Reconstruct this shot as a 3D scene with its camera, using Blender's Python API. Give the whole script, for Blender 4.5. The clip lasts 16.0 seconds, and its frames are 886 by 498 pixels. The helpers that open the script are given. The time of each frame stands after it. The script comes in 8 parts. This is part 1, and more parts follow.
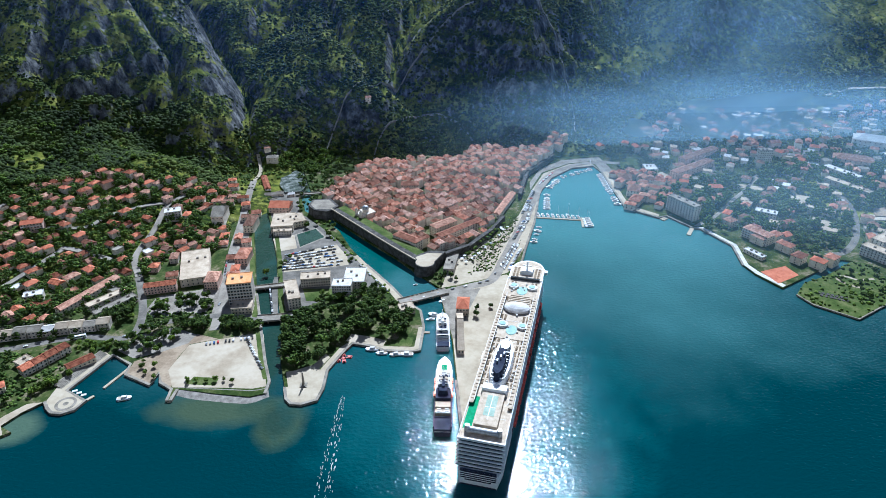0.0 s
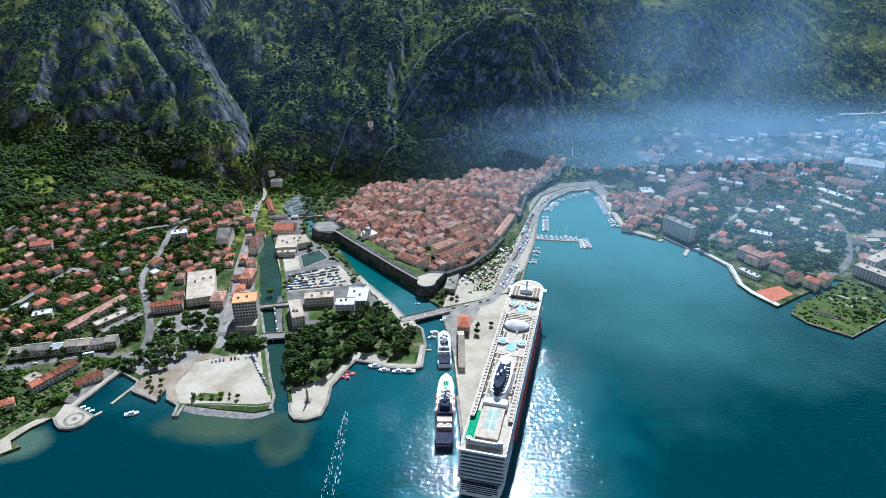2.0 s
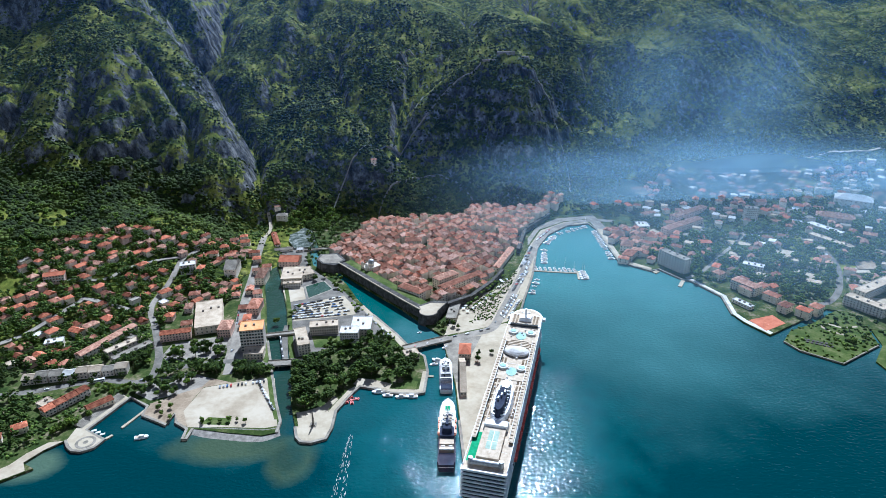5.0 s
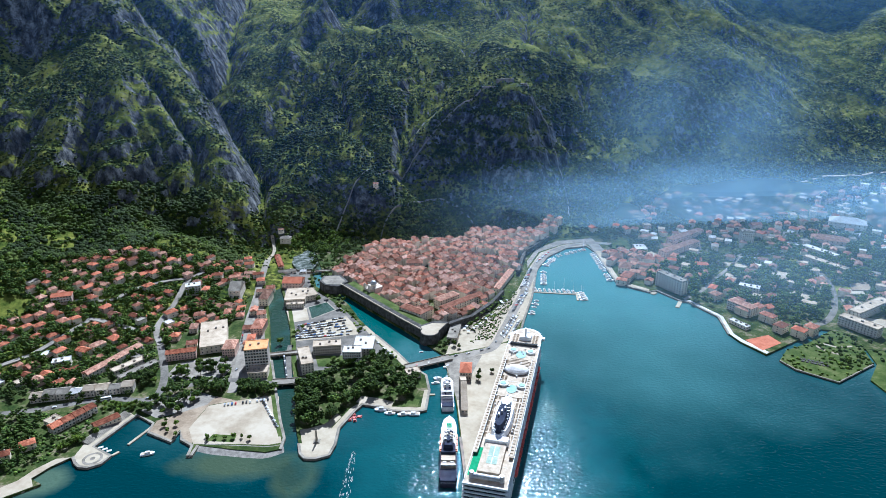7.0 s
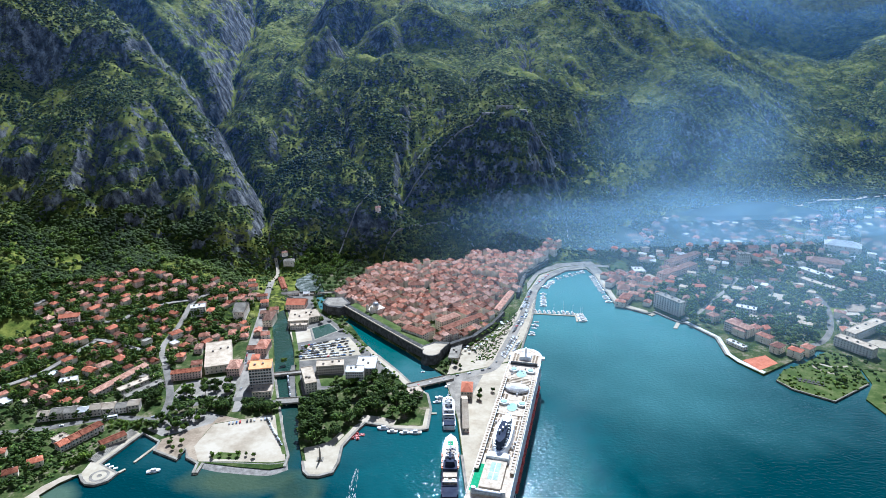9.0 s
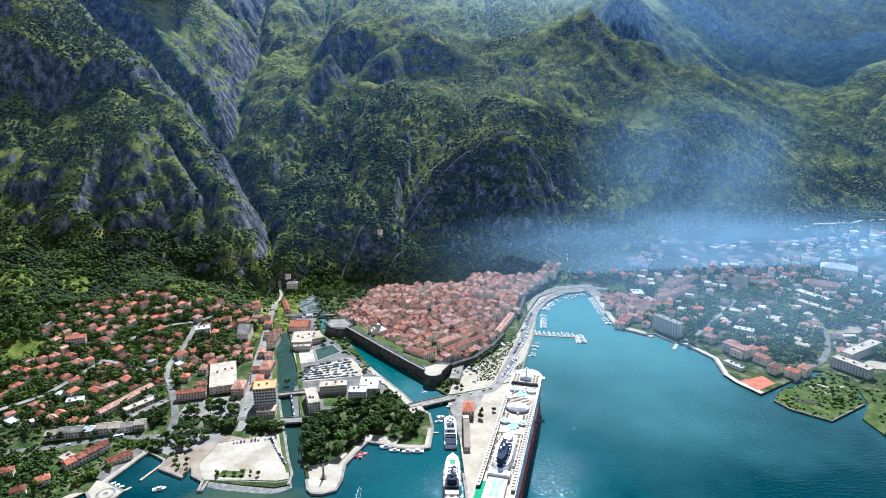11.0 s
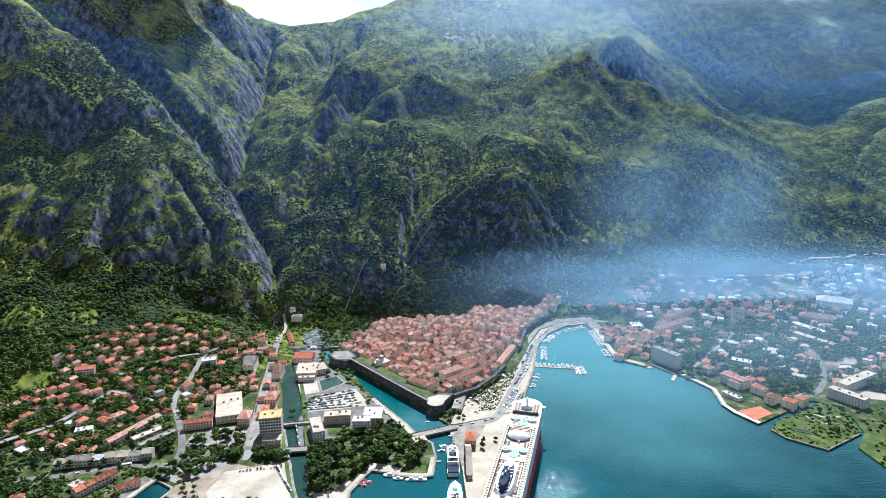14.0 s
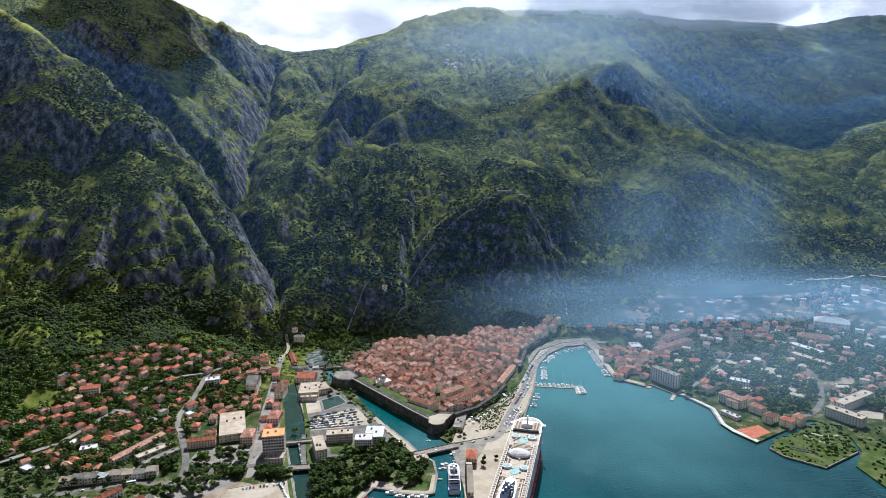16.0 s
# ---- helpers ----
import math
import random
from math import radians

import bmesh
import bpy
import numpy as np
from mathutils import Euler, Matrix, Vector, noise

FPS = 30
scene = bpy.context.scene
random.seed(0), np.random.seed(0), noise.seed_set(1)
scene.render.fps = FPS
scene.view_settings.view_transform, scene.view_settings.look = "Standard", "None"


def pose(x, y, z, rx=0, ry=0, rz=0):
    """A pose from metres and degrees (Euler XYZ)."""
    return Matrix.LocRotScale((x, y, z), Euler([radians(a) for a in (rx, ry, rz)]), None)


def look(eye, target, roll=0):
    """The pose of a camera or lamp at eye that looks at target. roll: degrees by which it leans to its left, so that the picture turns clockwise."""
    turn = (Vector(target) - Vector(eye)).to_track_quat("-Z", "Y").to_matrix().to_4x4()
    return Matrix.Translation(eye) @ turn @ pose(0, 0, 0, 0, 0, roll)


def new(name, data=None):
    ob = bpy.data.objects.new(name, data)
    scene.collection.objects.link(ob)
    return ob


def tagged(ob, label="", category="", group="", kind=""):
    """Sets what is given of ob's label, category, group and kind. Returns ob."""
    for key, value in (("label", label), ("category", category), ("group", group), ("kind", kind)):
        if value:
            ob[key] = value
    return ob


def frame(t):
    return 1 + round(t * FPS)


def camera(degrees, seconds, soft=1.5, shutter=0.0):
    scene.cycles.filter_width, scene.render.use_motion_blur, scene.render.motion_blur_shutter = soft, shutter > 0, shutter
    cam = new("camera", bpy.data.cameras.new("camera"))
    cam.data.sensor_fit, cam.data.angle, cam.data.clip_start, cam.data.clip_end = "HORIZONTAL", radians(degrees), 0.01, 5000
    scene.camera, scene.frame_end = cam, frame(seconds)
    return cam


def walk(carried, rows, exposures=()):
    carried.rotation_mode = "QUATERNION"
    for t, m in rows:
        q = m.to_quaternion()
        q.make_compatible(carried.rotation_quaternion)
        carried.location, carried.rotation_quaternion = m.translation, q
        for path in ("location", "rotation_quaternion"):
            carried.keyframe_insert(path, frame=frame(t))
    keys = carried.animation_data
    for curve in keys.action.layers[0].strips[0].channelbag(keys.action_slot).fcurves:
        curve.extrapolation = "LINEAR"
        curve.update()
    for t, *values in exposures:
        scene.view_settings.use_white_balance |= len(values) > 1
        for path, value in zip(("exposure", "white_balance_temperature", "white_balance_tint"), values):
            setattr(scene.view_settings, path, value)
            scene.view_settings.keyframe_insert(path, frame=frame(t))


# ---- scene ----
cam = camera(68.57, 16.0, soft=0.55)
PATH = [
    (0, 0.00, 0.00, 371.00, 0.000, -28.570, -0.230),
    (0.5, -0.46, -4.31, 371.28, -0.013, -27.980, -0.237),
    (1, -0.89, -8.61, 371.51, -0.025, -27.393, -0.242),
    (1.5, -1.29, -12.91, 371.70, -0.037, -26.807, -0.245),
    (2, -1.68, -17.20, 371.86, -0.047, -26.224, -0.246),
    (2.5, -2.05, -21.47, 371.99, -0.056, -25.642, -0.247),
    (3, -2.41, -25.74, 372.11, -0.064, -25.062, -0.246),
    (3.5, -2.75, -29.99, 372.21, -0.071, -24.484, -0.245),
    (4, -3.09, -34.22, 372.32, -0.077, -23.908, -0.243),
    (5, -3.75, -42.64, 372.55, -0.084, -22.760, -0.240),
    (6, -4.39, -50.99, 372.83, -0.086, -21.618, -0.238),
    (6.5, -4.71, -55.14, 372.99, -0.085, -21.050, -0.238),
    (7, -5.03, -59.27, 373.17, -0.083, -20.483, -0.239),
    (7.5, -5.36, -63.38, 373.36, -0.080, -19.919, -0.240),
    (8, -5.68, -67.47, 373.57, -0.076, -19.356, -0.242),
    (8.5, -6.01, -71.54, 373.80, -0.071, -18.795, -0.245),
    (9, -6.33, -75.59, 374.04, -0.064, -18.236, -0.248),
    (10, -6.99, -83.65, 374.54, -0.049, -17.124, -0.258),
    (11, -7.65, -91.63, 375.03, -0.031, -16.022, -0.270),
    (11.5, -7.97, -95.61, 375.26, -0.022, -15.475, -0.276),
    (12, -8.29, -99.57, 375.47, -0.012, -14.931, -0.283),
    (12.5, -8.61, -103.51, 375.65, -0.002, -14.389, -0.290),
    (13, -8.91, -107.45, 375.79, 0.008, -13.852, -0.296),
    (13.5, -9.21, -111.38, 375.88, 0.017, -13.317, -0.302),
    (14, -9.49, -115.31, 375.90, 0.027, -12.787, -0.307),
    (14.5, -9.76, -119.23, 375.85, 0.035, -12.260, -0.311),
    (15, -10.01, -123.14, 375.72, 0.042, -11.738, -0.314),
    (15.5, -10.23, -127.06, 375.48, 0.048, -11.220, -0.315),
    (16, -10.43, -130.98, 375.13, 0.053, -10.707, -0.313),
]
walk(cam, [(t, pose(x, y, z, 90 + pitch, 0, yaw) @ pose(0, 0, 0, 0, 0, roll)) for t, x, y, z, yaw, pitch, roll in PATH],
     [(0, 0.74, 4340, 13), (7, 0.88, 4360, 14), (11.5, 1.12, 4460, 15), (13.5, 1.16, 4540, 15), (15, 0.94, 4590, 16), (16, 0.62, 4740, 17)])

# ---- sky, sun ----
SUN_EL, SUN_AZ = 46.5, 6.5          # degrees up, degrees to the right of +y
world = bpy.data.worlds.new("sky")
scene.world = world
world.use_nodes = True
wt = world.node_tree
wt.nodes.clear()


def wnode(kind, **values):
    n = wt.nodes.new(kind)
    for k, v in values.items():
        n.inputs[k].default_value = v
    return n


sky = wt.nodes.new("ShaderNodeTexSky")
sky.sky_type, sky.sun_disc = "NISHITA", False
sky.sun_elevation, sky.sun_rotation = radians(SUN_EL), radians(SUN_AZ)
way = wt.nodes.new("ShaderNodeTexCoord")
flat = wnode("ShaderNodeMapping")
flat.inputs["Scale"].default_value = (1.6, 1.6, 3.4)
puffs = wnode("ShaderNodeTexNoise", Scale=2.3, Detail=7.0, Roughness=0.55)
cover = wt.nodes.new("ShaderNodeValToRGB")
cover.color_ramp.elements[0].position, cover.color_ramp.elements[1].position = 0.40, 0.60
cloud = wt.nodes.new("ShaderNodeValToRGB")
cloud.color_ramp.elements[0].color = (9.5, 8.5, 7.1, 1)
cloud.color_ramp.elements[1].color = (18.0, 16.0, 13.3, 1)
cloud.color_ramp.elements[0].position, cloud.color_ramp.elements[1].position = 0.42, 0.62
shade = wnode("ShaderNodeTexNoise", Scale=5.0, Detail=5.0)
mix = wt.nodes.new("ShaderNodeMix")
mix.data_type = "RGBA"
back = wnode("ShaderNodeBackground", Strength=0.05)
wout = wt.nodes.new("ShaderNodeOutputWorld")
wt.links.new(way.outputs["Generated"], flat.inputs["Vector"])
wt.links.new(flat.outputs["Vector"], puffs.inputs["Vector"])
wt.links.new(flat.outputs["Vector"], shade.inputs["Vector"])
rise = wt.nodes.new("ShaderNodeSeparateXYZ")
thin = wt.nodes.new("ShaderNodeMath")          # the cloud layer closes up towards the horizon
thin.operation = "MULTIPLY_ADD"
thin.inputs[1].default_value = -0.75
wt.links.new(way.outputs["Generated"], rise.inputs["Vector"])
wt.links.new(rise.outputs["Z"], thin.inputs[0])
lift = wt.nodes.new("ShaderNodeMath")
lift.operation = "ADD"
lift.inputs[1].default_value = 0.62
wt.links.new(puffs.outputs["Fac"], thin.inputs[2])
wt.links.new(thin.outputs[0], lift.inputs[0])
wt.links.new(lift.outputs[0], cover.inputs["Fac"])
wt.links.new(shade.outputs["Fac"], cloud.inputs["Fac"])
wt.links.new(cover.outputs["Color"], mix.inputs["Factor"])
wt.links.new(sky.outputs["Color"], mix.inputs["A"])
glow = wt.nodes.new("ShaderNodeMapRange")          # clouds are bright where they are seen edge-on, thin overhead
glow.inputs["From Min"].default_value, glow.inputs["From Max"].default_value = 0.05, 0.55
glow.inputs["To Min"].default_value, glow.inputs["To Max"].default_value = 1.35, 0.06
lit = wt.nodes.new("ShaderNodeVectorMath")
lit.operation = "SCALE"
wt.links.new(rise.outputs["Z"], glow.inputs["Value"])
wt.links.new(cloud.outputs["Color"], lit.inputs[0])
wt.links.new(glow.outputs["Result"], lit.inputs["Scale"])
wt.links.new(lit.outputs["Vector"], mix.inputs["B"])
wt.links.new(mix.outputs["Result"], back.inputs["Color"])
wt.links.new(back.outputs["Background"], wout.inputs["Surface"])

sun = new("sun", bpy.data.lights.new("sun", "SUN"))
sun.data.energy, sun.data.angle, sun.data.color = 5.0, radians(0.55), (1.0, 0.87, 0.64)
el, az = radians(SUN_EL), radians(SUN_AZ)
sun_way = Vector((math.cos(el) * math.sin(az), math.cos(el) * math.cos(az), math.sin(el)))
sun.matrix_world = look(sun_way * 3000, (0, 0, 0))


# ---- materials ----
def surface(name, colours, scale=1.0, rough=0.8, bump=0.0, fine=6.0, metal=0.0, per_object=0.0, per_island=0.0, coat=0.0):
    """A node material: colours blended by noise of two sizes, by metres of the world; per_object varies its value from thing to thing."""
    m = bpy.data.materials.new(name)
    m.use_nodes = True
    nt = m.node_tree
    b = nt.nodes["Principled BSDF"]
    geo = nt.nodes.new("ShaderNodeNewGeometry")
    n1 = nt.nodes.new("ShaderNodeTexNoise")
    n1.inputs["Scale"].default_value, n1.inputs["Detail"].default_value = 1.0 / scale, 6.0
    n2 = nt.nodes.new("ShaderNodeTexNoise")
    n2.inputs["Scale"].default_value, n2.inputs["Detail"].default_value = fine / scale, 4.0
    add = nt.nodes.new("ShaderNodeMath")
    add.operation = "MULTIPLY_ADD"
    add.inputs[1].default_value = 0.45
    ramp = nt.nodes.new("ShaderNodeValToRGB")
    els = ramp.color_ramp.elements
    while len(els) < len(colours):
        els.new(0.5)
    for k, (e, c) in enumerate(zip(els, colours)):
        e.position = 0.52 + 0.4 * k / max(1, len(colours) - 1)
        e.color = (*c, 1)
    nt.links.new(geo.outputs["Position"], n1.inputs["Vector"])
    nt.links.new(geo.outputs["Position"], n2.inputs["Vector"])
    nt.links.new(n2.outputs["Fac"], add.inputs[0])
    nt.links.new(n1.outputs["Fac"], add.inputs[2])
    nt.links.new(add.outputs[0], ramp.inputs["Fac"])
    out = ramp.outputs["Color"]
    for amount, kind, socket in ((per_object, "ShaderNodeObjectInfo", "Random"), (per_island, "ShaderNodeNewGeometry", "Random Per Island")):
        if amount:
            r = nt.nodes.new(kind)
            span = nt.nodes.new("ShaderNodeMapRange")
            span.inputs["To Min"].default_value, span.inputs["To Max"].default_value = 1 - amount, 1 + amount
            hsv = nt.nodes.new("ShaderNodeHueSaturation")
            nt.links.new(r.outputs[socket], span.inputs["Value"])
            nt.links.new(span.outputs["Result"], hsv.inputs["Value"])
            nt.links.new(out, hsv.inputs["Color"])
            out = hsv.outputs["Color"]
    nt.links.new(out, b.inputs["Base Color"])
    b.inputs["Roughness"].default_value, b.inputs["Metallic"].default_value = rough, metal
    b.inputs["Coat Weight"].default_value = coat
    if rough >= 0.8:
        b.inputs["Specular IOR Level"].default_value = 0.12
    if bump:
        bp = nt.nodes.new("ShaderNodeBump")
        bp.inputs["Strength"].default_value, bp.inputs["Distance"].default_value = 1.0, bump
        nt.links.new(n2.outputs["Fac"], bp.inputs["Height"])
        nt.links.new(bp.outputs["Normal"], b.inputs["Normal"])
    return m


M = {}
M["concrete"] = surface("concrete", [(0.15, 0.135, 0.108), (0.23, 0.205, 0.165), (0.32, 0.29, 0.235)], 9, 0.9)
M["paving"] = surface("paving", [(0.31, 0.26, 0.178), (0.40, 0.342, 0.242), (0.465, 0.405, 0.30)], 22, 0.85)
M["sand"] = surface("sand", [(0.31, 0.255, 0.175), (0.40, 0.34, 0.245), (0.47, 0.41, 0.31)], 26, 0.95)
M["earth"] = surface("earth", [(0.018, 0.034, 0.005), (0.034, 0.054, 0.009), (0.070, 0.084, 0.022), (0.19, 0.16, 0.10)], 16, 0.95)
M["grass"] = surface("grass", [(0.038, 0.062, 0.010), (0.070, 0.098, 0.020), (0.13, 0.14, 0.048)], 12, 0.95)
M["quay_road"] = surface("quay_road", [(0.18, 0.16, 0.13), (0.25, 0.225, 0.185), (0.31, 0.28, 0.235)], 14, 0.9)
M["asphalt"] = surface("asphalt", [(0.10, 0.092, 0.078), (0.15, 0.138, 0.118), (0.21, 0.192, 0.162)], 12, 0.9)
# stone colour lowered to carry the shade on the town wall's face
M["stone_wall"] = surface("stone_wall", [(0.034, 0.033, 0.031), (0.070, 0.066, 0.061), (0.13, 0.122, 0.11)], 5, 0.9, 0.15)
M["old_wall"] = surface("old_wall", [(0.50, 0.44, 0.36), (0.66, 0.59, 0.49), (0.74, 0.68, 0.58)], 5, 0.9, per_object=0.2)
M["plaster"] = surface("plaster", [(0.42, 0.37, 0.30), (0.55, 0.49, 0.41), (0.66, 0.60, 0.52)], 5, 0.85, per_object=0.22)
M["white"] = surface("white", [(0.66, 0.665, 0.67), (0.75, 0.755, 0.76), (0.80, 0.80, 0.80)], 6, 0.62)
M["roof_white"] = surface("roof_white", [(0.44, 0.42, 0.39), (0.57, 0.55, 0.52), (0.68, 0.67, 0.65)], 6, 0.82)
M["tile"] = surface("tile", [(0.15, 0.064, 0.038), (0.31, 0.132, 0.078), (0.44, 0.235, 0.158)], 4, 0.85, 0.05, per_object=0.46)
M["tile_old"] = surface("tile_old", [(0.16, 0.080, 0.052), (0.29, 0.155, 0.102), (0.42, 0.27, 0.19)], 3, 0.85, 0.05, per_object=0.5)
M["tile_pale"] = surface("tile_pale", [(0.28, 0.155, 0.11), (0.44, 0.27, 0.20), (0.54, 0.38, 0.30)], 3, 0.85, 0.05, per_object=0.3)
M["tile_red"] = surface("tile_red", [(0.13, 0.044, 0.024), (0.29, 0.095, 0.046), (0.43, 0.175, 0.092)], 3, 0.85, 0.05, per_object=0.5)
M["flat_roof"] = surface("flat_roof", [(0.30, 0.24, 0.165), (0.41, 0.335, 0.24), (0.50, 0.42, 0.31)], 9, 0.9, per_object=0.12)
M["orange_roof"] = surface("orange_roof", [(0.55, 0.24, 0.08), (0.68, 0.33, 0.13), (0.72, 0.40, 0.18)], 6, 0.85)
M["window"] = surface("window", [(0.02, 0.025, 0.03), (0.04, 0.05, 0.06), (0.06, 0.07, 0.08)], 3, 0.15)
M["clay"] = surface("clay", [(0.36, 0.115, 0.06), (0.46, 0.16, 0.085), (0.50, 0.20, 0.11)], 5, 0.95)
M["bark"] = surface("bark", [(0.07, 0.05, 0.035), (0.12, 0.09, 0.06), (0.16, 0.12, 0.09)], 1, 0.95)
M["leaf"] = surface("leaf", [(0.011, 0.024, 0.004), (0.036, 0.062, 0.009), (0.120, 0.165, 0.020)], 2.5, 0.8, per_object=0.35, per_island=0.3)
M["leaf_light"] = surface("leaf_light", [(0.026, 0.048, 0.004), (0.066, 0.105, 0.008), (0.155, 0.205, 0.017)], 2.5, 0.8, per_object=0.3, per_island=0.3)
M["scrub"] = surface("scrub", [(0.009, 0.017, 0.003), (0.024, 0.038, 0.005), (0.064, 0.088, 0.010)], 60, 0.85, per_island=0.45)
M["deck"] = surface("deck", [(0.37, 0.30, 0.215), (0.49, 0.41, 0.305), (0.57, 0.49, 0.38)], 4, 0.85)
M["pool"] = surface("pool", [(0.26, 0.40, 0.37), (0.33, 0.47, 0.44), (0.40, 0.53, 0.50)], 4, 0.8)
M["court_green"] = surface("court_green", [(0.27, 0.35, 0.28), (0.33, 0.42, 0.34), (0.40, 0.47, 0.40)], 4, 0.85)
M["navy"] = surface("navy", [(0.015, 0.02, 0.04), (0.025, 0.03, 0.055), (0.035, 0.045, 0.07)], 4, 0.82)
M["red"] = surface("red", [(0.36, 0.03, 0.02), (0.48, 0.05, 0.03), (0.55, 0.08, 0.05)], 3, 0.5)
M["lifeboat"] = surface("lifeboat", [(0.60, 0.16, 0.05), (0.70, 0.22, 0.07), (0.74, 0.28, 0.11)], 3, 0.5)
M["green_court"] = surface("green_court", [(0.03, 0.20, 0.08), (0.04, 0.27, 0.11), (0.06, 0.32, 0.15)], 3, 0.8)
M["pebble"] = surface("pebble", [(0.15, 0.135, 0.115), (0.24, 0.22, 0.19), (0.33, 0.305, 0.265)], 4, 0.95)
M["metal"] = surface("metal", [(0.22, 0.23, 0.24), (0.32, 0.33, 0.34), (0.40, 0.41, 0.42)], 2, 0.5, metal=0.5)
M["basin"] = surface("basin", [(0.018, 0.045, 0.028), (0.026, 0.058, 0.036), (0.036, 0.072, 0.046)], 14, 0.08)
M["spring"] = surface("spring", [(0.030, 0.045, 0.034), (0.075, 0.090, 0.072), (0.26, 0.27, 0.25)], 7, 0.25)
M["dirt"] = surface("dirt", [(0.19, 0.145, 0.095), (0.27, 0.21, 0.14), (0.36, 0.29, 0.20)], 14, 0.95)
M["rubber"] = surface("rubber", [(0.015, 0.015, 0.015), (0.03, 0.03, 0.03)], 1, 0.9)


# ---- mesh helpers ----
def mesh(name, verts, faces, material=None, smooth=False):
    me = bpy.data.meshes.new(name)
    me.from_pydata([tuple(v) for v in verts], [], [tuple(f) for f in faces])
    if material:
        me.materials.append(material)
    if smooth:
        me.polygons.foreach_set("use_smooth", [True] * len(me.polygons))
    me.update()
    return me


def part(name, bm, material, parent=None, label=""):
    """One bmesh as one mesh object, under a thing or a part."""
    me = bpy.data.meshes.new(name)
    bm.normal_update()
    bm.to_mesh(me)
    bm.free()
    me.materials.append(material)
    ob = new(name, me)
    ob.parent = parent
    return tagged(ob, label)


def box(bm, x0, y0, z0, x1, y1, z1, taper=0.0):
    """A box in bm; its top is drawn in by taper."""
    v = [bm.verts.new(p) for p in ((x0, y0, z0), (x1, y0, z0), (x1, y1, z0), (x0, y1, z0))]
    w = [bm.verts.new(p) for p in ((x0 + taper, y0 + taper, z1), (x1 - taper, y0 + taper, z1), (x1 - taper, y1 - taper, z1), (x0 + taper, y1 - taper, z1))]
    bm.faces.new(v[::-1])
    bm.faces.new(w)
    for k in range(4):
        bm.faces.new((v[k], v[(k + 1) % 4], w[(k + 1) % 4], w[k]))
    return bm


def prism(bm, points, z0, z1, inset=0.0):
    """An upright prism over a polygon that runs anticlockwise or clockwise."""
    area = sum(a[0] * b[1] - b[0] * a[1] for a, b in zip(points, points[1:] + points[:1]))
    pts = points if area > 0 else points[::-1]
    lo = [bm.verts.new((x, y, z0)) for x, y in pts]
    hi = [bm.verts.new((x, y, z1)) for x, y in pts]
    bm.faces.new(lo[::-1])
    bm.faces.new(hi)
    n = len(pts)
    for k in range(n):
        bm.faces.new((lo[k], lo[(k + 1) % n], hi[(k + 1) % n], hi[k]))
    return bm


def strip(bm, line, width, z0, z1):
    """A road-like band of even width along a line."""
    n = len(line)
    sides = []
    for k in range(n):
        a, b = Vector(line[max(0, k - 1)]), Vector(line[min(n - 1, k + 1)])
        d = (b - a).normalized()
        o = Vector((-d.y, d.x)) * width / 2
        p = Vector(line[k])
        sides.append([bm.verts.new((*(p + s * o), z)) for s in (1, -1) for z in (z0, z1)])
    for a, b in zip(sides, sides[1:]):
        la0, la1, ra0, ra1 = a
        lb0, lb1, rb0, rb1 = b
        bm.faces.new((ra1, rb1, lb1, la1))
        bm.faces.new((la1, lb1, lb0, la0))
        bm.faces.new((ra0, rb0, rb1, ra1))
    bm.faces.new(sides[0][0:2] + sides[0][2:][::-1])
    bm.faces.new((sides[-1][0:2] + sides[-1][2:][::-1])[::-1])
    return bm


def smooth_line(points, steps=6):
    """A Catmull-Rom line through points of the plan."""
    p = [Vector(q) for q in points]
    p = [2 * p[0] - p[1]] + p + [2 * p[-1] - p[-2]]
    out = []
    for a, b, c, d in zip(p, p[1:], p[2:], p[3:]):
        for k in range(steps):
            t = k / steps
            out.append(tuple(0.5 * (2 * b + (c - a) * t + (2 * a - 5 * b + 4 * c - d) * t * t + (3 * b - 3 * c + d - a) * t ** 3)))
    return out + [tuple(p[-2])]


# ---- noise ----
TABLE = np.random.RandomState(7).permutation(4096)


def lattice(ix, iy, seed):
    return TABLE[(TABLE[(ix + seed * 57) & 4095] + iy) & 4095] / 4096.0


def value_noise(x, y, seed=0):
    ix, iy = np.floor(x).astype(int), np.floor(y).astype(int)
    fx, fy = x - ix, y - iy
    fx, fy = fx * fx * fx * (fx * (fx * 6 - 15) + 10), fy * fy * fy * (fy * (fy * 6 - 15) + 10)
    a, b = lattice(ix, iy, seed), lattice(ix + 1, iy, seed)
    c, d = lattice(ix, iy + 1, seed), lattice(ix + 1, iy + 1, seed)
    return (a * (1 - fx) + b * fx) * (1 - fy) + (c * (1 - fx) + d * fx) * fy


def fbm(x, y, wave, octaves=4, seed=0, ridged=False, gain=0.5):
    total, amp, norm = 0.0, 1.0, 0.0
    for k in range(octaves):
        c, s = math.cos(0.7 * k + seed), math.sin(0.7 * k + seed)
        n = value_noise((c * x - s * y) / wave + 31.7 * k, (s * x + c * y) / wave - 17.3 * k, seed + k)
        if ridged:
            n = 1 - abs(2 * n - 1)
        total, norm = total + amp * n, norm + amp
        amp, wave = amp * gain, wave / 2.03
    return total / norm


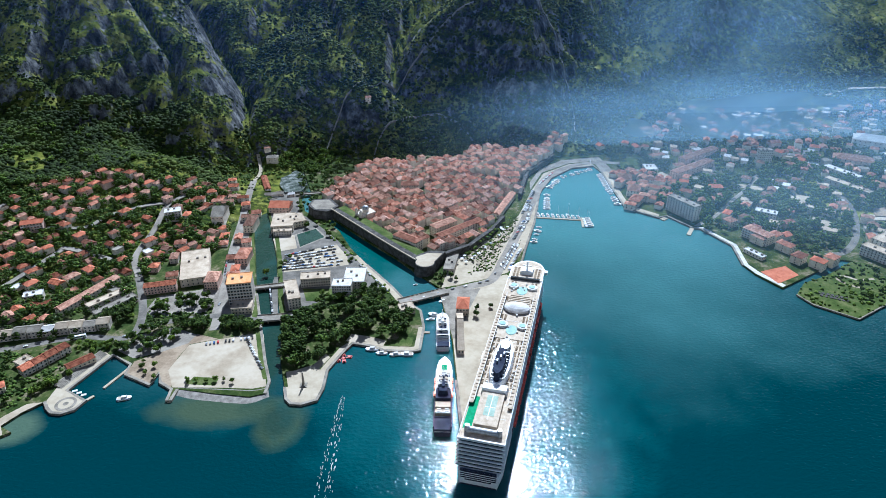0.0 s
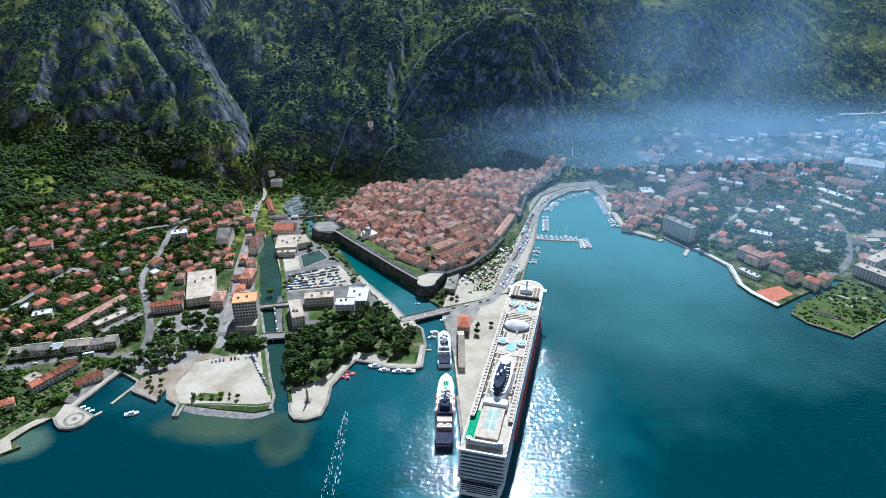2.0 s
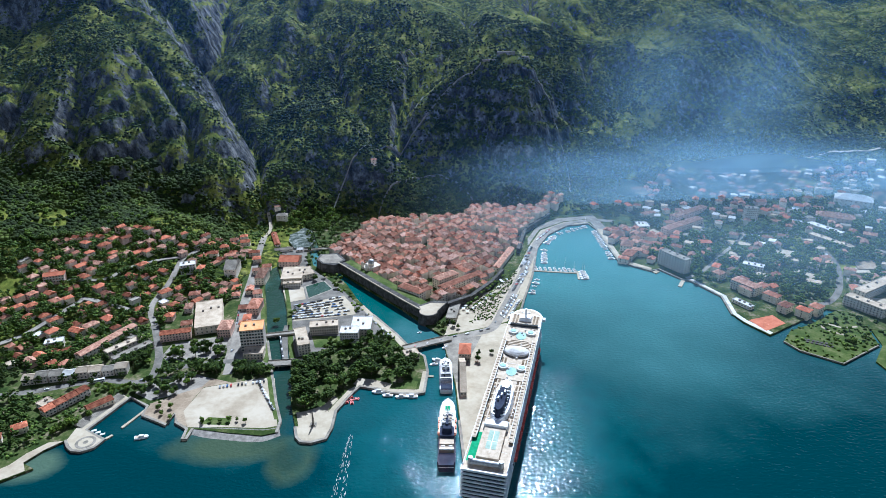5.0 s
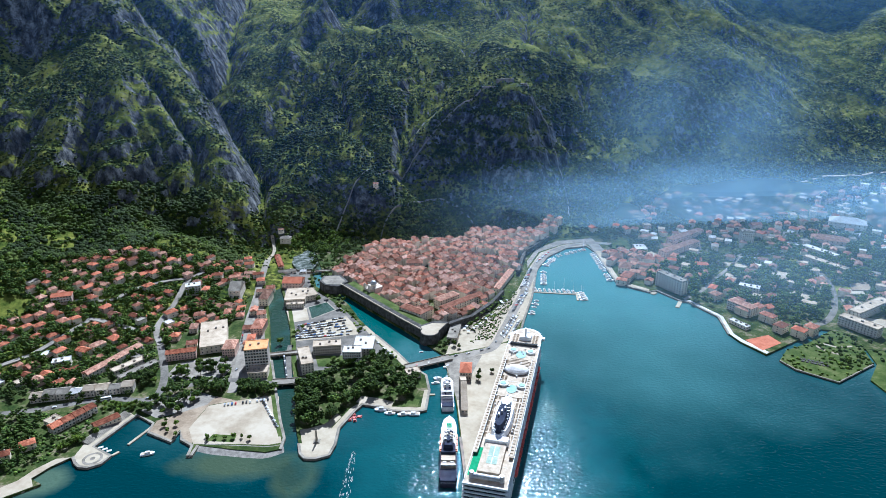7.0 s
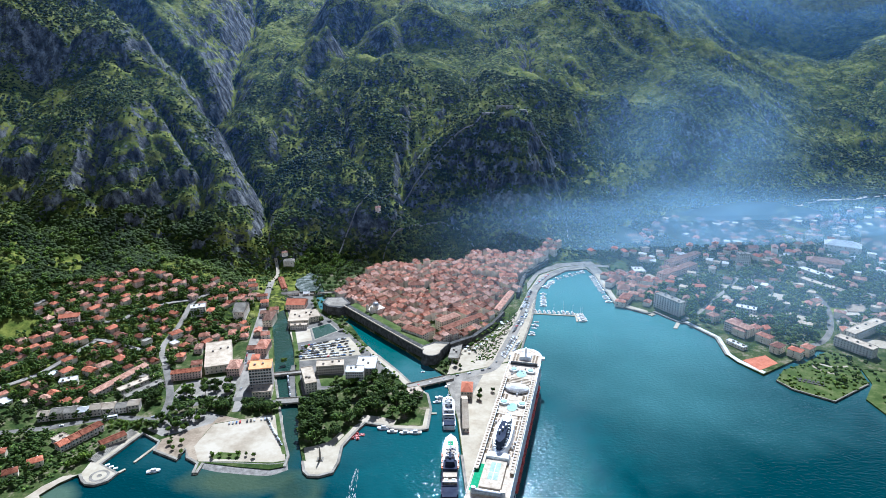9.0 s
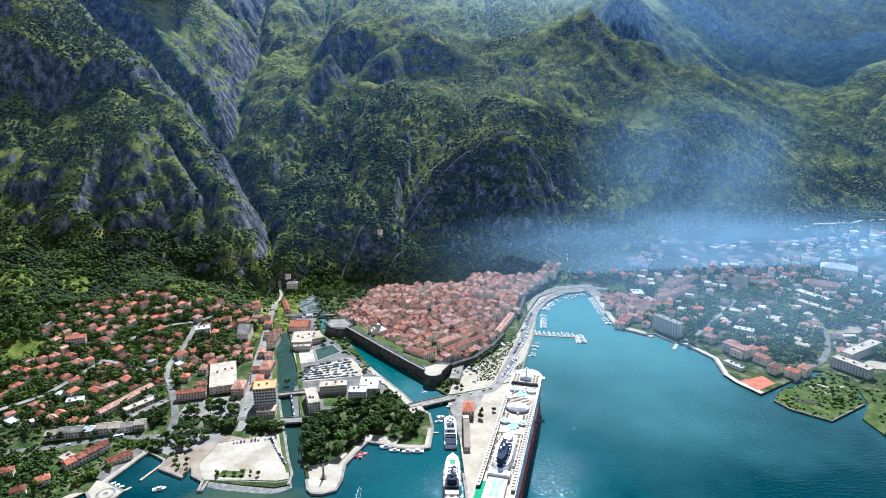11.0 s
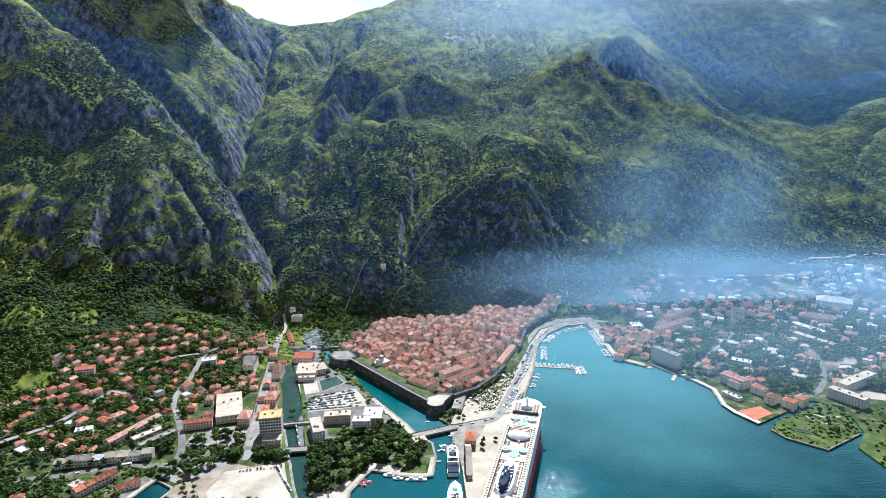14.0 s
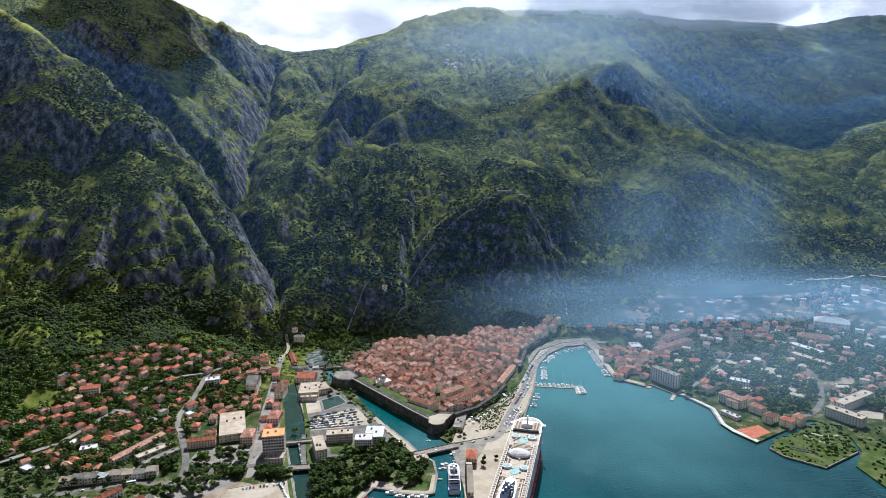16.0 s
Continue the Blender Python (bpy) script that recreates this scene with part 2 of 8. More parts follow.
# ---- terrain: ridges, spurs, gullies and foot of the slopes ----
RIDGES = {
    "castle_hill": [(157, 1240, 246), (78, 1215, 235), (7, 1180, 181), (-39, 1140, 136), (-103, 1090, 90)],
    "castle_face": [(151, 1130, 160), (143, 1050, 66)],
    "castle_back": [(240, 1260, 162), (261, 1230, 93)],
    "castle_neck": [(73, 1340, 241), (176, 1460, 274), (282, 1430, 218)],
    "neck_gap": [(90, 1285, 200), (150, 1310, 192), (213, 1340, 190)],
    "left_foot": [(-594, 750, 65), (-522, 830, 55), (-404, 865, 52), (-354, 905, 48), (-319, 928, 26)],
    "left_slope": [(-753, 927, 104), (-667, 946, 118), (-577, 960, 134), (-506, 1025, 150), (-403, 1015, 120), (-326, 960, 57)],
    "left_edge": [(-375, 1060, 132), (-443, 1150, 194), (-547, 1200, 269)],
    "left_shoulder": [(-918, 1200, 259), (-817, 1230, 279), (-647, 1255, 324)],
    "left_ridge": [(-984, 1330, 419), (-914, 1340, 433), (-732, 1320, 398), (-667, 1310, 383), (-533, 1260, 282), (-433, 1190, 188)],
    "left_cliff": [(-1499, 1520, 604), (-1080, 1520, 654), (-991, 1500, 612), (-906, 1480, 544), (-838, 1500, 519), (-711, 1440, 410), (-562, 1340, 295)],
    "pass": [(-2155, 2300, 978), (-1513, 2200, 824), (-1267, 2300, 936), (-979, 2300, 821), (-832, 2450, 746), (-769, 2600, 700), (-717, 2850, 650), (-557, 2800, 665), (-348, 2700, 710), (-220, 2900, 777)],
    "canyon": [(-285, 948, 22), (-296, 975, 32), (-331, 1060, 49), (-396, 1190, 84), (-512, 1400, 135), (-547, 1680, 262), (-593, 2050, 391), (-648, 2450, 563)],
    "spur": [(-235, 962, 11), (-230, 1030, 73), (-189, 1080, 104), (-180, 1190, 139)],
    "town_foot": [(-148, 987, 4), (-37, 1002, 6), (56, 1012, 5), (110, 1028, 8)],
    "centre_ridge": [(-300, 1720, 416), (-344, 1600, 309), (-372, 1440, 221), (-360, 1260, 140)],
    "terraces": [(-214, 1640, 337), (-140, 1450, 246), (-70, 1400, 216), (-112, 1230, 144), (-61, 1130, 104)],
    "knobs": [(-68, 1900, 478), (51, 1850, 414), (182, 1800, 339), (103, 1600, 299)],
    "knob_back": [(-192, 1930, 442), (-135, 2200, 556)],
    "right_ridge": [(622, 2250, 599), (388, 2050, 510), (284, 1950, 415)],
    "right_spine": [(619, 2150, 511), (631, 2050, 451), (694, 1950, 364), (820, 1900, 312), (1029, 1850, 227), (1100, 1700, 174), (1167, 1580, 111)],
    "right_spur": [(439, 1930, 413), (513, 1800, 329), (588, 1620, 273), (746, 1560, 232)],
    "right_face": [(423, 1450, 243), (503, 1360, 217), (601, 1370, 183), (745, 1390, 139), (854, 1340, 107), (965, 1270, 68)],
    "right_gorge": [(315, 1200, 75), (370, 1330, 124), (459, 1470, 178)],
    "right_foot": [(223, 1085, 30), (337, 1100, 45), (455, 1120, 42), (581, 1150, 36), (710, 1180, 47), (807, 1150, 62), (1000, 1110, 80), (1600, 1200, 120)],
    "far_right": [(1264, 2300, 300), (1390, 2200, 330), (1494, 2100, 360), (2200, 1900, 470)],
    "skyline": [(-96, 3000, 869), (36, 3100, 922), (313, 3200, 930), (589, 3250, 925), (867, 3250, 915), (1179, 3300, 900), (1663, 3300, 866), (1753, 3300, 830), (2033, 3400, 893), (2600, 3400, 980)],
    "shoulder_far": [(148, 2700, 662), (372, 2600, 629), (689, 2500, 618), (1066, 2600, 536), (1422, 2600, 421), (1771, 2600, 430), (2500, 2600, 520)],
    "plain_west": [(-900, 420, 16), (-700, 500, 22), (-520, 600, 14), (-430, 560, 2), (-330, 700, 6), (-300, 820, 12), (-220, 880, 4)],
    "plain_east": [(420, 1000, 10), (560, 1000, 14), (700, 950, 16), (900, 900, 20), (1500, 900, 30)],
    "shore": [(-420, 470, 0), (-250, 560, 0), (-150, 600, 0), (0, 700, 0), (80, 800, 1), (0, 930, 3), (180, 980, 2), (280, 960, 2), (330, 800, 2), (430, 700, 3), (600, 700, 5), (900, 650, 6)],
    "gully_mid": [(-235, 1440, 234), (-186, 1240, 143), (-112, 1060, 87)],
    "hollows": [(-290, 1870, 372)],
    "hollow_c": [(-70, 2090, 440), (60, 2000, 400)],
    "hollow_d": [(400, 2210, 465), (520, 2180, 470)],
    "hollow_r": [(430, 1560, 185), (560, 1480, 180), (690, 1500, 165)],
    "hollow_l": [(-1200, 1650, 560), (-900, 1640, 430), (-700, 1560, 330)],
    "hollow_s": [(-640, 1265, 296), (-800, 1250, 270)],
    "gully_bc": [(-180, 1800, 385), (-150, 1640, 300), (-190, 1540, 268)],
    "gully_cd": [(230, 1880, 340), (200, 1680, 270)],
    "gully_de": [(520, 2020, 420), (600, 1780, 300)],
    "gully_west": [(-560, 1060, 200), (-600, 980, 140), (-640, 900, 95)],
    "left_cliff_foot": [(-1408, 1390, 444), (-1010, 1370, 423), (-937, 1380, 441), (-752, 1360, 402), (-685, 1350, 389), (-543, 1285, 280)],
    "canyon_wall": [(-328, 1120, 107), (-404, 1290, 161), (-480, 1480, 217), (-489, 1700, 321), (-479, 1950, 401)],
    "right_wall": [(-532, 2200, 463), (-479, 2350, 529)],
    "left_wall": [(-818, 1850, 517), (-673, 1800, 433), (-852, 2100, 678), (-776, 2250, 602)],
    "left_rib": [(-1037, 1830, 705), (-895, 1780, 590), (-742, 1690, 453), (-632, 1600, 347), (-554, 1500, 244)],
    "left_rib_far": [(-799, 2350, 751), (-685, 2200, 540), (-610, 2120, 451)],
    "gorge_lip": [(509, 1370, 219), (473, 1280, 139), (435, 1180, 67)],
    "cliff_band": [(-662, 951, 156), (-595, 946, 159), (-535, 968, 148), (-483, 1005, 149)],
    "cliff_band_foot": [(-666, 927, 113), (-589, 920, 117), (-528, 938, 114), (-474, 975, 99)],
    "low_cliff": [(-402, 935, 78), (-353, 930, 64), (-313, 927, 42)],
    "low_cliff_foot": [(-406, 916, 31), (-355, 908, 19), (-314, 905, 15)],
    "peak_a": [(-320, 1980, 506), (-336, 1900, 425), (-356, 1800, 350)],
    "peak_a_foot": [(-259, 1890, 374), (-239, 1700, 273), (-416, 1990, 393)],
    "peak_b_foot": [(-155, 1900, 407), (-82, 1760, 325), (15, 1760, 333)],
    "peak_c_foot": [(284, 1820, 355), (352, 1830, 349), (425, 1860, 375)],
    "peak_d": [(645, 2260, 592), (687, 2180, 484)],
    "peak_d_foot": [(605, 2120, 416), (692, 2120, 406)],
    "cliff_step": [(-987, 1440, 553), (-871, 1430, 488), (-792, 1390, 409)],
    "behind": [(-2400, 4600, 300), (-700, 4600, 200), (0, 4600, 300), (2900, 4600, 400)],
}


def plan_lines():
    out = []
    for line in RIDGES.values():
        for a, b in zip(line, line[1:]):
            n = max(1, int(math.dist(a[:2], b[:2]) / 90))
            out += [tuple(a[i] + (b[i] - a[i]) * k / n for i in range(3)) for k in range(n)]
        out.append(line[-1])
    return np.array(out, float)


# crests and gullies keep a sharp profile: (height, half width)
SHARP = {"left_ridge": (40, 50), "left_cliff": (80, 60), "left_edge": (14, 40), "castle_hill": (36, 40), "castle_neck": (34, 46), "centre_ridge": (95, 65), "knobs": (46, 90),
         "right_ridge": (36, 100), "right_spine": (58, 95), "right_spur": (48, 75), "right_face": (36, 46), "right_wall": (60, 70), "left_rib": (85, 65), "left_rib_far": (75, 75),
         "gorge_lip": (36, 36), "canyon": (-135, 58), "gully_mid": (-50, 34), "gully_bc": (-75, 50), "gully_cd": (-58, 50), "gully_de": (-60, 55), "gully_west": (-40, 34), "right_gorge": (-50, 40),
         "peak_a": (50, 75), "peak_d": (30, 60), "low_cliff": (10, 20), "cliff_band": (14, 24), "knob_back": (40, 60)}


def sharp_lines(x, y):
    z = np.zeros(x.shape)
    for name, (rise, width) in SHARP.items():
        near = np.full(x.shape, 1e9)
        for a, b in zip(RIDGES[name], RIDGES[name][1:]):
            dx, dy = b[0] - a[0], b[1] - a[1]
            t = np.clip(((x - a[0]) * dx + (y - a[1]) * dy) / (dx * dx + dy * dy), 0, 1)
            near = np.minimum(near, np.hypot(x - a[0] - t * dx, y - a[1] - t * dy))
        z += rise * np.exp(-near / width)
    return z


KNOTS = plan_lines()
_d = np.sqrt(((KNOTS[:, None, :2] - KNOTS[None, :, :2]) ** 2).sum(-1) + 400.0)
WEIGHTS = np.linalg.solve(np.block([[_d - 20.0 + np.eye(len(KNOTS)) * -3.0, np.ones((len(KNOTS), 1))], [np.ones((1, len(KNOTS))), np.zeros((1, 1))]]),
                          np.r_[KNOTS[:, 2] - sharp_lines(KNOTS[:, 0], KNOTS[:, 1]), 0.0])


def raw_height(x, y):
    """The height of the slopes before rain has cut them."""
    z = np.full(x.shape, WEIGHTS[-1])
    for k, w in zip(KNOTS, WEIGHTS):
        z += w * (np.sqrt((x - k[0]) ** 2 + (y - k[1]) ** 2 + 400.0) - 20.0)
    wx, wy = x + 60 * (fbm(x, y, 160, 3, 3) - 0.5), y + 60 * (fbm(x, y, 160, 3, 5) - 0.5)
    z += sharp_lines(wx, wy)
    steep = np.clip((z - 20) / 80, 0, 1)
    far = np.clip((y - 1100) / 1500, 0, 1)
    z += steep * (26 + 20 * far) * (fbm(wx, wy, 230 + 160 * far, 4, 11, ridged=True, gain=0.5) - 0.55)
    z += steep * 20 * (fbm(wx, wy, 70, 3, 23) - 0.5)
    return z


# ---- rain erosion: water runs down the steepest way and cuts gullies ----
CELL = 9.0
EX, EY = np.arange(-1500, 1750, CELL), np.arange(800, 3600, CELL)


def blur(z, r):
    for _ in range(2):
        for axis in (0, 1):
            pad = [(0, 0), (0, 0)]
            pad[axis] = (r + 1, r)
            c = np.cumsum(np.pad(z, pad, mode="edge"), axis)
            n = z.shape[axis]
            z = (np.take(c, range(2 * r + 1, 2 * r + 1 + n), axis) - np.take(c, range(0, n), axis)) / (2 * r + 1)
    return z


def erode(z0, passes, power):
    ny, nx = z0.shape
    z = z0.copy()
    index = np.arange(ny * nx).reshape(ny, nx)
    for step in range(passes):
        if step < 3:
            z = z + 0.25 * (blur(z, 1) - z)
        best, to = np.zeros_like(z), index.copy()
        for dy in (-1, 0, 1):
            for dx in (-1, 0, 1):
                if not (dx or dy):
                    continue
                other = np.full_like(z, 1e9)
                oy, ox = slice(max(0, dy), ny + min(0, dy)), slice(max(0, dx), nx + min(0, dx))
                my, mx = slice(max(0, -dy), ny + min(0, -dy)), slice(max(0, -dx), nx + min(0, -dx))
                other[my, mx] = z[oy, ox]
                drop = (z - other) / math.hypot(dx, dy)
                better = drop > best
                best = np.where(better, drop, best)
                to = np.where(better, index + dy * nx + dx, to)
        order = np.argsort(-z.ravel(), kind="stable").tolist()
        r = to.ravel().tolist()
        area = [1.0] * (ny * nx)
        for i in order:
            if r[i] != i:
                area[r[i]] += area[i]
        f = (power * np.minimum(np.array(area), 500.0) ** 0.5).tolist()
        h = z.ravel().tolist()
        for i in reversed(order):
            j = r[i]
            if j != i and h[j] < h[i]:
                h[i] = (h[i] + f[i] * h[j]) / (1 + f[i])
        z = np.array(h).reshape(ny, nx)
        z = z + 0.16 * (blur(z, 1) - z)
    return z


_gx, _gy = np.meshgrid(EX, EY)
_raw = raw_height(_gx.ravel(), _gy.ravel()).reshape(_gx.shape)
_cut = erode(np.maximum(_raw, 4.0), 10, 0.07)
_border = np.minimum(np.minimum(_gx - EX[0], EX[-1] - _gx), np.minimum(_gy - EY[0], EY[-1] - _gy))
CARVED = (_cut + blur(_raw - _cut, 12) - _raw) * np.clip(_border / 150, 0, 1) * np.clip((_raw - 18) / 60, 0, 1)
CARVED *= (0.30 + 0.75 * np.clip(3 * fbm(_gx.ravel(), _gy.ravel(), 300, 2, 61) - 1.0, 0, 1)).reshape(_gx.shape)


def height(x, y):
    """The height of the ground over the plan, in arrays."""
    x, y = np.atleast_1d(np.asarray(x, float)), np.atleast_1d(np.asarray(y, float))
    z = raw_height(x, y)
    u, v = np.clip((x - EX[0]) / CELL, 0, len(EX) - 1.001), np.clip((y - EY[0]) / CELL, 0, len(EY) - 1.001)
    i, j = u.astype(int), v.astype(int)
    u, v = u - i, v - j
    z += (CARVED[j, i] * (1 - u) + CARVED[j, i + 1] * u) * (1 - v) + (CARVED[j + 1, i] * (1 - u) + CARVED[j + 1, i + 1] * u) * v
    steep = np.clip((z - 24) / 60, 0, 1)
    # limestone: broken bands of cliff between grassy ledges, split by upright chimneys
    rugged = np.clip(3.2 * fbm(x, y, 210, 3, 51) - 1.15, 0, 1)
    split = fbm(x, y, 46, 3, 41, ridged=True, gain=0.6)
    bands = z / 34.0 + 2.6 * fbm(x, y, 150, 3, 53) + 0.7 * split
    bands -= np.floor(bands)
    z += steep * (1.5 + 8 * rugged) * (np.minimum(bands / 0.4, (1 - bands) / 0.6) - 0.5)
    ribs = fbm(1.5 * x, 0.55 * y, 40, 3, 45, ridged=True, gain=0.6)
    z += steep * (3.5 + 18 * rugged) * (ribs - 0.6) + steep * (3 + 4 * rugged) * (split - 0.6)
    z += steep * (2.6 + 2.4 * rugged) * (fbm(1.3 * x, 0.8 * y, 17, 2, 43, ridged=True) - 0.5)
    z += np.clip((z - 6) / 20, 0, 1) * 3 * (fbm(x, y, 30, 3, 31) - 0.5)
    return z


def spread(stops):
    """Grid lines: from stop to stop with a given spacing."""
    out = []
    for a, b, step in stops:
        out += list(np.arange(a, b, step))
    return np.array(out)


GX = spread([(-2400, -950, 24), (-950, 1150, 6.5), (1150, 2900, 22)])
GY = spread([(330, 780, 9), (780, 1500, 6.5), (1500, 2400, 11), (2400, 3700, 17), (3700, 4700, 80)])
XX, YY = np.meshgrid(GX, GY)
ZZ = height(XX.ravel(), YY.ravel()).reshape(XX.shape)
# under the bay and the flat town the sheet dips below the quays
SHEET = np.where((ZZ < 6) & (YY < 560), np.minimum(ZZ, -9.0), ZZ) - 8.0 * np.clip((5.0 - ZZ) / 3.0, 0, 1)


def ground(x, y):
    """The height of the sheet (bilinear) at one place."""
    i = min(max(int(np.searchsorted(GX, x)) - 1, 0), len(GX) - 2)
    j = min(max(int(np.searchsorted(GY, y)) - 1, 0), len(GY) - 2)
    u, v = (x - GX[i]) / (GX[i + 1] - GX[i]), (y - GY[j]) / (GY[j + 1] - GY[j])
    return float((SHEET[j, i] * (1 - u) + SHEET[j, i + 1] * u) * (1 - v) + (SHEET[j + 1, i] * (1 - u) + SHEET[j + 1, i + 1] * u) * v)


def gz(x, y):
    """The height of what one stands on: the flat quays and town at 2 m, or the slope."""
    return max(2.0, ground(x, y))


# ---- land outlines (plan, metres) ----
WEST = [(-340, 380), (-353, 387), (-344, 403), (-332, 415), (-326, 407), (-320, 402), (-312, 401), (-303, 406), (-299, 416), (-321, 429), (-303, 478), (-281, 464),
        (-280, 450), (-253, 436), (-251, 452), (-245, 439), (-232, 430), (-231, 416), (-228, 416), (-227, 430), (-193, 424), (-163, 420), (-151, 424),
        (-151, 440), (-161, 467), (-175, 511), (-197, 581), (-220, 668), (-250, 776), (-274, 850), (-300, 1000), (-700, 1000), (-1300, 900), (-1300, 100), (-480, 250), (-385, 345)]
MIDDLE = [(-136, 432), (-132, 418), (-127, 412), (-118, 411), (-106, 416), (-103, 430), (-103, 455), (-91, 484), (-85, 494), (-68, 490), (-55, 483), (-31, 481), (-22, 483),
          (-19, 519), (-23, 548), (-38, 564), (-57, 597), (-86, 640), (-110, 681), (-130, 726), (-153, 758), (-183, 784), (-197, 830), (-205, 860), (-250, 850), (-241, 806), (-219, 742),
          (-192, 654), (-175, 581), (-158, 520), (-147, 467)]
OLD = [(-24, 615), (-54, 655), (-88, 694), (-147, 765), (-165, 766), (-176, 793), (-187, 850), (-240, 1020), (900, 1500), (1500, 1300), (1500, 560), (640, 560), (480, 600), (480, 640), (458, 649), (362, 588), (345, 618), (340, 637),
       (346, 684), (324, 729), (315, 733), (293, 767), (281, 762), (259, 780), (245, 798), (243, 855), (241, 920), (234, 946), (197, 937), (161, 898), (137, 846), (117, 747), (98, 679),
       (80, 606), (26, 384), (14, 384), (11, 440), (8, 500), (0, 553), (-3, 590)]
ISLE = [(371, 575), (379, 556), (411, 530), (470, 566), (490, 640), (466, 644), (420, 612), (390, 598)]
ISLE_2 = [(447, 534), (451, 491), (520, 470), (760, 470), (760, 640), (492, 640), (474, 566)]


def slope_material():
    """Limestone on steep faces, grass and scrub on the rest."""
    m = bpy.data.materials.new("slope")
    m.use_nodes = True
    nt = m.node_tree
    b = nt.nodes["Principled BSDF"]
    geo = nt.nodes.new("ShaderNodeNewGeometry")

    def noise_node(scale, detail, stretch=1.0):
        mp = nt.nodes.new("ShaderNodeMapping")
        mp.inputs["Scale"].default_value = (scale, scale, scale * stretch)
        n = nt.nodes.new("ShaderNodeTexNoise")
        n.inputs["Scale"].default_value, n.inputs["Detail"].default_value, n.inputs["Roughness"].default_value = 1.0, detail, 0.65
        nt.links.new(geo.outputs["Position"], mp.inputs["Vector"])
        nt.links.new(mp.outputs["Vector"], n.inputs["Vector"])
        return n.outputs["Fac"]

    def ramp(fac, stops):
        r = nt.nodes.new("ShaderNodeValToRGB")
        while len(r.color_ramp.elements) < len(stops):
            r.color_ramp.elements.new(0.5)
        for e, (p, c) in zip(r.color_ramp.elements, stops):
            e.position, e.color = p, (*c, 1)
        nt.links.new(fac, r.inputs["Fac"])
        return r.outputs["Color"]

    def blend(fac, a, b2):
        mx = nt.nodes.new("ShaderNodeMix")
        mx.data_type = "RGBA"
        nt.links.new(fac, mx.inputs["Factor"])
        nt.links.new(a, mx.inputs["A"])
        nt.links.new(b2, mx.inputs["B"])
        return mx.outputs["Result"]

    fleck, dots = noise_node(1 / 8.0, 6), noise_node(1 / 7.0, 4)
    big, mid, small, streak = noise_node(1 / 120, 5), noise_node(1 / 26, 6), noise_node(1 / 5.0, 5), noise_node(1 / 14, 5, 0.25)
    grass = ramp(mid, [(0.36, (0.044, 0.066, 0.008)), (0.45, (0.105, 0.128, 0.017)), (0.58, (0.205, 0.215, 0.034)), (0.74, (0.31, 0.295, 0.10))])
    rock = ramp(streak, [(0.36, (0.022, 0.024, 0.027)), (0.49, (0.076, 0.080, 0.085)), (0.64, (0.25, 0.252, 0.25))])
    scrub = ramp(small, [(0.40, (0.007, 0.013, 0.004)), (0.60, (0.022, 0.038, 0.009))])
    sep = nt.nodes.new("ShaderNodeSeparateXYZ")
    nt.links.new(geo.outputs["Normal"], sep.inputs["Vector"])
    add = nt.nodes.new("ShaderNodeMath")
    add.operation = "MULTIPLY_ADD"
    add.inputs[1].default_value = 0.75
    nt.links.new(mid, add.inputs[0])
    nt.links.new(sep.outputs["Z"], add.inputs[2])
    speck = nt.nodes.new("ShaderNodeMath")
    speck.operation = "MULTIPLY_ADD"
    speck.inputs[1].default_value = 0.9
    nt.links.new(fleck, speck.inputs[0])
    nt.links.new(add.outputs[0], speck.inputs[2])
    half = nt.nodes.new("ShaderNodeMath")
    half.operation = "MULTIPLY"
    half.inputs[1].default_value = 0.5
    nt.links.new(speck.outputs[0], half.inputs[0])
    steep = ramp(half.outputs[0], [(0.71, (1, 1, 1)), (0.775, (0, 0, 0))])
    bushes = ramp(big, [(0.40, (0.10, 0.10, 0.10)), (0.56, (1, 1, 1))])
    patch = ramp(dots, [(0.40, (0, 0, 0)), (0.54, (1, 1, 1))])
    both = nt.nodes.new("ShaderNodeMix")
    both.data_type, both.blend_type = "RGBA", "MULTIPLY"
    both.inputs["Factor"].default_value = 1.0
    nt.links.new(bushes, both.inputs["A"])
    nt.links.new(patch, both.inputs["B"])
    up = nt.nodes.new("ShaderNodeSeparateXYZ")
    nt.links.new(geo.outputs["Position"], up.inputs["Vector"])
    high = nt.nodes.new("ShaderNodeMapRange")
    high.inputs["From Min"].default_value, high.inputs["From Max"].default_value = 330.0, 620.0
    nt.links.new(up.outputs["Z"], high.inputs["Value"])
    # higher grass is paler: hazy sunlight on the far slopes put into colour
    brightened_grass = ramp(mid, [(0.36, (0.14, 0.17, 0.026)), (0.50, (0.27, 0.29, 0.050)), (0.66, (0.36, 0.35, 0.12))])
    grass = blend(high.outputs["Result"], grass, brightened_grass)
    pits = ramp(small, [(0.36, (0.30, 0.32, 0.34)), (0.50, (0.85, 0.85, 0.85)), (0.66, (1.0, 1.0, 1.0))])
    worn = nt.nodes.new("ShaderNodeMix")
    worn.data_type, worn.blend_type = "RGBA", "MULTIPLY"
    worn.inputs["Factor"].default_value = 1.0
    nt.links.new(rock, worn.inputs["A"])
    nt.links.new(pits, worn.inputs["B"])
    rock = worn.outputs["Result"]
    out = blend(steep, blend(both.outputs["Result"], grass, scrub), rock)
    nt.links.new(out, b.inputs["Base Color"])
    b.inputs["Roughness"].default_value = 0.95
    b.inputs["Specular IOR Level"].default_value = 0.04
    for height_fac, depth in ((fleck, 1.6),):
        bp = nt.nodes.new("ShaderNodeBump")
        bp.inputs["Strength"].default_value, bp.inputs["Distance"].default_value = 0.9, depth
        nt.links.new(height_fac, bp.inputs["Height"])
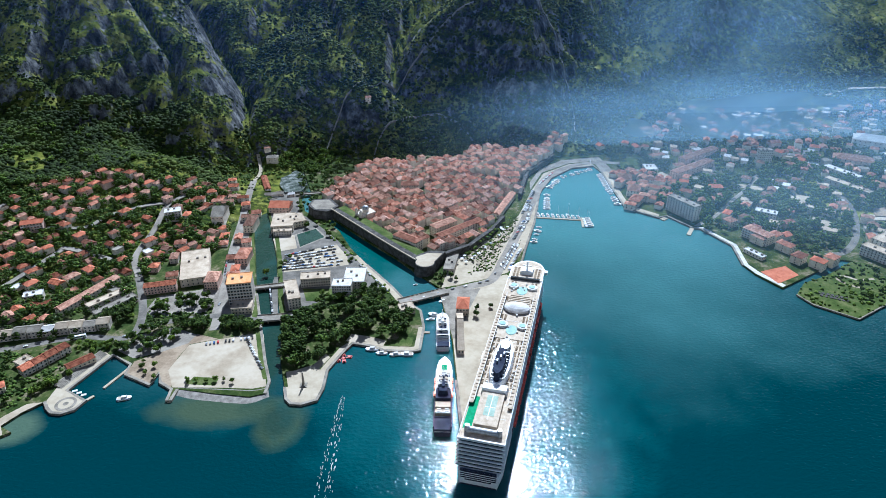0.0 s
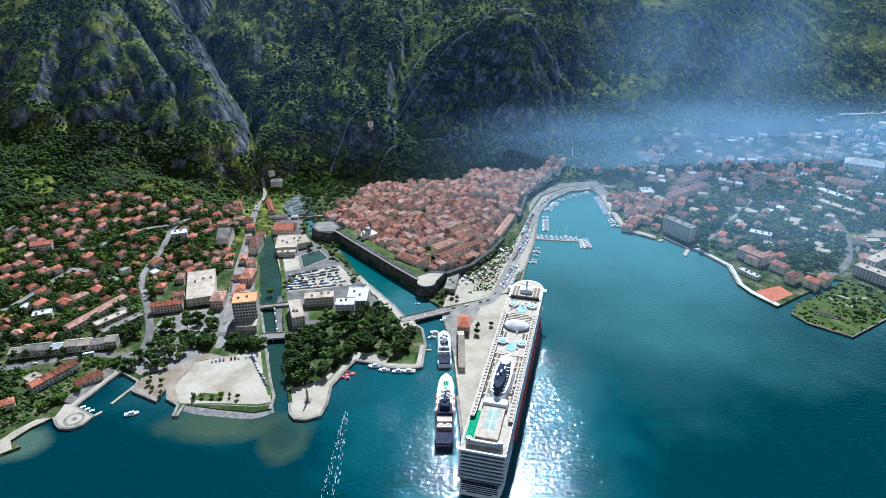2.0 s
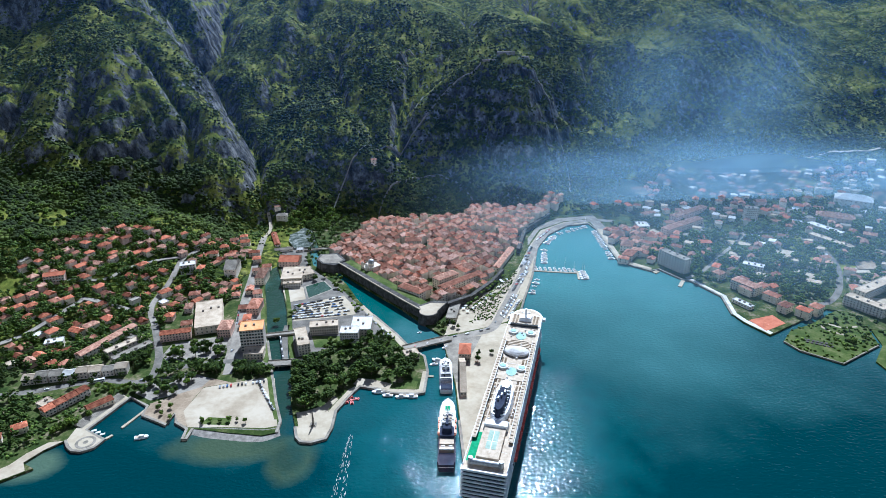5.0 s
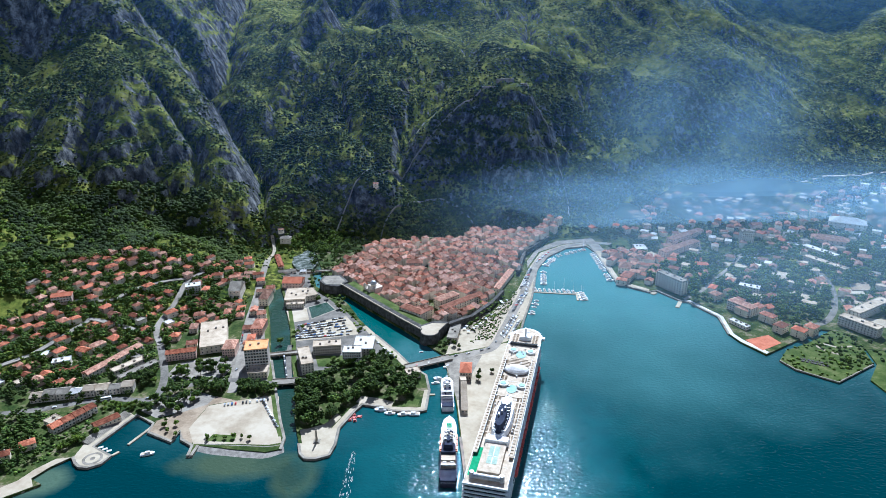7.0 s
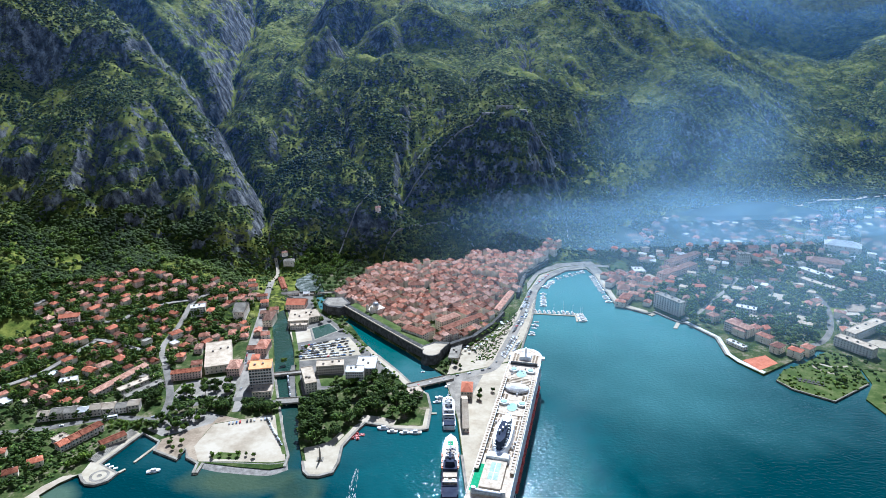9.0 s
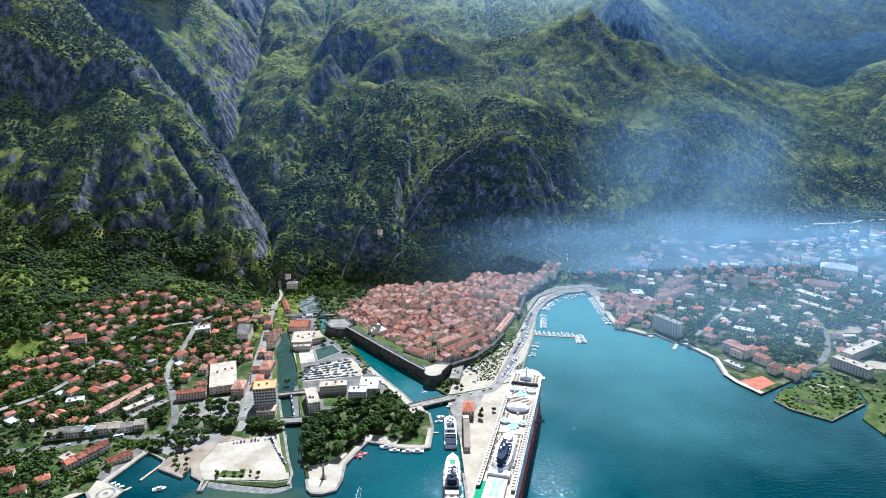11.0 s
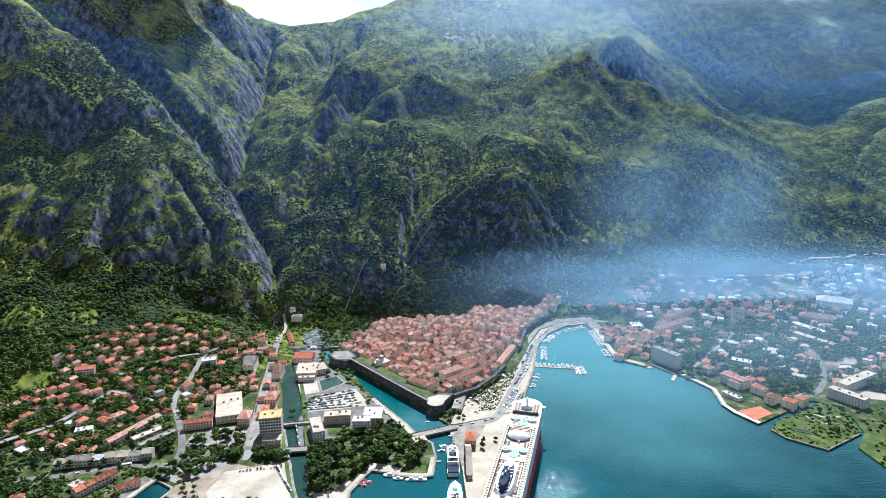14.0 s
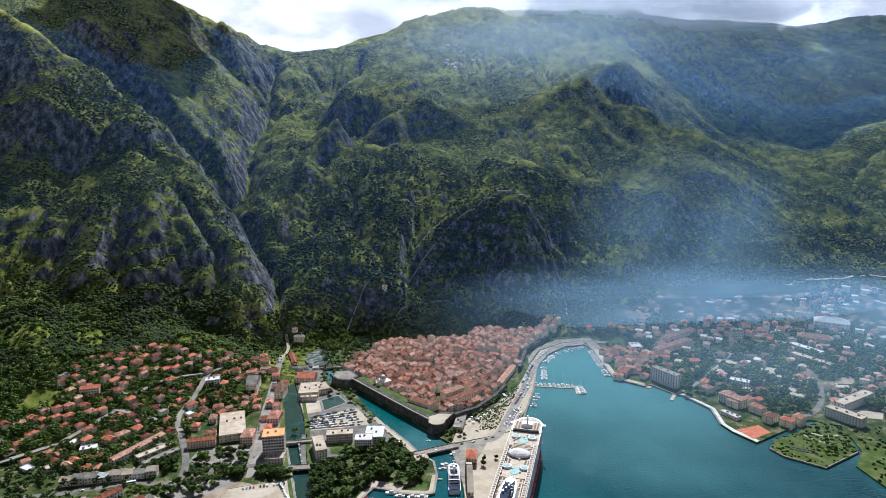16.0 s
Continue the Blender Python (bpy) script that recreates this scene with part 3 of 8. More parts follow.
        nt.links.new(bp.outputs["Normal"], b.inputs["Normal"])
    return m


M["slope"] = slope_material()


def terrain_sheet():
    z = SHEET
    verts = np.stack([XX.ravel(), YY.ravel(), z.ravel()], 1)
    ny, nx = XX.shape
    i = (np.arange(ny - 1)[:, None] * nx + np.arange(nx - 1)[None, :]).ravel()
    faces = np.stack([i, i + 1, i + nx + 1, i + nx], 1)
    ob = new("ground", mesh("ground", verts.tolist(), faces.tolist(), M["slope"], True))
    return tagged(ob, "green and grey limestone mountain slopes with gullies and ledges", "mountain", kind="structure")


terrain_sheet()


def unseen_hills():
    """Unseen hills added on the seaward side to block low skylight."""
    turn, way_out = np.meshgrid(np.linspace(math.pi * 1.02, math.pi * 1.98, 150), np.linspace(0, 1, 22))
    rise = np.sin(np.minimum(way_out / 0.6, 1.0) * math.pi / 2) * np.clip((1.15 - way_out) / 0.3, 0, 1)
    x, y = (2500 + 1400 * way_out) * np.cos(turn), (2500 + 1400 * way_out) * np.sin(turn)
    z = rise * (300 + 380 * fbm(x.ravel(), y.ravel(), 900, 4, 77, ridged=True)).reshape(x.shape) - 12
    n = x.shape[1]
    i = (np.arange(x.shape[0] - 1)[:, None] * n + np.arange(n - 1)[None, :]).ravel()
    verts = np.stack([x.ravel(), y.ravel(), z.ravel()], 1)
    ob = new("hills", mesh("hills", verts.tolist(), np.stack([i, i + 1, i + n + 1, i + n], 1).tolist(), M["slope"], True))
    return tagged(ob, "unseen green and grey limestone hills added to block low skylight", "mountain", kind="structure")


unseen_hills()


def land(name, outline, label, material, top=2.0):
    bm = bmesh.new()
    prism(bm, outline, -9, top)
    bm.normal_update()
    bmesh.ops.triangulate(bm, faces=[f for f in bm.faces if len(f.verts) > 4], ngon_method="EAR_CLIP")
    ob = part(name, bm, material)
    return tagged(ob, label, "ground", kind="structure")


land("land_west", WEST, "low shore with stone quays and town ground", M["earth"])
land("land_park", MIDDLE, "flat cape between two canals with stone quay edges", M["earth"])
land("land_old_town", OLD, "flat ground of the old town, pier and far shore", M["earth"])
land("land_isle", ISLE, "small grassy park island with a stone edge", M["grass"], 1.8)
land("land_isle_far", ISLE_2, "grassy shore beside the park island", M["grass"], 1.65)


def quay_edge(name, line, label):
    bm = bmesh.new()
    strip(bm, line, 2.6, -4, 2.14)
    return tagged(part(name, bm, M["concrete"]), label, "quay", kind="structure")


quay_edge("quay_edge_west", WEST[3:20], "pale stone quay edge of the western shore")
quay_edge("quay_edge_canal", WEST[22:27], "pale stone quay edge along the canal mouth")
quay_edge("quay_edge_park", MIDDLE[:18], "pale stone quay edge round the cape")
quay_edge("quay_edge_east", OLD[17:37], "pale stone quay edge of the eastern shore")


def water():
    m = bpy.data.materials.new("sea_water")
    m.use_nodes = True
    nt = m.node_tree
    b = nt.nodes["Principled BSDF"]
    b.inputs["Base Color"].default_value = (0.0002, 0.030, 0.036, 1)
    b.inputs["Roughness"].default_value, b.inputs["IOR"].default_value = 0.04, 1.34
    geo = nt.nodes.new("ShaderNodeNewGeometry")
    # silt from the canal, pale shallows off the beaches, a lighter tint round the ship
    colour = None
    edge = nt.nodes.new("ShaderNodeTexNoise")
    edge.inputs["Scale"].default_value, edge.inputs["Detail"].default_value = 0.035, 4.0
    nt.links.new(geo.outputs["Position"], edge.inputs["Vector"])
    for centre, size, tint in (((-187, 408, 0), (58, 23), (0.050, 0.076, 0.045)), ((-131, 391, 0), (25, 31), (0.040, 0.064, 0.036)), ((-134, 393, 0), (16, 20), (0.022, 0.046, 0.032)), ((-345, 385, 0), (26, 22), (0.07, 0.11, 0.075)), ((-100, 690, 0), (75, 130), (0.008, 0.075, 0.070)), ((-160, 480, 0), (24, 80), (0.016, 0.042, 0.030)), ((-190, 585, 0), (30, 95), (0.016, 0.042, 0.030)), ((-215, 690, 0), (30, 95), (0.020, 0.044, 0.028)), ((-243, 790, 0), (32, 95), (0.024, 0.046, 0.026)), ((30, 430, 0), (150, 150), (0.012, 0.072, 0.080)), ((-218, 880, 0), (42, 110), (0.060, 0.078, 0.045))):
        shift = nt.nodes.new("ShaderNodeVectorMath")
        shift.operation = "SUBTRACT"
        shift.inputs[1].default_value = centre
        squash = nt.nodes.new("ShaderNodeVectorMath")
        squash.operation = "MULTIPLY"
        squash.inputs[1].default_value = (1 / size[0], 1 / size[1], 0)
        length = nt.nodes.new("ShaderNodeVectorMath")
        length.operation = "LENGTH"
        rag = nt.nodes.new("ShaderNodeMath")
        rag.operation = "MULTIPLY_ADD"
        rag.inputs[1].default_value = 0.7
        fade = nt.nodes.new("ShaderNodeMapRange")
        fade.inputs["From Min"].default_value, fade.inputs["From Max"].default_value = 1.45, 0.9
        mx = nt.nodes.new("ShaderNodeMix")
        mx.data_type = "RGBA"
        nt.links.new(geo.outputs["Position"], shift.inputs[0])
        nt.links.new(shift.outputs["Vector"], squash.inputs[0])
        nt.links.new(squash.outputs["Vector"], length.inputs[0])
        nt.links.new(edge.outputs["Fac"], rag.inputs[0])
        nt.links.new(length.outputs["Value"], rag.inputs[2])
        nt.links.new(rag.outputs[0], fade.inputs["Value"])
        nt.links.new(fade.outputs["Result"], mx.inputs["Factor"])
        if colour:
            nt.links.new(colour, mx.inputs["A"])
        else:
            # clear and deep outside, greener and turbid bay head, with cloud reflections painted in
            out_way = nt.nodes.new("ShaderNodeSeparateXYZ")
            haze = nt.nodes.new("ShaderNodeTexNoise")
            haze.inputs["Scale"].default_value, haze.inputs["Detail"].default_value = 0.006, 4.0
            wander = nt.nodes.new("ShaderNodeMath")
            wander.operation = "MULTIPLY_ADD"
            wander.inputs[1].default_value = 420.0
            turbid = nt.nodes.new("ShaderNodeMapRange")
            turbid.inputs["From Min"].default_value, turbid.inputs["From Max"].default_value = 620.0, 1000.0
            tone = nt.nodes.new("ShaderNodeMix")
            tone.data_type = "RGBA"
            tone.inputs["A"].default_value, tone.inputs["B"].default_value = (0.0012, 0.029, 0.036, 1), (0.080, 0.195, 0.200, 1)
            nt.links.new(geo.outputs["Position"], out_way.inputs["Vector"])
            nt.links.new(geo.outputs["Position"], haze.inputs["Vector"])
            nt.links.new(haze.outputs["Fac"], wander.inputs[0])
            nt.links.new(out_way.outputs["Y"], wander.inputs[2])
            nt.links.new(wander.outputs[0], turbid.inputs["Value"])
            nt.links.new(turbid.outputs["Result"], tone.inputs["Factor"])
            nt.links.new(tone.outputs["Result"], mx.inputs["A"])
        mx.inputs["B"].default_value = (*tint, 1)
        colour = mx.outputs["Result"]
    nt.links.new(colour, b.inputs["Base Color"])
    n1 = nt.nodes.new("ShaderNodeTexNoise")
    n1.inputs["Scale"].default_value, n1.inputs["Detail"].default_value = 0.25, 2.0
    n2 = nt.nodes.new("ShaderNodeTexNoise")
    n2.inputs["Scale"].default_value, n2.inputs["Detail"].default_value = 0.012, 3.0
    mul = nt.nodes.new("ShaderNodeMath")
    mul.operation = "MULTIPLY"
    bp = nt.nodes.new("ShaderNodeBump")
    bp.inputs["Strength"].default_value, bp.inputs["Distance"].default_value = 1.0, 0.86
    crests = nt.nodes.new("ShaderNodeMapping")          # short waves roll in from the open bay
    crests.inputs["Scale"].default_value, crests.inputs["Rotation"].default_value = (1.0, 1.4, 1.0), (0, 0, radians(8))
    nt.links.new(geo.outputs["Position"], crests.inputs["Vector"])
    nt.links.new(crests.outputs["Vector"], n1.inputs["Vector"])
    nt.links.new(geo.outputs["Position"], n2.inputs["Vector"])
    nt.links.new(n1.outputs["Fac"], mul.inputs[0])
    calm = nt.nodes.new("ShaderNodeMath")
    calm.operation = "MULTIPLY_ADD"
    calm.inputs[1].default_value, calm.inputs[2].default_value = 0.5, 0.27
    nt.links.new(n2.outputs["Fac"], calm.inputs[0])
    nt.links.new(calm.outputs[0], mul.inputs[1])
    nt.links.new(mul.outputs[0], bp.inputs["Height"])
    nt.links.new(bp.outputs["Normal"], b.inputs["Normal"])
    bm = bmesh.new()
    box(bm, -4000, -4000, -30, 4000, 1300, 0)
    return tagged(part("water", bm, m), "deep teal bay water with small glittering waves", "water", kind="structure")


water()


# ---- what already stands where: circles (x, y, r) and lines (x0, y0, x1, y1, half width) ----
TAKEN, LINES = [], []


def take(x, y, r):
    TAKEN.append((x, y, r))


def take_line(line, half):
    for a, b in zip(line, line[1:]):
        LINES.append((*a, *b, half))


def clear(x, y, r, lines=True):
    for a, b, c in TAKEN:
        if (x - a) ** 2 + (y - b) ** 2 < (r + c) ** 2:
            return False
    if lines:
        for x0, y0, x1, y1, h in LINES:
            dx, dy = x1 - x0, y1 - y0
            t = max(0.0, min(1.0, ((x - x0) * dx + (y - y0) * dy) / (dx * dx + dy * dy + 1e-9)))
            if (x - x0 - t * dx) ** 2 + (y - y0 - t * dy) ** 2 < (r + h) ** 2:
                return False
    return True


def inside(x, y, poly):
    hit = False
    for (x0, y0), (x1, y1) in zip(poly, poly[1:] + poly[:1]):
        if (y0 > y) != (y1 > y) and x < (x1 - x0) * (y - y0) / (y1 - y0) + x0:
            hit = not hit
    return hit


# ---- paved ground ----
def slab(name, outline, material, label, category, z1=2.06, z0=1.6):
    bm = bmesh.new()
    prism(bm, outline, z0, z1)
    bm.normal_update()
    bmesh.ops.triangulate(bm, faces=[f for f in bm.faces if len(f.verts) > 4], ngon_method="EAR_CLIP")
    return tagged(part(name, bm, material), label, category, kind="structure")


PIER = [(-3, 574), (1, 553), (9, 500), (12, 440), (15, 385.5), (25, 385.5), (79, 606), (70, 618), (45, 607), (20, 588)]
slab("pier_paving", PIER, M["paving"], "pale concrete cruise pier with worn joints", "pier", 2.10)
slab("promenade_paving", [(-2, 590), (45, 608), (72, 622), (97, 680), (116, 748), (136, 847), (126, 850), (100, 770), (84, 740), (62, 705), (40, 690), (22, 668), (8, 640)], M["paving"], "pale paved promenade outside the sea wall", "paving", 2.06)
slab("quay_head", [(116, 748), (136, 847), (160, 899), (196, 938), (233, 947), (236, 964), (196, 952), (152, 915), (126, 850)], M["paving"], "pale stone quay at the head of the bay", "quay", 2.07)
slab("bay_head_ground", [(243, 858), (241, 920), (236, 966), (196, 955), (150, 918), (124, 852), (127, 880), (148, 932), (188, 970), (250, 984), (258, 930), (256, 862)], M["quay_road"], "pale paved road at the head of the bay", "paving", 2.03)
slab("car_park_link", [(-281, 466), (-262, 480), (-240, 495), (-236, 509), (-213, 501), (-238, 493), (-245, 456), (-262, 470)], M["dirt"], "trodden pale ground beside the car park", "ground", 2.045)
slab("west_car_park", [(-232, 432), (-244, 455), (-238, 492), (-214, 500), (-187, 508), (-172, 508), (-160, 462), (-152, 433), (-163, 430), (-195, 431.5)], M["sand"], "pale gravel car park beside the canal", "car park", 2.07)


def shelving_beach():
    inner = smooth_line([(-227, 432), (-210, 431), (-195, 430), (-178, 429), (-163, 428), (-150, 431)], 4)
    outer = smooth_line([(-230, 423), (-212, 416), (-195, 413), (-177, 410), (-160, 410), (-146, 419)], 4)
    bm = bmesh.new()
    rows = [[bm.verts.new((*p, 2.12)), bm.verts.new((*Vector(p).lerp(Vector(q), 0.5), 0.95)), bm.verts.new((*q, -0.8)), bm.verts.new((*p, -4))] for p, q in zip(inner, outer)]
    for u, v in zip(rows, rows[1:]):
        for k in range(3):
            bm.faces.new((u[k], u[k + 1], v[k + 1], v[k]))
    return tagged(part("beach_west", bm, M["pebble"]), "narrow shelving pebble beach below the car park", "beach", kind="structure")


shelving_beach()
slab("old_quay_west", [(-280, 451), (-254, 437), (-252, 453), (-245, 441), (-233, 431), (-238, 470), (-262, 478), (-279, 466)], M["dirt"], "bare pale building ground behind the quay", "ground", 2.05)
slab("plaza_pool", [(-331, 415), (-326, 408), (-320, 403), (-312, 402), (-304, 407), (-300, 416), (-320, 428), (-304, 476), (-312, 482), (-331, 440)], M["paving"], "pale paved round plaza and terrace beside the sea pool", "paving", 2.06)
slab("beach_left", [(-345, 377), (-352, 387), (-344, 402), (-333, 414), (-345, 412), (-356, 398), (-362, 384), (-420, 330), (-385, 346)], M["sand"], "narrow pale beach below the trees", "beach", 2.05)
slab("parking_middle", [(-178, 625), (-142, 632), (-107, 641), (-112, 662), (-128, 690), (-152, 679), (-185, 665)], M["paving"], "pale car park full of parked cars", "car park", 2.07)
slab("white_yard", [(-196, 672), (-174, 681), (-184, 716), (-209, 708)], M["sand"], "bare pale gravel yard", "yard", 2.06)
slab("middle_ground", [(-158, 546), (-140, 556), (-100, 585), (-66, 590), (-88, 632), (-108, 668), (-128, 700), (-160, 745), (-190, 780), (-205, 850), (-244, 846), (-237, 806), (-216, 742), (-189, 654), (-172, 581)], M["asphalt"], "worn grey-tan paved ground between the canals", "paving", 2.03)
slab("west_square", [(-290, 538), (-240, 545), (-232, 585), (-250, 592), (-300, 575), (-302, 550)], M["concrete"], "paved square with parked cars among trees", "paving", 2.04)
slab("street_edge", [(-190, 536), (-201, 581), (-224, 668), (-254, 776), (-275, 840), (-282, 840), (-262, 742), (-252, 667), (-240, 590), (-232, 536)], M["concrete"], "paved ground between main street and canal", "paving", 2.035)
slab("coast_yard", [(-302, 484), (-282, 472), (-262, 480), (-240, 494), (-236, 508), (-262, 520), (-292, 508)], M["quay_road"], "paved yard and turning place beside the coast road", "paving", 2.05)
slab("courtyard_lawn", [(-142, 566), (-118, 566), (-116, 590), (-150, 590)], M["grass"], "green lawn in the courtyard of the office blocks", "lawn", 2.09)
slab("canal_bank", [(-152, 442), (-162, 467), (-176, 511), (-181, 528), (-186, 527), (-180, 509), (-166, 465), (-157, 442)], M["grass"], "grassy strip along the canal", "lawn", 2.09)
slab("car_park_lawn", [(-222, 436), (-196, 434), (-196, 444), (-218, 446)], M["grass"], "small green lawn at the edge of the car park", "lawn", 2.11)
slab("river_walk", [(-39, 566), (-57, 598.5), (-86, 641), (-100, 664), (-104, 660), (-91, 637), (-63, 594), (-46, 562)], M["paving"], "paved walk along the river bank", "pavement", 2.08)
slab("cape_walk", [(-135, 432), (-132, 419), (-127, 413), (-118, 412), (-107, 417), (-104, 430), (-104, 456), (-92, 485), (-86, 495), (-68, 491), (-55, 484), (-31, 482), (-23, 484), (-20, 519), (-24, 519), (-27, 488),
      (-31, 487), (-55, 489), (-66, 496), (-84, 500), (-96, 487), (-109, 456), (-110, 447), (-128, 444), (-131, 432)], M["paving"], "pale paved waterfront walk round the park cape", "paving", 2.07)
slab("basin_rim", [(-184, 717), (-160, 735), (-143, 709), (-171, 681)], M["concrete"], "low concrete rim round the mill basin", "kerb", 2.12)
slab("basin_water", [(-181, 716.5), (-160.3, 732), (-146, 709.3), (-171, 684.5)], M["basin"], "still green water of the mill basin", "water", 2.16)
slab("spring_pool", [(-240, 905), (-222, 925), (-205, 905), (-196, 870), (-200, 845), (-222, 842), (-236, 870)], M["spring"], "shallow pale stream water over stones at the spring", "water", 4.6, 1.0)
slab("cape_plaza", [(-139, 452), (-133, 432), (-130, 424), (-124, 415), (-108, 418), (-106.5, 430), (-110, 457), (-103, 472), (-108, 478), (-116, 462), (-131, 454)], M["paving"], "pale paved plaza with a monument on the tip of the cape", "paving", 2.085)
slab("park_clearing", [(-92, 497), (-70, 490), (-56, 489), (-54, 497), (-70, 504), (-88, 508)], M["sand"], "trodden pale ground between the park trees", "ground", 2.095)
slab("park_lawn", [(-46, 489), (-30, 488.5), (-28, 502), (-42, 504)], M["grass"], "small lawn at the edge of the park", "lawn", 2.095)
slab("canal_verge_west", [(-177, 512), (-198.5, 581), (-221.5, 668), (-236, 720), (-241, 720), (-227, 668), (-204, 581), (-183, 512)], M["grass"], "weedy green bank along the canal wall", "lawn", 2.10)
slab("canal_verge_east", [(-146, 467), (-157, 520), (-174, 581), (-191, 654), (-211, 724), (-206, 724), (-186, 654), (-169, 581), (-153, 520), (-142, 467)], M["grass"], "grassy bank on the park side of the canal", "lawn", 2.10)
slab("sandy_lot_east", [(470, 804), (480, 832), (509, 816), (482, 793)], M["sand"], "bare sandy lot among trees", "ground", 5.0, 1.0)
slab("sandy_lot_north", [(468, 735), (480, 760), (500, 735), (486, 712)], M["sand"], "bare sandy yard among trees", "ground", 3.5, 1.0)
slab("stony_lot_east", [(557, 754), (566, 776), (596, 782), (584, 753)], M["dirt"], "bare stony lot beside the road", "ground", 6.5, 1.0)
for x, y, r in ((480, 805, 13), (493, 814, 12), (476, 745, 12), (486, 730, 12), (488, 748, 8), (574, 767, 14), (286, 948, 16), (303, 972, 16)):
    take(x, y, r)
slab("sports_field", [(269, 930), (305, 930), (323, 991), (288, 991)], M["grass"], "green sports field beside the quay", "field", 2.6, 1.0)
slab("tennis_court", [(353, 622), (386, 634), (392, 614), (362, 597)], M["clay"], "orange clay tennis court beside the sea wall", "tennis court", 2.12)
slab("east_walk", [(316, 732), (325, 728.5), (347, 684), (341, 637), (346, 618), (363, 589.5), (368, 593), (351, 622), (346, 638), (352, 685), (328, 733)], M["roof_white"], "pale stone walk along the eastern shore", "paving", 2.07)
slab("east_quay", [(242, 919), (244, 855), (246, 799), (260, 781), (282, 764), (284, 770), (264, 788), (252, 803), (251, 857), (250, 921)], M["paving"], "pale quay with moored boats on the far side", "quay", 2.07)
slab("yard_terminal", [(-3, 580), (40, 590), (30, 560), (12, 500), (9, 500), (1, 553)], M["concrete"], "paved yard round the port office", "paving", 2.14)


def road(name, line, width, label, lift=0.12, material="asphalt"):
    """A road that lies on the ground; steps follow the slope."""
    pts = smooth_line(line, 8)
    take_line(pts, width / 2 + 1)
    bm = bmesh.new()
    rows = []
    for k, p in enumerate(pts):
        a, b = Vector(pts[max(0, k - 1)]), Vector(pts[min(len(pts) - 1, k + 1)])
        d = (b - a).normalized()
        o = Vector((-d.y, d.x)) * width / 2
        q = Vector(p)
        edge = [q + o, q - o]
        z = max(gz(*e) for e in edge + [q]) + lift
        rows.append([bm.verts.new((*e, z)) for e in edge] + [bm.verts.new((*e, z - 1.2)) for e in edge])
    for a, b in zip(rows, rows[1:]):
        bm.faces.new((a[1], b[1], b[0], a[0]))
        bm.faces.new((a[0], b[0], b[2], a[2]))
        bm.faces.new((a[3], b[3], b[1], a[1]))
    return tagged(part(name, bm, M[material]), label, "road", kind="structure")


road("road_main_street", [(-222, 515), (-232, 581), (-248, 667), (-258, 742), (-268, 827), (-275, 880)], 9, "pale grey main street along the canal", 0.12, "quay_road")
road("road_coast", [(-520, 470), (-450, 478), (-411, 485), (-390, 491), (-366, 500), (-337, 505), (-306, 502), (-297, 514), (-303, 545), (-319, 582), (-336, 616)], 8, "grey coast road behind the houses")
road("road_park", [(-298, 518), (-270, 530), (-240, 538), (-217, 539), (-190, 533), (-176, 530)], 8, "grey street along the trees to the bridge", 0.16)
road("road_hill_low", [(-520, 530), (-476, 576), (-464, 593), (-441, 648), (-432, 659), (-378, 646)], 7, "narrow pale lane between hillside houses", 0.7, "quay_road")
road("road_hill_high", [(-470, 690), (-430, 701), (-414, 727), (-386, 751), (-358, 767)], 6.5, "narrow pale lane below the hillside", 0.7, "quay_road")
road("road_hill_link", [(-336, 616), (-355, 655), (-354, 711), (-355, 759), (-343, 790)], 7, "narrow lane climbing between gardens", 0.7, "quay_road")
road("road_quay", [(-2, 580), (28, 593), (53, 607), (70, 651), (89, 707), (108, 763), (140, 865), (162, 908), (198, 943), (237, 958), (272, 955), (299, 926), (330, 905), (400, 890)], 11, "pale quay road with parked cars", 0.15, "quay_road")
road("road_east", [(400, 890), (470, 900), (540, 880), (545, 793), (510, 712), (472, 667), (446, 660)], 8, "pale road through the eastern suburb")
road("road_east_lane", [(320, 735), (340, 752), (357, 766), (401, 818), (430, 850), (450, 876), (470, 900)], 5, "narrow pale lane between the eastern gardens", 0.3, "quay_road")
road("road_east_hill", [(400, 890), (420, 960), (410, 1040), (440, 1090)], 6, "pale lane climbing to the hillside houses")
road("road_mountain", [(700, 1178), (760, 1176), (815, 1162), (870, 1145), (950, 1130), (1080, 1140)], 8, "pale mountain road cut into the slope", 1.0, "paving")
road("road_canyon", [(-275, 880), (-272, 905), (-276, 925), (-283, 945)], 5, "pale lane up to the canyon mouth", 0.5, "paving")
road("road_canal_east", [(-166, 530), (-180, 590), (-183, 615)], 6, "paved lane along the canal", 0.1)


def terrace_steps():
    """Broad stepped stand along the sea pool."""
    stand = tagged(new("pool_stand"), "pale concrete stepped stand along the sea pool", "stand")
    a, b = Vector((-326, 431)), Vector((-308, 478))
    d = (b - a).normalized()
    n = Vector((-d.y, d.x))
    for k in range(6):
        o = n * (1.4 * k)
        bm = bmesh.new()
        prism(bm, [tuple(a + o), tuple(b + o), tuple(b + o + n * 1.4), tuple(a + o + n * 1.4)], 1.9, 2.3 + 0.4 * k)
        part("step", bm, M["concrete"], stand)


terrace_steps()


def breakwater(name, line, width, label):
    bm = bmesh.new()
    strip(bm, line, width, -6, 1.1)
    bmesh.ops.bevel(bm, geom=[e for e in bm.edges if e.calc_length() > 3], offset=0.1, segments=1, affect="EDGES")
    return tagged(part(name, bm, M["paving"]), label, "jetty", kind="structure")


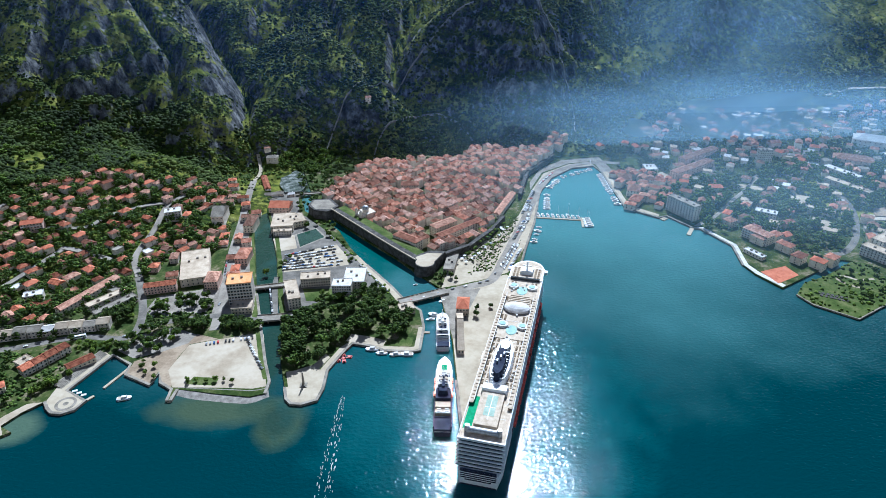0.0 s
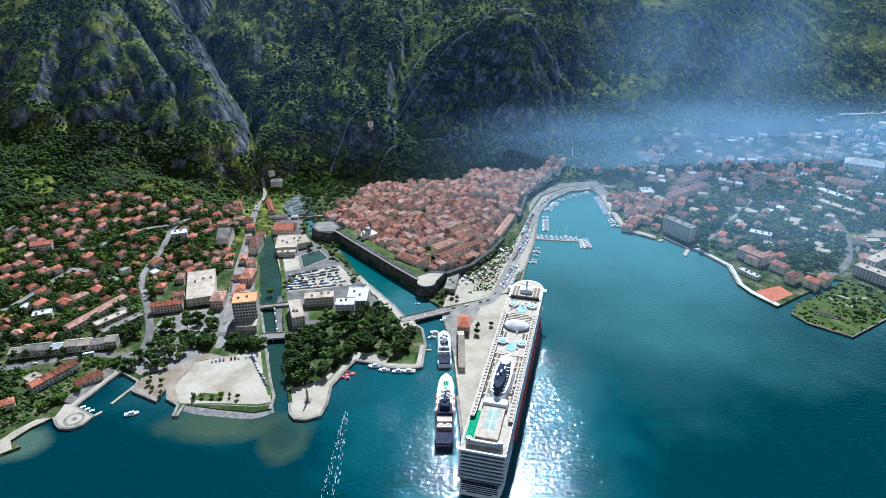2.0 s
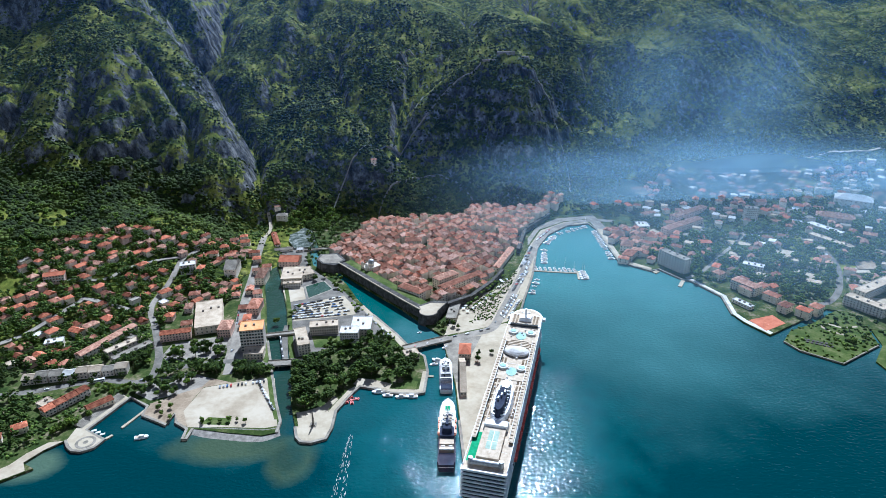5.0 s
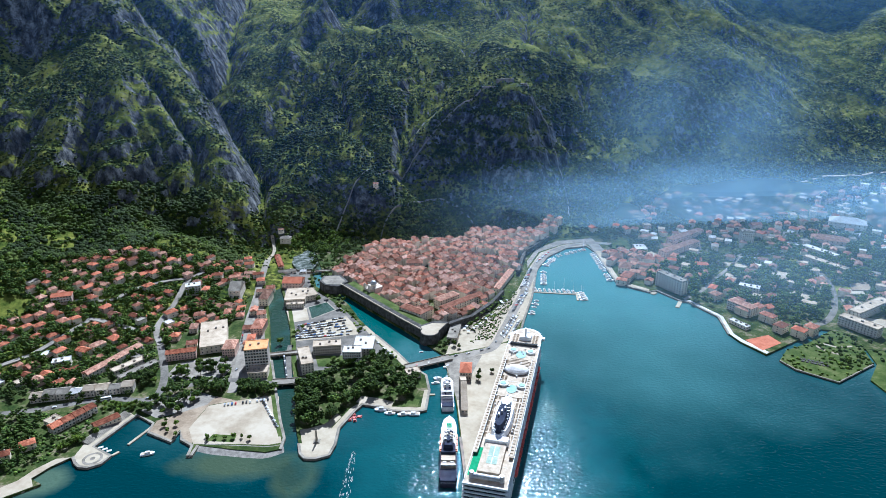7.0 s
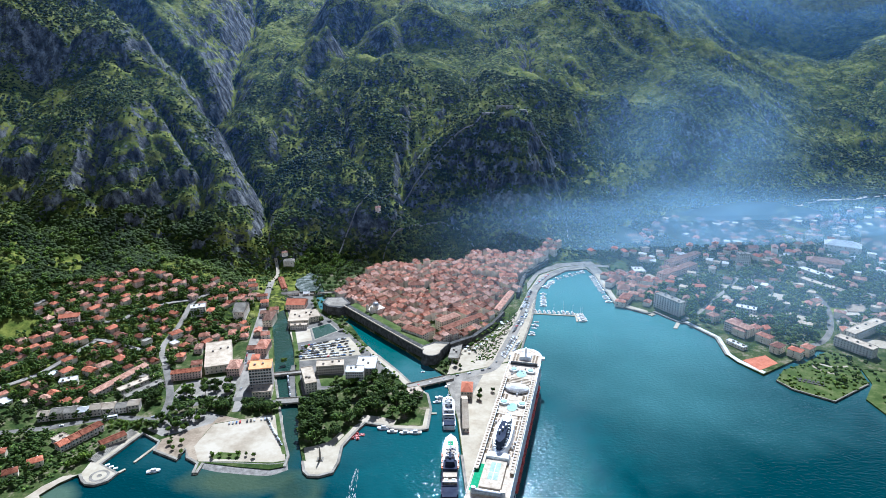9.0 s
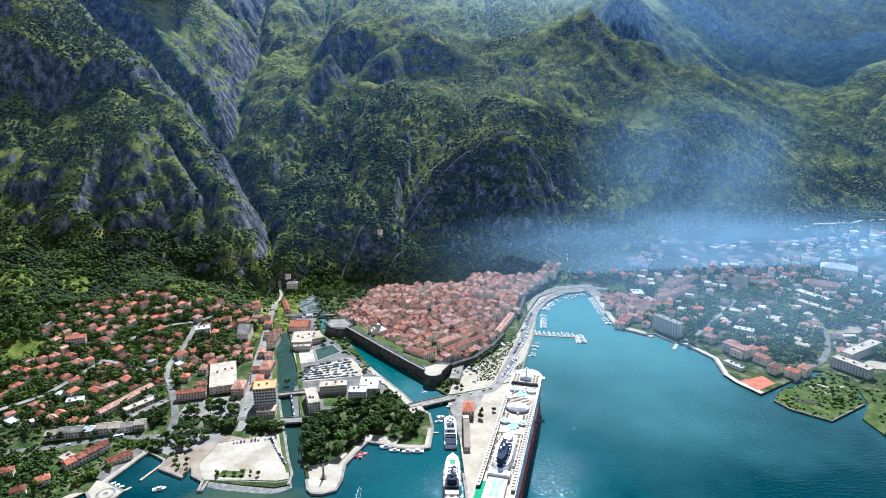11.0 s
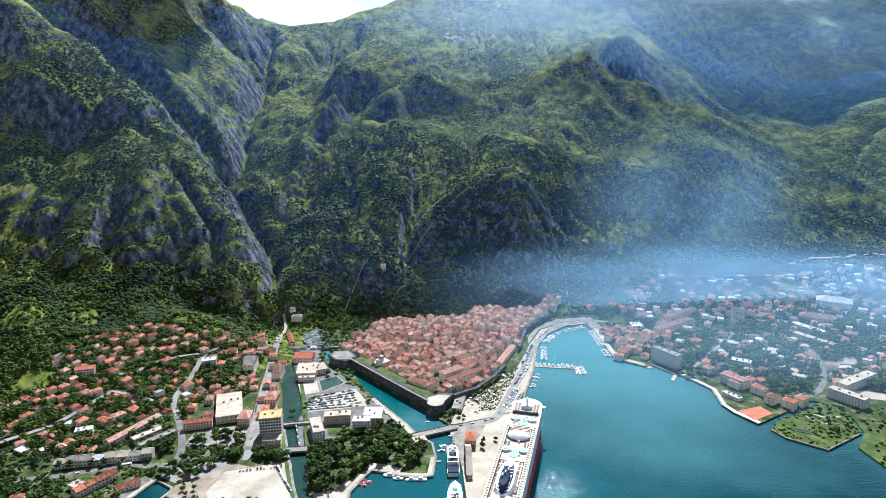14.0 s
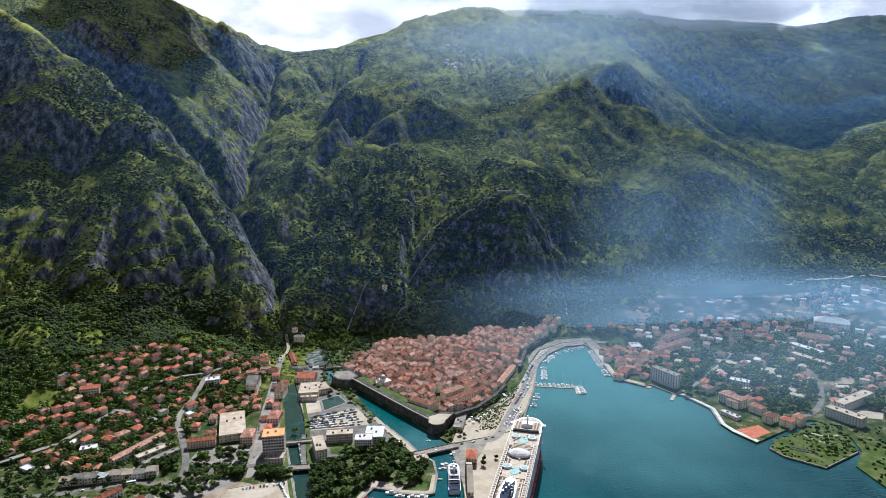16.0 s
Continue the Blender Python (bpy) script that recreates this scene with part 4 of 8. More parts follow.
breakwater("pool_breakwater", [(-291.5, 433), (-279.5, 463)], 2.6, "pale concrete wall between pool and sea")
breakwater("pool_breakwater_end", [(-299, 418), (-295, 423)], 2.6, "pale concrete stub of the pool wall")
breakwater("jetty_east", [(315, 733), (304, 714)], 5, "short pale stone jetty")
breakwater("marina_jetty", [(119, 766), (179, 757)], 3, "white floating marina jetty")
breakwater("marina_jetty_head", [(181, 764), (178, 737)], 3, "white head of the marina jetty")
breakwater("jetty_lot", [(-230, 430), (-229, 415)], 3.5, "short concrete jetty at the car park")
breakwater("beach_jetty", [(-366, 385), (-350, 372)], 3, "short pale concrete jetty on the beach")
breakwater("park_landing", [(-19, 512), (-13, 512)], 2.5, "small wooden landing stage")
breakwater("east_landing", [(285, 762), (289, 757)], 9, "round white bathing terrace")


def stones(name, line, label):
    """A kerb of pale quay stones along the water, one object a stone."""
    whole = tagged(new(name), label, "quay edge", kind="structure")
    shared = {}
    for a, b in zip(line, line[1:]):
        a, b = Vector(a), Vector(b)
        n = max(1, round((b - a).length / 5.5))
        ang = math.degrees(math.atan2(b.y - a.y, b.x - a.x))
        size = (b - a).length / n - 0.12
        key = round(size, 1)
        if key not in shared:
            bm = bmesh.new()
            box(bm, -size / 2, -0.55, -0.9, size / 2, 0.55, 0.22, 0.05)
            me = bpy.data.meshes.new("stone")
            bm.to_mesh(me)
            bm.free()
            me.materials.append(M["roof_white"])
            shared[key] = me
        for k in range(n):
            s = new("stone", shared[key])
            s.parent = whole
            p = a + (b - a) * ((k + 0.5) / n)
            s.matrix_basis = pose(p.x, p.y, 2.1 + 0.02 * (k % 3), 0, 0, ang)


# ---- town walls ----
def battered(bm, outline, z0, z1, lean):
    """A wall block whose sides lean inwards."""
    c = Vector((sum(p[0] for p in outline) / len(outline), sum(p[1] for p in outline) / len(outline)))
    area = sum(a[0] * b[1] - b[0] * a[1] for a, b in zip(outline, outline[1:] + outline[:1]))
    pts = outline if area > 0 else outline[::-1]
    lo = [bm.verts.new((x, y, z0)) for x, y in pts]
    hi = [bm.verts.new((*(Vector(p) + (c - Vector(p)).normalized() * lean), z1)) for p in pts]
    bm.faces.new(lo[::-1])
    bm.faces.new(hi)
    for k in range(len(pts)):
        bm.faces.new((lo[k], lo[(k + 1) % len(pts)], hi[(k + 1) % len(pts)], hi[k]))
    return bm


def town_wall():
    wall = tagged(new("town_wall"), "long stone town wall rising from the river, coloured dark for its shaded face", "town wall", kind="structure")
    line = [(-31, 631), (-54, 657), (-87, 696), (-146, 767)]
    for a, b in zip(line, line[1:]):
        a, b = Vector(a), Vector(b)
        d = (b - a).normalized()
        n = Vector((d.y, -d.x))
        if n.x < 0:
            n = -n
        bm = bmesh.new()
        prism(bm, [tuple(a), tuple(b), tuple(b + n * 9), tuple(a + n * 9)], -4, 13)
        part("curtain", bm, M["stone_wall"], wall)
        bm = bmesh.new()
        prism(bm, [tuple(a), tuple(b), tuple(b + n * 1.2), tuple(a + n * 1.2)], 13, 14.3)
        part("parapet", bm, M["paving"], wall, "pale stone parapet walk")
        bm = bmesh.new()
        prism(bm, [tuple(a + n * 9), tuple(b + n * 9), tuple(b + n * 22), tuple(a + n * 22)], 1.5, 11.5)
        part("rampart_lawn", bm, M["grass"], wall, "green overgrown rampart top")
    bm = bmesh.new()
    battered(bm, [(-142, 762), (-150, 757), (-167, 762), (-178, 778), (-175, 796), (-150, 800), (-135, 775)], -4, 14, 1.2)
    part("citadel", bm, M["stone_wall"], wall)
    bm = bmesh.new()
    prism(bm, [(-147, 764), (-166, 766), (-174, 779), (-171, 793), (-152, 795), (-140, 775)], 14, 14.2)
    part("citadel_roof", bm, M["concrete"], wall, "grey-green flat roof of the corner bastion")
    ring = [(-20 + 13 * math.cos(a), 626 + 13 * math.sin(a)) for a in [radians(k) for k in range(150, 381, 18)]]
    bm = bmesh.new()
    battered(bm, ring + [(4, 652), (-16, 655), (-36, 640)], -4, 13.5, 2.0)
    part("round_bastion", bm, M["stone_wall"], wall)
    bm = bmesh.new()
    prism(bm, [(-20 + 0.8 * (x + 20), 628 + 0.8 * (y - 628)) for x, y in ring + [(4, 650), (-16, 652), (-34, 640)]], 13.5, 13.7)
    part("bastion_terrace", bm, M["sand"], wall, "pale terrace on the round bastion")
    for a, b, w, h in (((2, 652), (30, 672), 5, 11), ((30, 672), (60, 715), 5, 10), ((60, 715), (78, 752), 4, 10), ((106, 822), (126, 905), 5, 10), ((126, 905), (175, 975), 5, 10)):
        bm = bmesh.new()
        strip(bm, [a, b], w, 1.5, h)
        part("curtain", bm, M["stone_wall"], wall)
    for x, y in ((-108, 716), (-110, 723), (-60, 668)):
        take(x, y, 4)
    take_line([(-34, 626), (-54, 648), (-92, 696), (-143, 765)], 3)
    take(-158, 778, 22)
    take(-20, 630, 22)


town_wall()


def castle_walls():
    """Thin stone walls that climb the castle hill, and the fort on top."""
    walls = tagged(new("castle_wall"), "thin pale stone defence walls climbing the steep hill", "wall", kind="structure")
    runs = ([(-176, 880), (-188, 960), (-160, 1040), (-103, 1090), (-39, 1140), (7, 1180), (70, 1212)], [(157, 1238), (196, 1200), (214, 1150), (226, 1095), (222, 1050)], [(-112, 952), (-100, 1000), (-60, 1045), (-20, 1062), (30, 1048), (60, 1010)])
    for run in runs:
        pts = smooth_line(run, 10)
        bm = bmesh.new()
        rows = []
        for k, p in enumerate(pts):
            a, b = Vector(pts[max(0, k - 1)]), Vector(pts[min(len(pts) - 1, k + 1)])
            d = (b - a).normalized()
            o = Vector((-d.y, d.x)) * 0.7
            g = ground(*p)
            rows.append([bm.verts.new((*(Vector(p) + s * o), z)) for s, z in ((1, g - 3), (1, g + 2.8), (-1, g + 2.8), (-1, g - 3))])
        for a, b in zip(rows, rows[1:]):
            for i in range(3):
                bm.faces.new((a[i], b[i], b[i + 1], a[i + 1]))
        part("curtain", bm, M["pebble"], walls)
    fort = tagged(new("hill_fort"), "weathered stone fort on top of the hill", "fort")
    for x, y, sx, sy, h in ((150, 1240, 26, 8, 3.5), (118, 1229, 34, 5, 2.4), (86, 1217, 28, 6, 2.6), (162, 1247, 9, 10, 6)):
        bm = bmesh.new()
        g = ground(x, y)
        box(bm, x - sx / 2, y - sy / 2, g - 14, x + sx / 2, y + sy / 2, g + h, 0.6)
        part("rampart", bm, M["pebble"], fort)


castle_walls()


# ---- bridges ----
def bridge(a, b, width, label, z=3.4):
    br = tagged(new("bridge"), label, "bridge")
    a, b = Vector(a), Vector(b)
    d = (b - a).normalized()
    n = Vector((-d.y, d.x))
    bm = bmesh.new()
    strip(bm, [tuple(a), tuple(b)], width, z - 1.0, z)
    part("deck", bm, M["quay_road"], br)
    for s in (1, -1):
        o = n * s * (width / 2 - 0.3)
        bm = bmesh.new()
        strip(bm, [tuple(a + o), tuple(b + o)], 1.6, z, z + 0.25)
        part("pavement", bm, M["paving"], br)
        bm = bmesh.new()
        strip(bm, [tuple(a + o * 1.08), tuple(b + o * 1.08)], 0.3, z - 0.6, z + 1.1)
        part("parapet", bm, M["concrete"], br)
    for t in (0.33, 0.67):
        p = a + (b - a) * t
        bm = bmesh.new()
        strip(bm, [tuple(p - n * (width / 2 - 0.5)), tuple(p + n * (width / 2 - 0.5))], 1.0, -5, z - 1.0)
        part("pillar", bm, M["concrete"], br)
    take_line([tuple(a), tuple(b)], width / 2)
    return br


bridge((-185, 532), (-150, 536), 11, "pale concrete road bridge over the canal")
bridge((-202, 590), (-168, 597), 7, "narrow concrete bridge over the upper canal")
bridge((-45, 561), (4, 583), 11, "concrete road bridge at the river mouth")
bridge((-272, 812), (-228, 818), 7, "low stone bridge at the top of the canal")
bridge((-206, 836), (-170, 842), 6, "small stone bridge to the town gate")


def island_ruin():
    """Low grey stone plots and a winding path on the park island."""
    st = random.Random(8)
    bm = bmesh.new()
    strip(bm, smooth_line([(470, 606), (452, 604), (440, 612), (430, 606), (436, 594), (448, 586)], 6), 3.2, 1.5, 1.86)
    tagged(part("island_path", bm, M["sand"]), "winding pale gravel path on the island", "path", kind="structure")
    for k in range(14):
        x, y = 396 + 3.6 * (k % 7) + st.uniform(-0.6, 0.6), 573 - 1.9 * (k % 7) + 5.5 * (k // 7)
        bm = bmesh.new()
        box(bm, -1.5, -1.9, -0.3, 1.5, 1.9, st.uniform(0.5, 0.9), 0.12)
        ob = tagged(part("stone_plot", bm, M["stone_wall"]), "low dark stone plot set in the grass", "stone plot", "stone plots on the island")
        ob.matrix_world = pose(x, y, 1.8, 0, 0, -28 + st.uniform(-8, 8))
    edge = [(371, 575), (379, 556), (411, 530), (470, 566)]
    bm = bmesh.new()
    strip(bm, edge, 1.4, 0.5, 2.05)
    tagged(part("island_edge", bm, M["concrete"]), "pale stone edge round the island", "quay edge", kind="structure")


island_ruin()


def umbrella(x, y, material, label):
    ob = tagged(new("market_umbrella"), label, "umbrella", "umbrellas on the promenade")
    ob.matrix_world = pose(x, y, 2.05)
    bm = bmesh.new()
    bmesh.ops.create_cone(bm, segments=6, radius1=0.06, radius2=0.06, depth=2.6, cap_ends=True, matrix=Matrix.Translation((0, 0, 1.3)))
    part("pole", bm, M["metal"], ob)
    bm = bmesh.new()
    bmesh.ops.create_cone(bm, segments=8, radius1=2.0, radius2=0.08, depth=0.8, cap_ends=True, matrix=Matrix.Translation((0, 0, 2.7)))
    part("canopy", bm, material, ob)


_st = random.Random(21)
for k in range(26):
    p = Vector((26, 640)).lerp(Vector((80, 735)), k / 25)
    umbrella(p.x + _st.uniform(-12, 4), p.y + _st.uniform(-6, 6), M["white"] if k % 4 else M["sand"], "pale square market umbrella on the promenade")


def hill_path(line, turns, swing, label):
    """A pale zigzag path up a slope."""
    bm = bmesh.new()
    a, b = Vector(line[0]), Vector(line[1])
    side = Vector((-(b - a).y, (b - a).x)).normalized()
    pts = [a.lerp(b, k / turns) + side * swing * (1 if k % 2 else -1) * (0.6 + 0.4 * math.sin(k * 1.7)) for k in range(turns + 1)]
    rows = []
    for p, q in zip(pts, pts[1:]):
        for k in range(8):
            c = p.lerp(q, k / 8)
            d = (q - p).normalized()
            o = Vector((-d.y, d.x)) * 0.9
            rows.append([bm.verts.new((*(c + s * o), ground(c.x, c.y) + h)) for s, h in ((1, -1.0), (1, 1.1), (-1, 1.1), (-1, -1.0))])
    for u, v in zip(rows, rows[1:]):
        for i in range(3):
            bm.faces.new((u[i], v[i], v[i + 1], u[i + 1]))
    return tagged(part("hill_path", bm, M["concrete"]), label, "path", kind="structure")


hill_path([(-70, 1395), (-112, 1235)], 16, 13, "old zigzag mule path up the green terraces")


# bare pale yards between the houses across the bay
for x, y, w, d, turn in [(482, 809, 34, 20, -20), (485, 745, 22, 34, 10), (557, 752, 30, 16, 0), (532, 665, 60, 24, -15), (328, 899, 24, 30, 30), (440, 859, 40, 14, -20)]:
    m = pose(x, y, 0, 0, 0, turn)
    corners = [m @ Vector((sx * w / 2 * k, sy * d / 2, 0)) for sx, sy, k in ((-1, -1, 1), (1, -1, 0.8), (1, 1, 1.1), (-1, 1, 0.9))]
    bm = bmesh.new()
    g = max(gz(c.x, c.y) for c in corners)
    prism(bm, [(c.x, c.y) for c in corners], g - 8, g + 0.3)
    tagged(part("yard", bm, M["sand"]), "bare pale gravel yard between suburban houses", "yard", kind="structure")
    take(x, y, 0.42 * max(w, d))


def round_plaza(x, y):
    """The ringed round floor of the shore plaza."""
    for name, r, z, material, label in (("plaza_ring", 8.5, 2.13, "concrete", "grey ring of paving on the round plaza"), ("plaza_disc", 6.0, 2.19, "paving", "pale round paved floor of the plaza"), ("plaza_centre", 2.2, 2.3, "concrete", "small round platform in the plaza")):
        bm = bmesh.new()
        prism(bm, [(x + r * math.cos(radians(k)), y + r * math.sin(radians(k))) for k in range(0, 360, 12)], 1.7, z)
        tagged(part(name, bm, M[material]), label, "paving", kind="structure")


round_plaza(-313, 412)


# ---- buildings ----
CREAM = surface("cream_plaster", [(0.50, 0.43, 0.30), (0.64, 0.56, 0.42), (0.72, 0.65, 0.52)], 5, 0.85, per_object=0.15)
ROSE = surface("rose_plaster", [(0.48, 0.34, 0.27), (0.58, 0.42, 0.34), (0.66, 0.50, 0.42)], 5, 0.85, per_object=0.15)
WALLS = {"plaster": M["plaster"], "cream": CREAM, "rose": ROSE, "stone": M["old_wall"]}
SHARED = {}


def shared(key, make):
    """Mesh data made once for each key."""
    if key not in SHARED:
        SHARED[key] = make()
    return SHARED[key]


def data(name, bm, material):
    me = bpy.data.meshes.new(name)
    bm.normal_update()
    bm.to_mesh(me)
    bm.free()
    me.materials.append(material)
    return me


def child(name, me, parent, m=None):
    ob = new(name, me)
    ob.parent = parent
    if m is not None:
        ob.matrix_basis = m
    return ob


def wall_mesh(w, d, h, kind):
    bm = bmesh.new()
    box(bm, -w / 2, -d / 2, -4, w / 2, d / 2, h)
    box(bm, -w / 2 - 0.12, -d / 2 - 0.12, -4, w / 2 + 0.12, d / 2 + 0.12, 0.5)      # plinth
    return data("wall", bm, WALLS[kind])


def gable_mesh(w, d, rise, tile, hip=0.0):
    """A tiled roof with eaves; hip draws in the ends of the ridge. The ridge runs along the width."""
    bm = bmesh.new()
    e = 0.5
    x, y = w / 2 + e, d / 2 + e
    r = max(0.2, w / 2 + e - hip)
    lo = [bm.verts.new(p) for p in ((-x, -y, -0.25), (x, -y, -0.25), (x, y, -0.25), (-x, y, -0.25))]
    ed = [bm.verts.new(p) for p in ((-x, -y, 0.05), (x, -y, 0.05), (x, y, 0.05), (-x, y, 0.05))]
    a, b = bm.verts.new((-r, 0, rise)), bm.verts.new((r, 0, rise))
    bm.faces.new(lo[::-1])
    for k in range(4):
        bm.faces.new((lo[k], lo[(k + 1) % 4], ed[(k + 1) % 4], ed[k]))
    bm.faces.new((ed[0], ed[1], b, a))
    bm.faces.new((ed[2], ed[3], a, b))
    bm.faces.new((ed[1], ed[2], b))
    bm.faces.new((ed[3], ed[0], a))
    # ridge cap
    box(bm, -r, -0.22, rise - 0.12, r, 0.22, rise + 0.16, 0.05)
    return data("roof", bm, tile)


def flat_mesh(w, d, material):
    bm = bmesh.new()
    box(bm, -w / 2 - 0.25, -d / 2 - 0.25, -0.1, w / 2 + 0.25, d / 2 + 0.25, 0.25)
    for x0, y0, x1, y1 in ((-w / 2 - 0.25, -d / 2 - 0.25, w / 2 + 0.25, -d / 2 + 0.1), (-w / 2 - 0.25, d / 2 - 0.1, w / 2 + 0.25, d / 2 + 0.25),
                           (-w / 2 - 0.25, -d / 2 + 0.1, -w / 2 + 0.1, d / 2 - 0.1), (w / 2 - 0.1, -d / 2 + 0.1, w / 2 + 0.25, d / 2 - 0.1)):
        box(bm, x0, y0, 0.25, x1, y1, 0.75)
    return data("roof", bm, material)


def window_mesh(w, h):
    bm = bmesh.new()
    box(bm, -w / 2, -0.10, -h / 2, w / 2, 0.06, h / 2)
    return data("window", bm, M["window"])


def chimney_mesh():
    bm = bmesh.new()
    box(bm, -0.4, -0.3, -1.5, 0.4, 0.3, 0.9)
    box(bm, -0.5, -0.4, 0.9, 0.5, 0.4, 1.1)
    return data("chimney", bm, M["plaster"])


def hatch_mesh():
    bm = bmesh.new()
    box(bm, -1.2, -1.0, 0.25, 1.2, 1.2, 1.9, 0.05)
    return data("roof_hatch", bm, M["concrete"])


def side_poses(w, d, h, storeys, columns, sides="sn"):
    """Where windows sit on the long and short sides."""
    step = h / storeys
    for s in range(storeys):
        z = step * (s + 0.55)
        for side in sides:
            for c in range(columns):
                if side in "sn":
                    x = (c + 0.5) / columns * w - w / 2
                    yield pose(x, -d / 2 if side == "s" else d / 2, z)
                else:
                    y = (c + 0.5) / columns * d - d / 2
                    yield pose(w / 2 if side == "e" else -w / 2, y, z, 0, 0, 90)


def house(x, y, angle, w=11, d=9, storeys=2, kind="plaster", roof="gable", label="", group="", windows=2, tile="tile", z=None, category="house", chimney=True, name="house"):
    """A house: walls, roof, windows on the side towards the bay, chimney."""
    h = 2.9 * storeys + 0.4
    g = gz(x, y) if z is None else z
    ob = tagged(new(name), label, category, group)
    ob.matrix_world = pose(x, y, g, 0, 0, angle)
    child("wall", shared(("wall", w, d, h, kind), lambda: wall_mesh(w, d, h, kind)), ob)
    if roof == "flat":
        child("roof", shared(("flat", w, d, tile), lambda: flat_mesh(w, d, M[tile])), ob, pose(0, 0, h))
    else:
        hip = d / 2 + 0.5 if roof == "hip" else 0.5
        rise = round((0.33 if name == "town_house" else 0.27) * d, 1)
        top = child("roof", shared((roof, w, d, rise, tile), lambda: gable_mesh(w, d, rise, M[tile], hip)), ob, pose(0, 0, h))
        if chimney:
            child("chimney", shared("chimney", chimney_mesh), top, pose(w * 0.22, d * 0.18, rise * 0.62))
    if windows:
        # the two sides that face the open bay
        a = radians(angle)
        facing = sorted("senw", key=lambda s: {"s": -math.cos(a), "n": math.cos(a), "e": math.sin(a), "w": -math.sin(a)}[s])[:2]
        me = shared(("window", 1.1, 1.5), lambda: window_mesh(1.1, 1.5))
        for m in side_poses(w, d, h, storeys, windows, facing[0]):
            child("window", me, ob, m)
        if windows > 1:
            for m in side_poses(w, d, h, storeys, 1, facing[1]):
                child("window", me, ob, m)
    take(x, y, 0.5 * max(w, d) + 0.5)
    return ob


def between(a, b):
    return math.degrees(math.atan2(b[1] - a[1], b[0] - a[0]))


rng = random.Random(5)


def block(name, a, b, depth, height_m, storeys, columns, kind, roof, label, category, ends=2, band=False, tile="flat_roof", win=(1.3, 1.6)):
    """A larger flat-roofed building whose front runs from a to b (plan); depth lies behind the front. Windows in rows."""
    a, b = Vector(a), Vector(b)
    w = round((b - a).length, 1)
    ang = between(a, b)
    mid = (a + b) / 2 + Vector((-(b - a).y, (b - a).x)).normalized() * depth / 2
    ob = tagged(new(name), label, category)
    ob.matrix_world = pose(mid.x, mid.y, gz(mid.x, mid.y), 0, 0, ang)
    child("wall", wall_mesh(w, depth, height_m, kind), ob)
    if roof == "flat":
        top = child("roof", flat_mesh(w, depth, M[tile]), ob, pose(0, 0, height_m))
        for k in range(2 if w < 25 else 3):
            child("roof_hatch", shared("roof_hatch", hatch_mesh), top, pose((k - 0.8) * w * 0.28 + rng.uniform(-1, 1), rng.uniform(-0.2, 0.2) * depth, 0))
    else:
        child("roof", gable_mesh(w, depth, round(0.24 * depth, 1), M[tile], depth / 2 if roof == "hip" else 0.5), ob, pose(0, 0, height_m))
    me = shared(("window", *win), lambda: window_mesh(*win))
    for m in side_poses(w, depth, height_m, storeys, columns, "s"):
        child("window", me, ob, m)
    if ends:
        side = "e" if math.sin(radians(ang)) < 0 else "w"
        for m in side_poses(w, depth, height_m, storeys, ends, side):
            child("window", me, ob, m)
    if band:
        bm = bmesh.new()
        box(bm, -w / 2, -depth / 2 - 1.1, -0.12, w / 2, -depth / 2, 0.0)
        box(bm, -w / 2, -depth / 2 - 1.1, 0.0, w / 2, -depth / 2 - 1.0, 0.9)
        sl = data("balcony", bm, M["roof_white"])
        for s in range(1, storeys):
            child("balcony", sl, ob, pose(0, 0, height_m / storeys * s + 0.1))
    n = max(1, int(w / 8))
    for k in range(n + 1):
        p = a + (b - a) * (k / n)
        q = p + (mid - (a + b) / 2)
        take(q.x, q.y, depth / 2 + 1)
    return ob


# the middle ground between the canals
block("market_hall", (-281, 593), (-252, 602), 66, 9, 2, 6, "cream", "flat", "large cream flat-roofed market hall", "market hall")
block("hotel_tower", (-219, 558), (-195, 562), 21, 25, 7, 8, "plaster", "flat", "tall hotel block with an orange roof and rows of windows", "hotel", 6, True, "orange_roof", (2.0, 1.8))
block("hotel_podium", (-212, 541), (-192, 543), 15, 7, 2, 6, "cream", "flat", "low flat-roofed annex in front of the hotel", "annex")
block("row_house", (-314, 578), (-283, 586), 10, 9, 3, 10, "rose", "gable", "long row house with a red tiled roof", "row house", 2, False, "tile_red")
block("mansion", (-254, 588), (-240, 589), 22, 10, 3, 5, "rose", "hip", "rose town house with a brown hipped roof", "house", 4, False, "tile_old")
block("factory", (-214, 722), (-187, 725), 38, 8, 2, 8, "cream", "flat", "large tan flat-roofed factory on the canal bank", "factory", 4)
block("factory_shed", (-230, 779), (-203, 778), 22, 8, 2, 6, "rose", "gable", "factory shed with a faded red roof", "shed", 3, False, "clay")
block("factory_wing", (-209, 712), (-187, 715), 7, 6, 2, 7, "stone", "flat", "low brown factory wing", "factory", 2)
block("factory_hall", (-190, 734), (-173, 742), 26, 7, 2, 5, "cream", "flat", "tan flat-roofed factory hall beside the river", "factory", 3)
block("school", (-152, 592), (-121, 596), 14, 10, 3, 12, "plaster", "flat", "long grey four-storey office block with flat roof", "office block", 3)
block("health_centre", (-116, 575), (-96, 575), 15, 12.5, 4, 8, "plaster", "flat", "white office building with stepped balconies", "office building", 4, True, "roof_white")
block("bright_hall", (-106, 588), (-84, 588), 30, 9.5, 3, 6, "plaster", "flat", "hall with a bright white flat roof", "hall", 3, False, "roof_white")
block("slim_block", (-156, 549), (-144, 553), 38, 12.5, 4, 4, "plaster", "flat", "slim grey apartment block along the canal", "apartment block", 10)
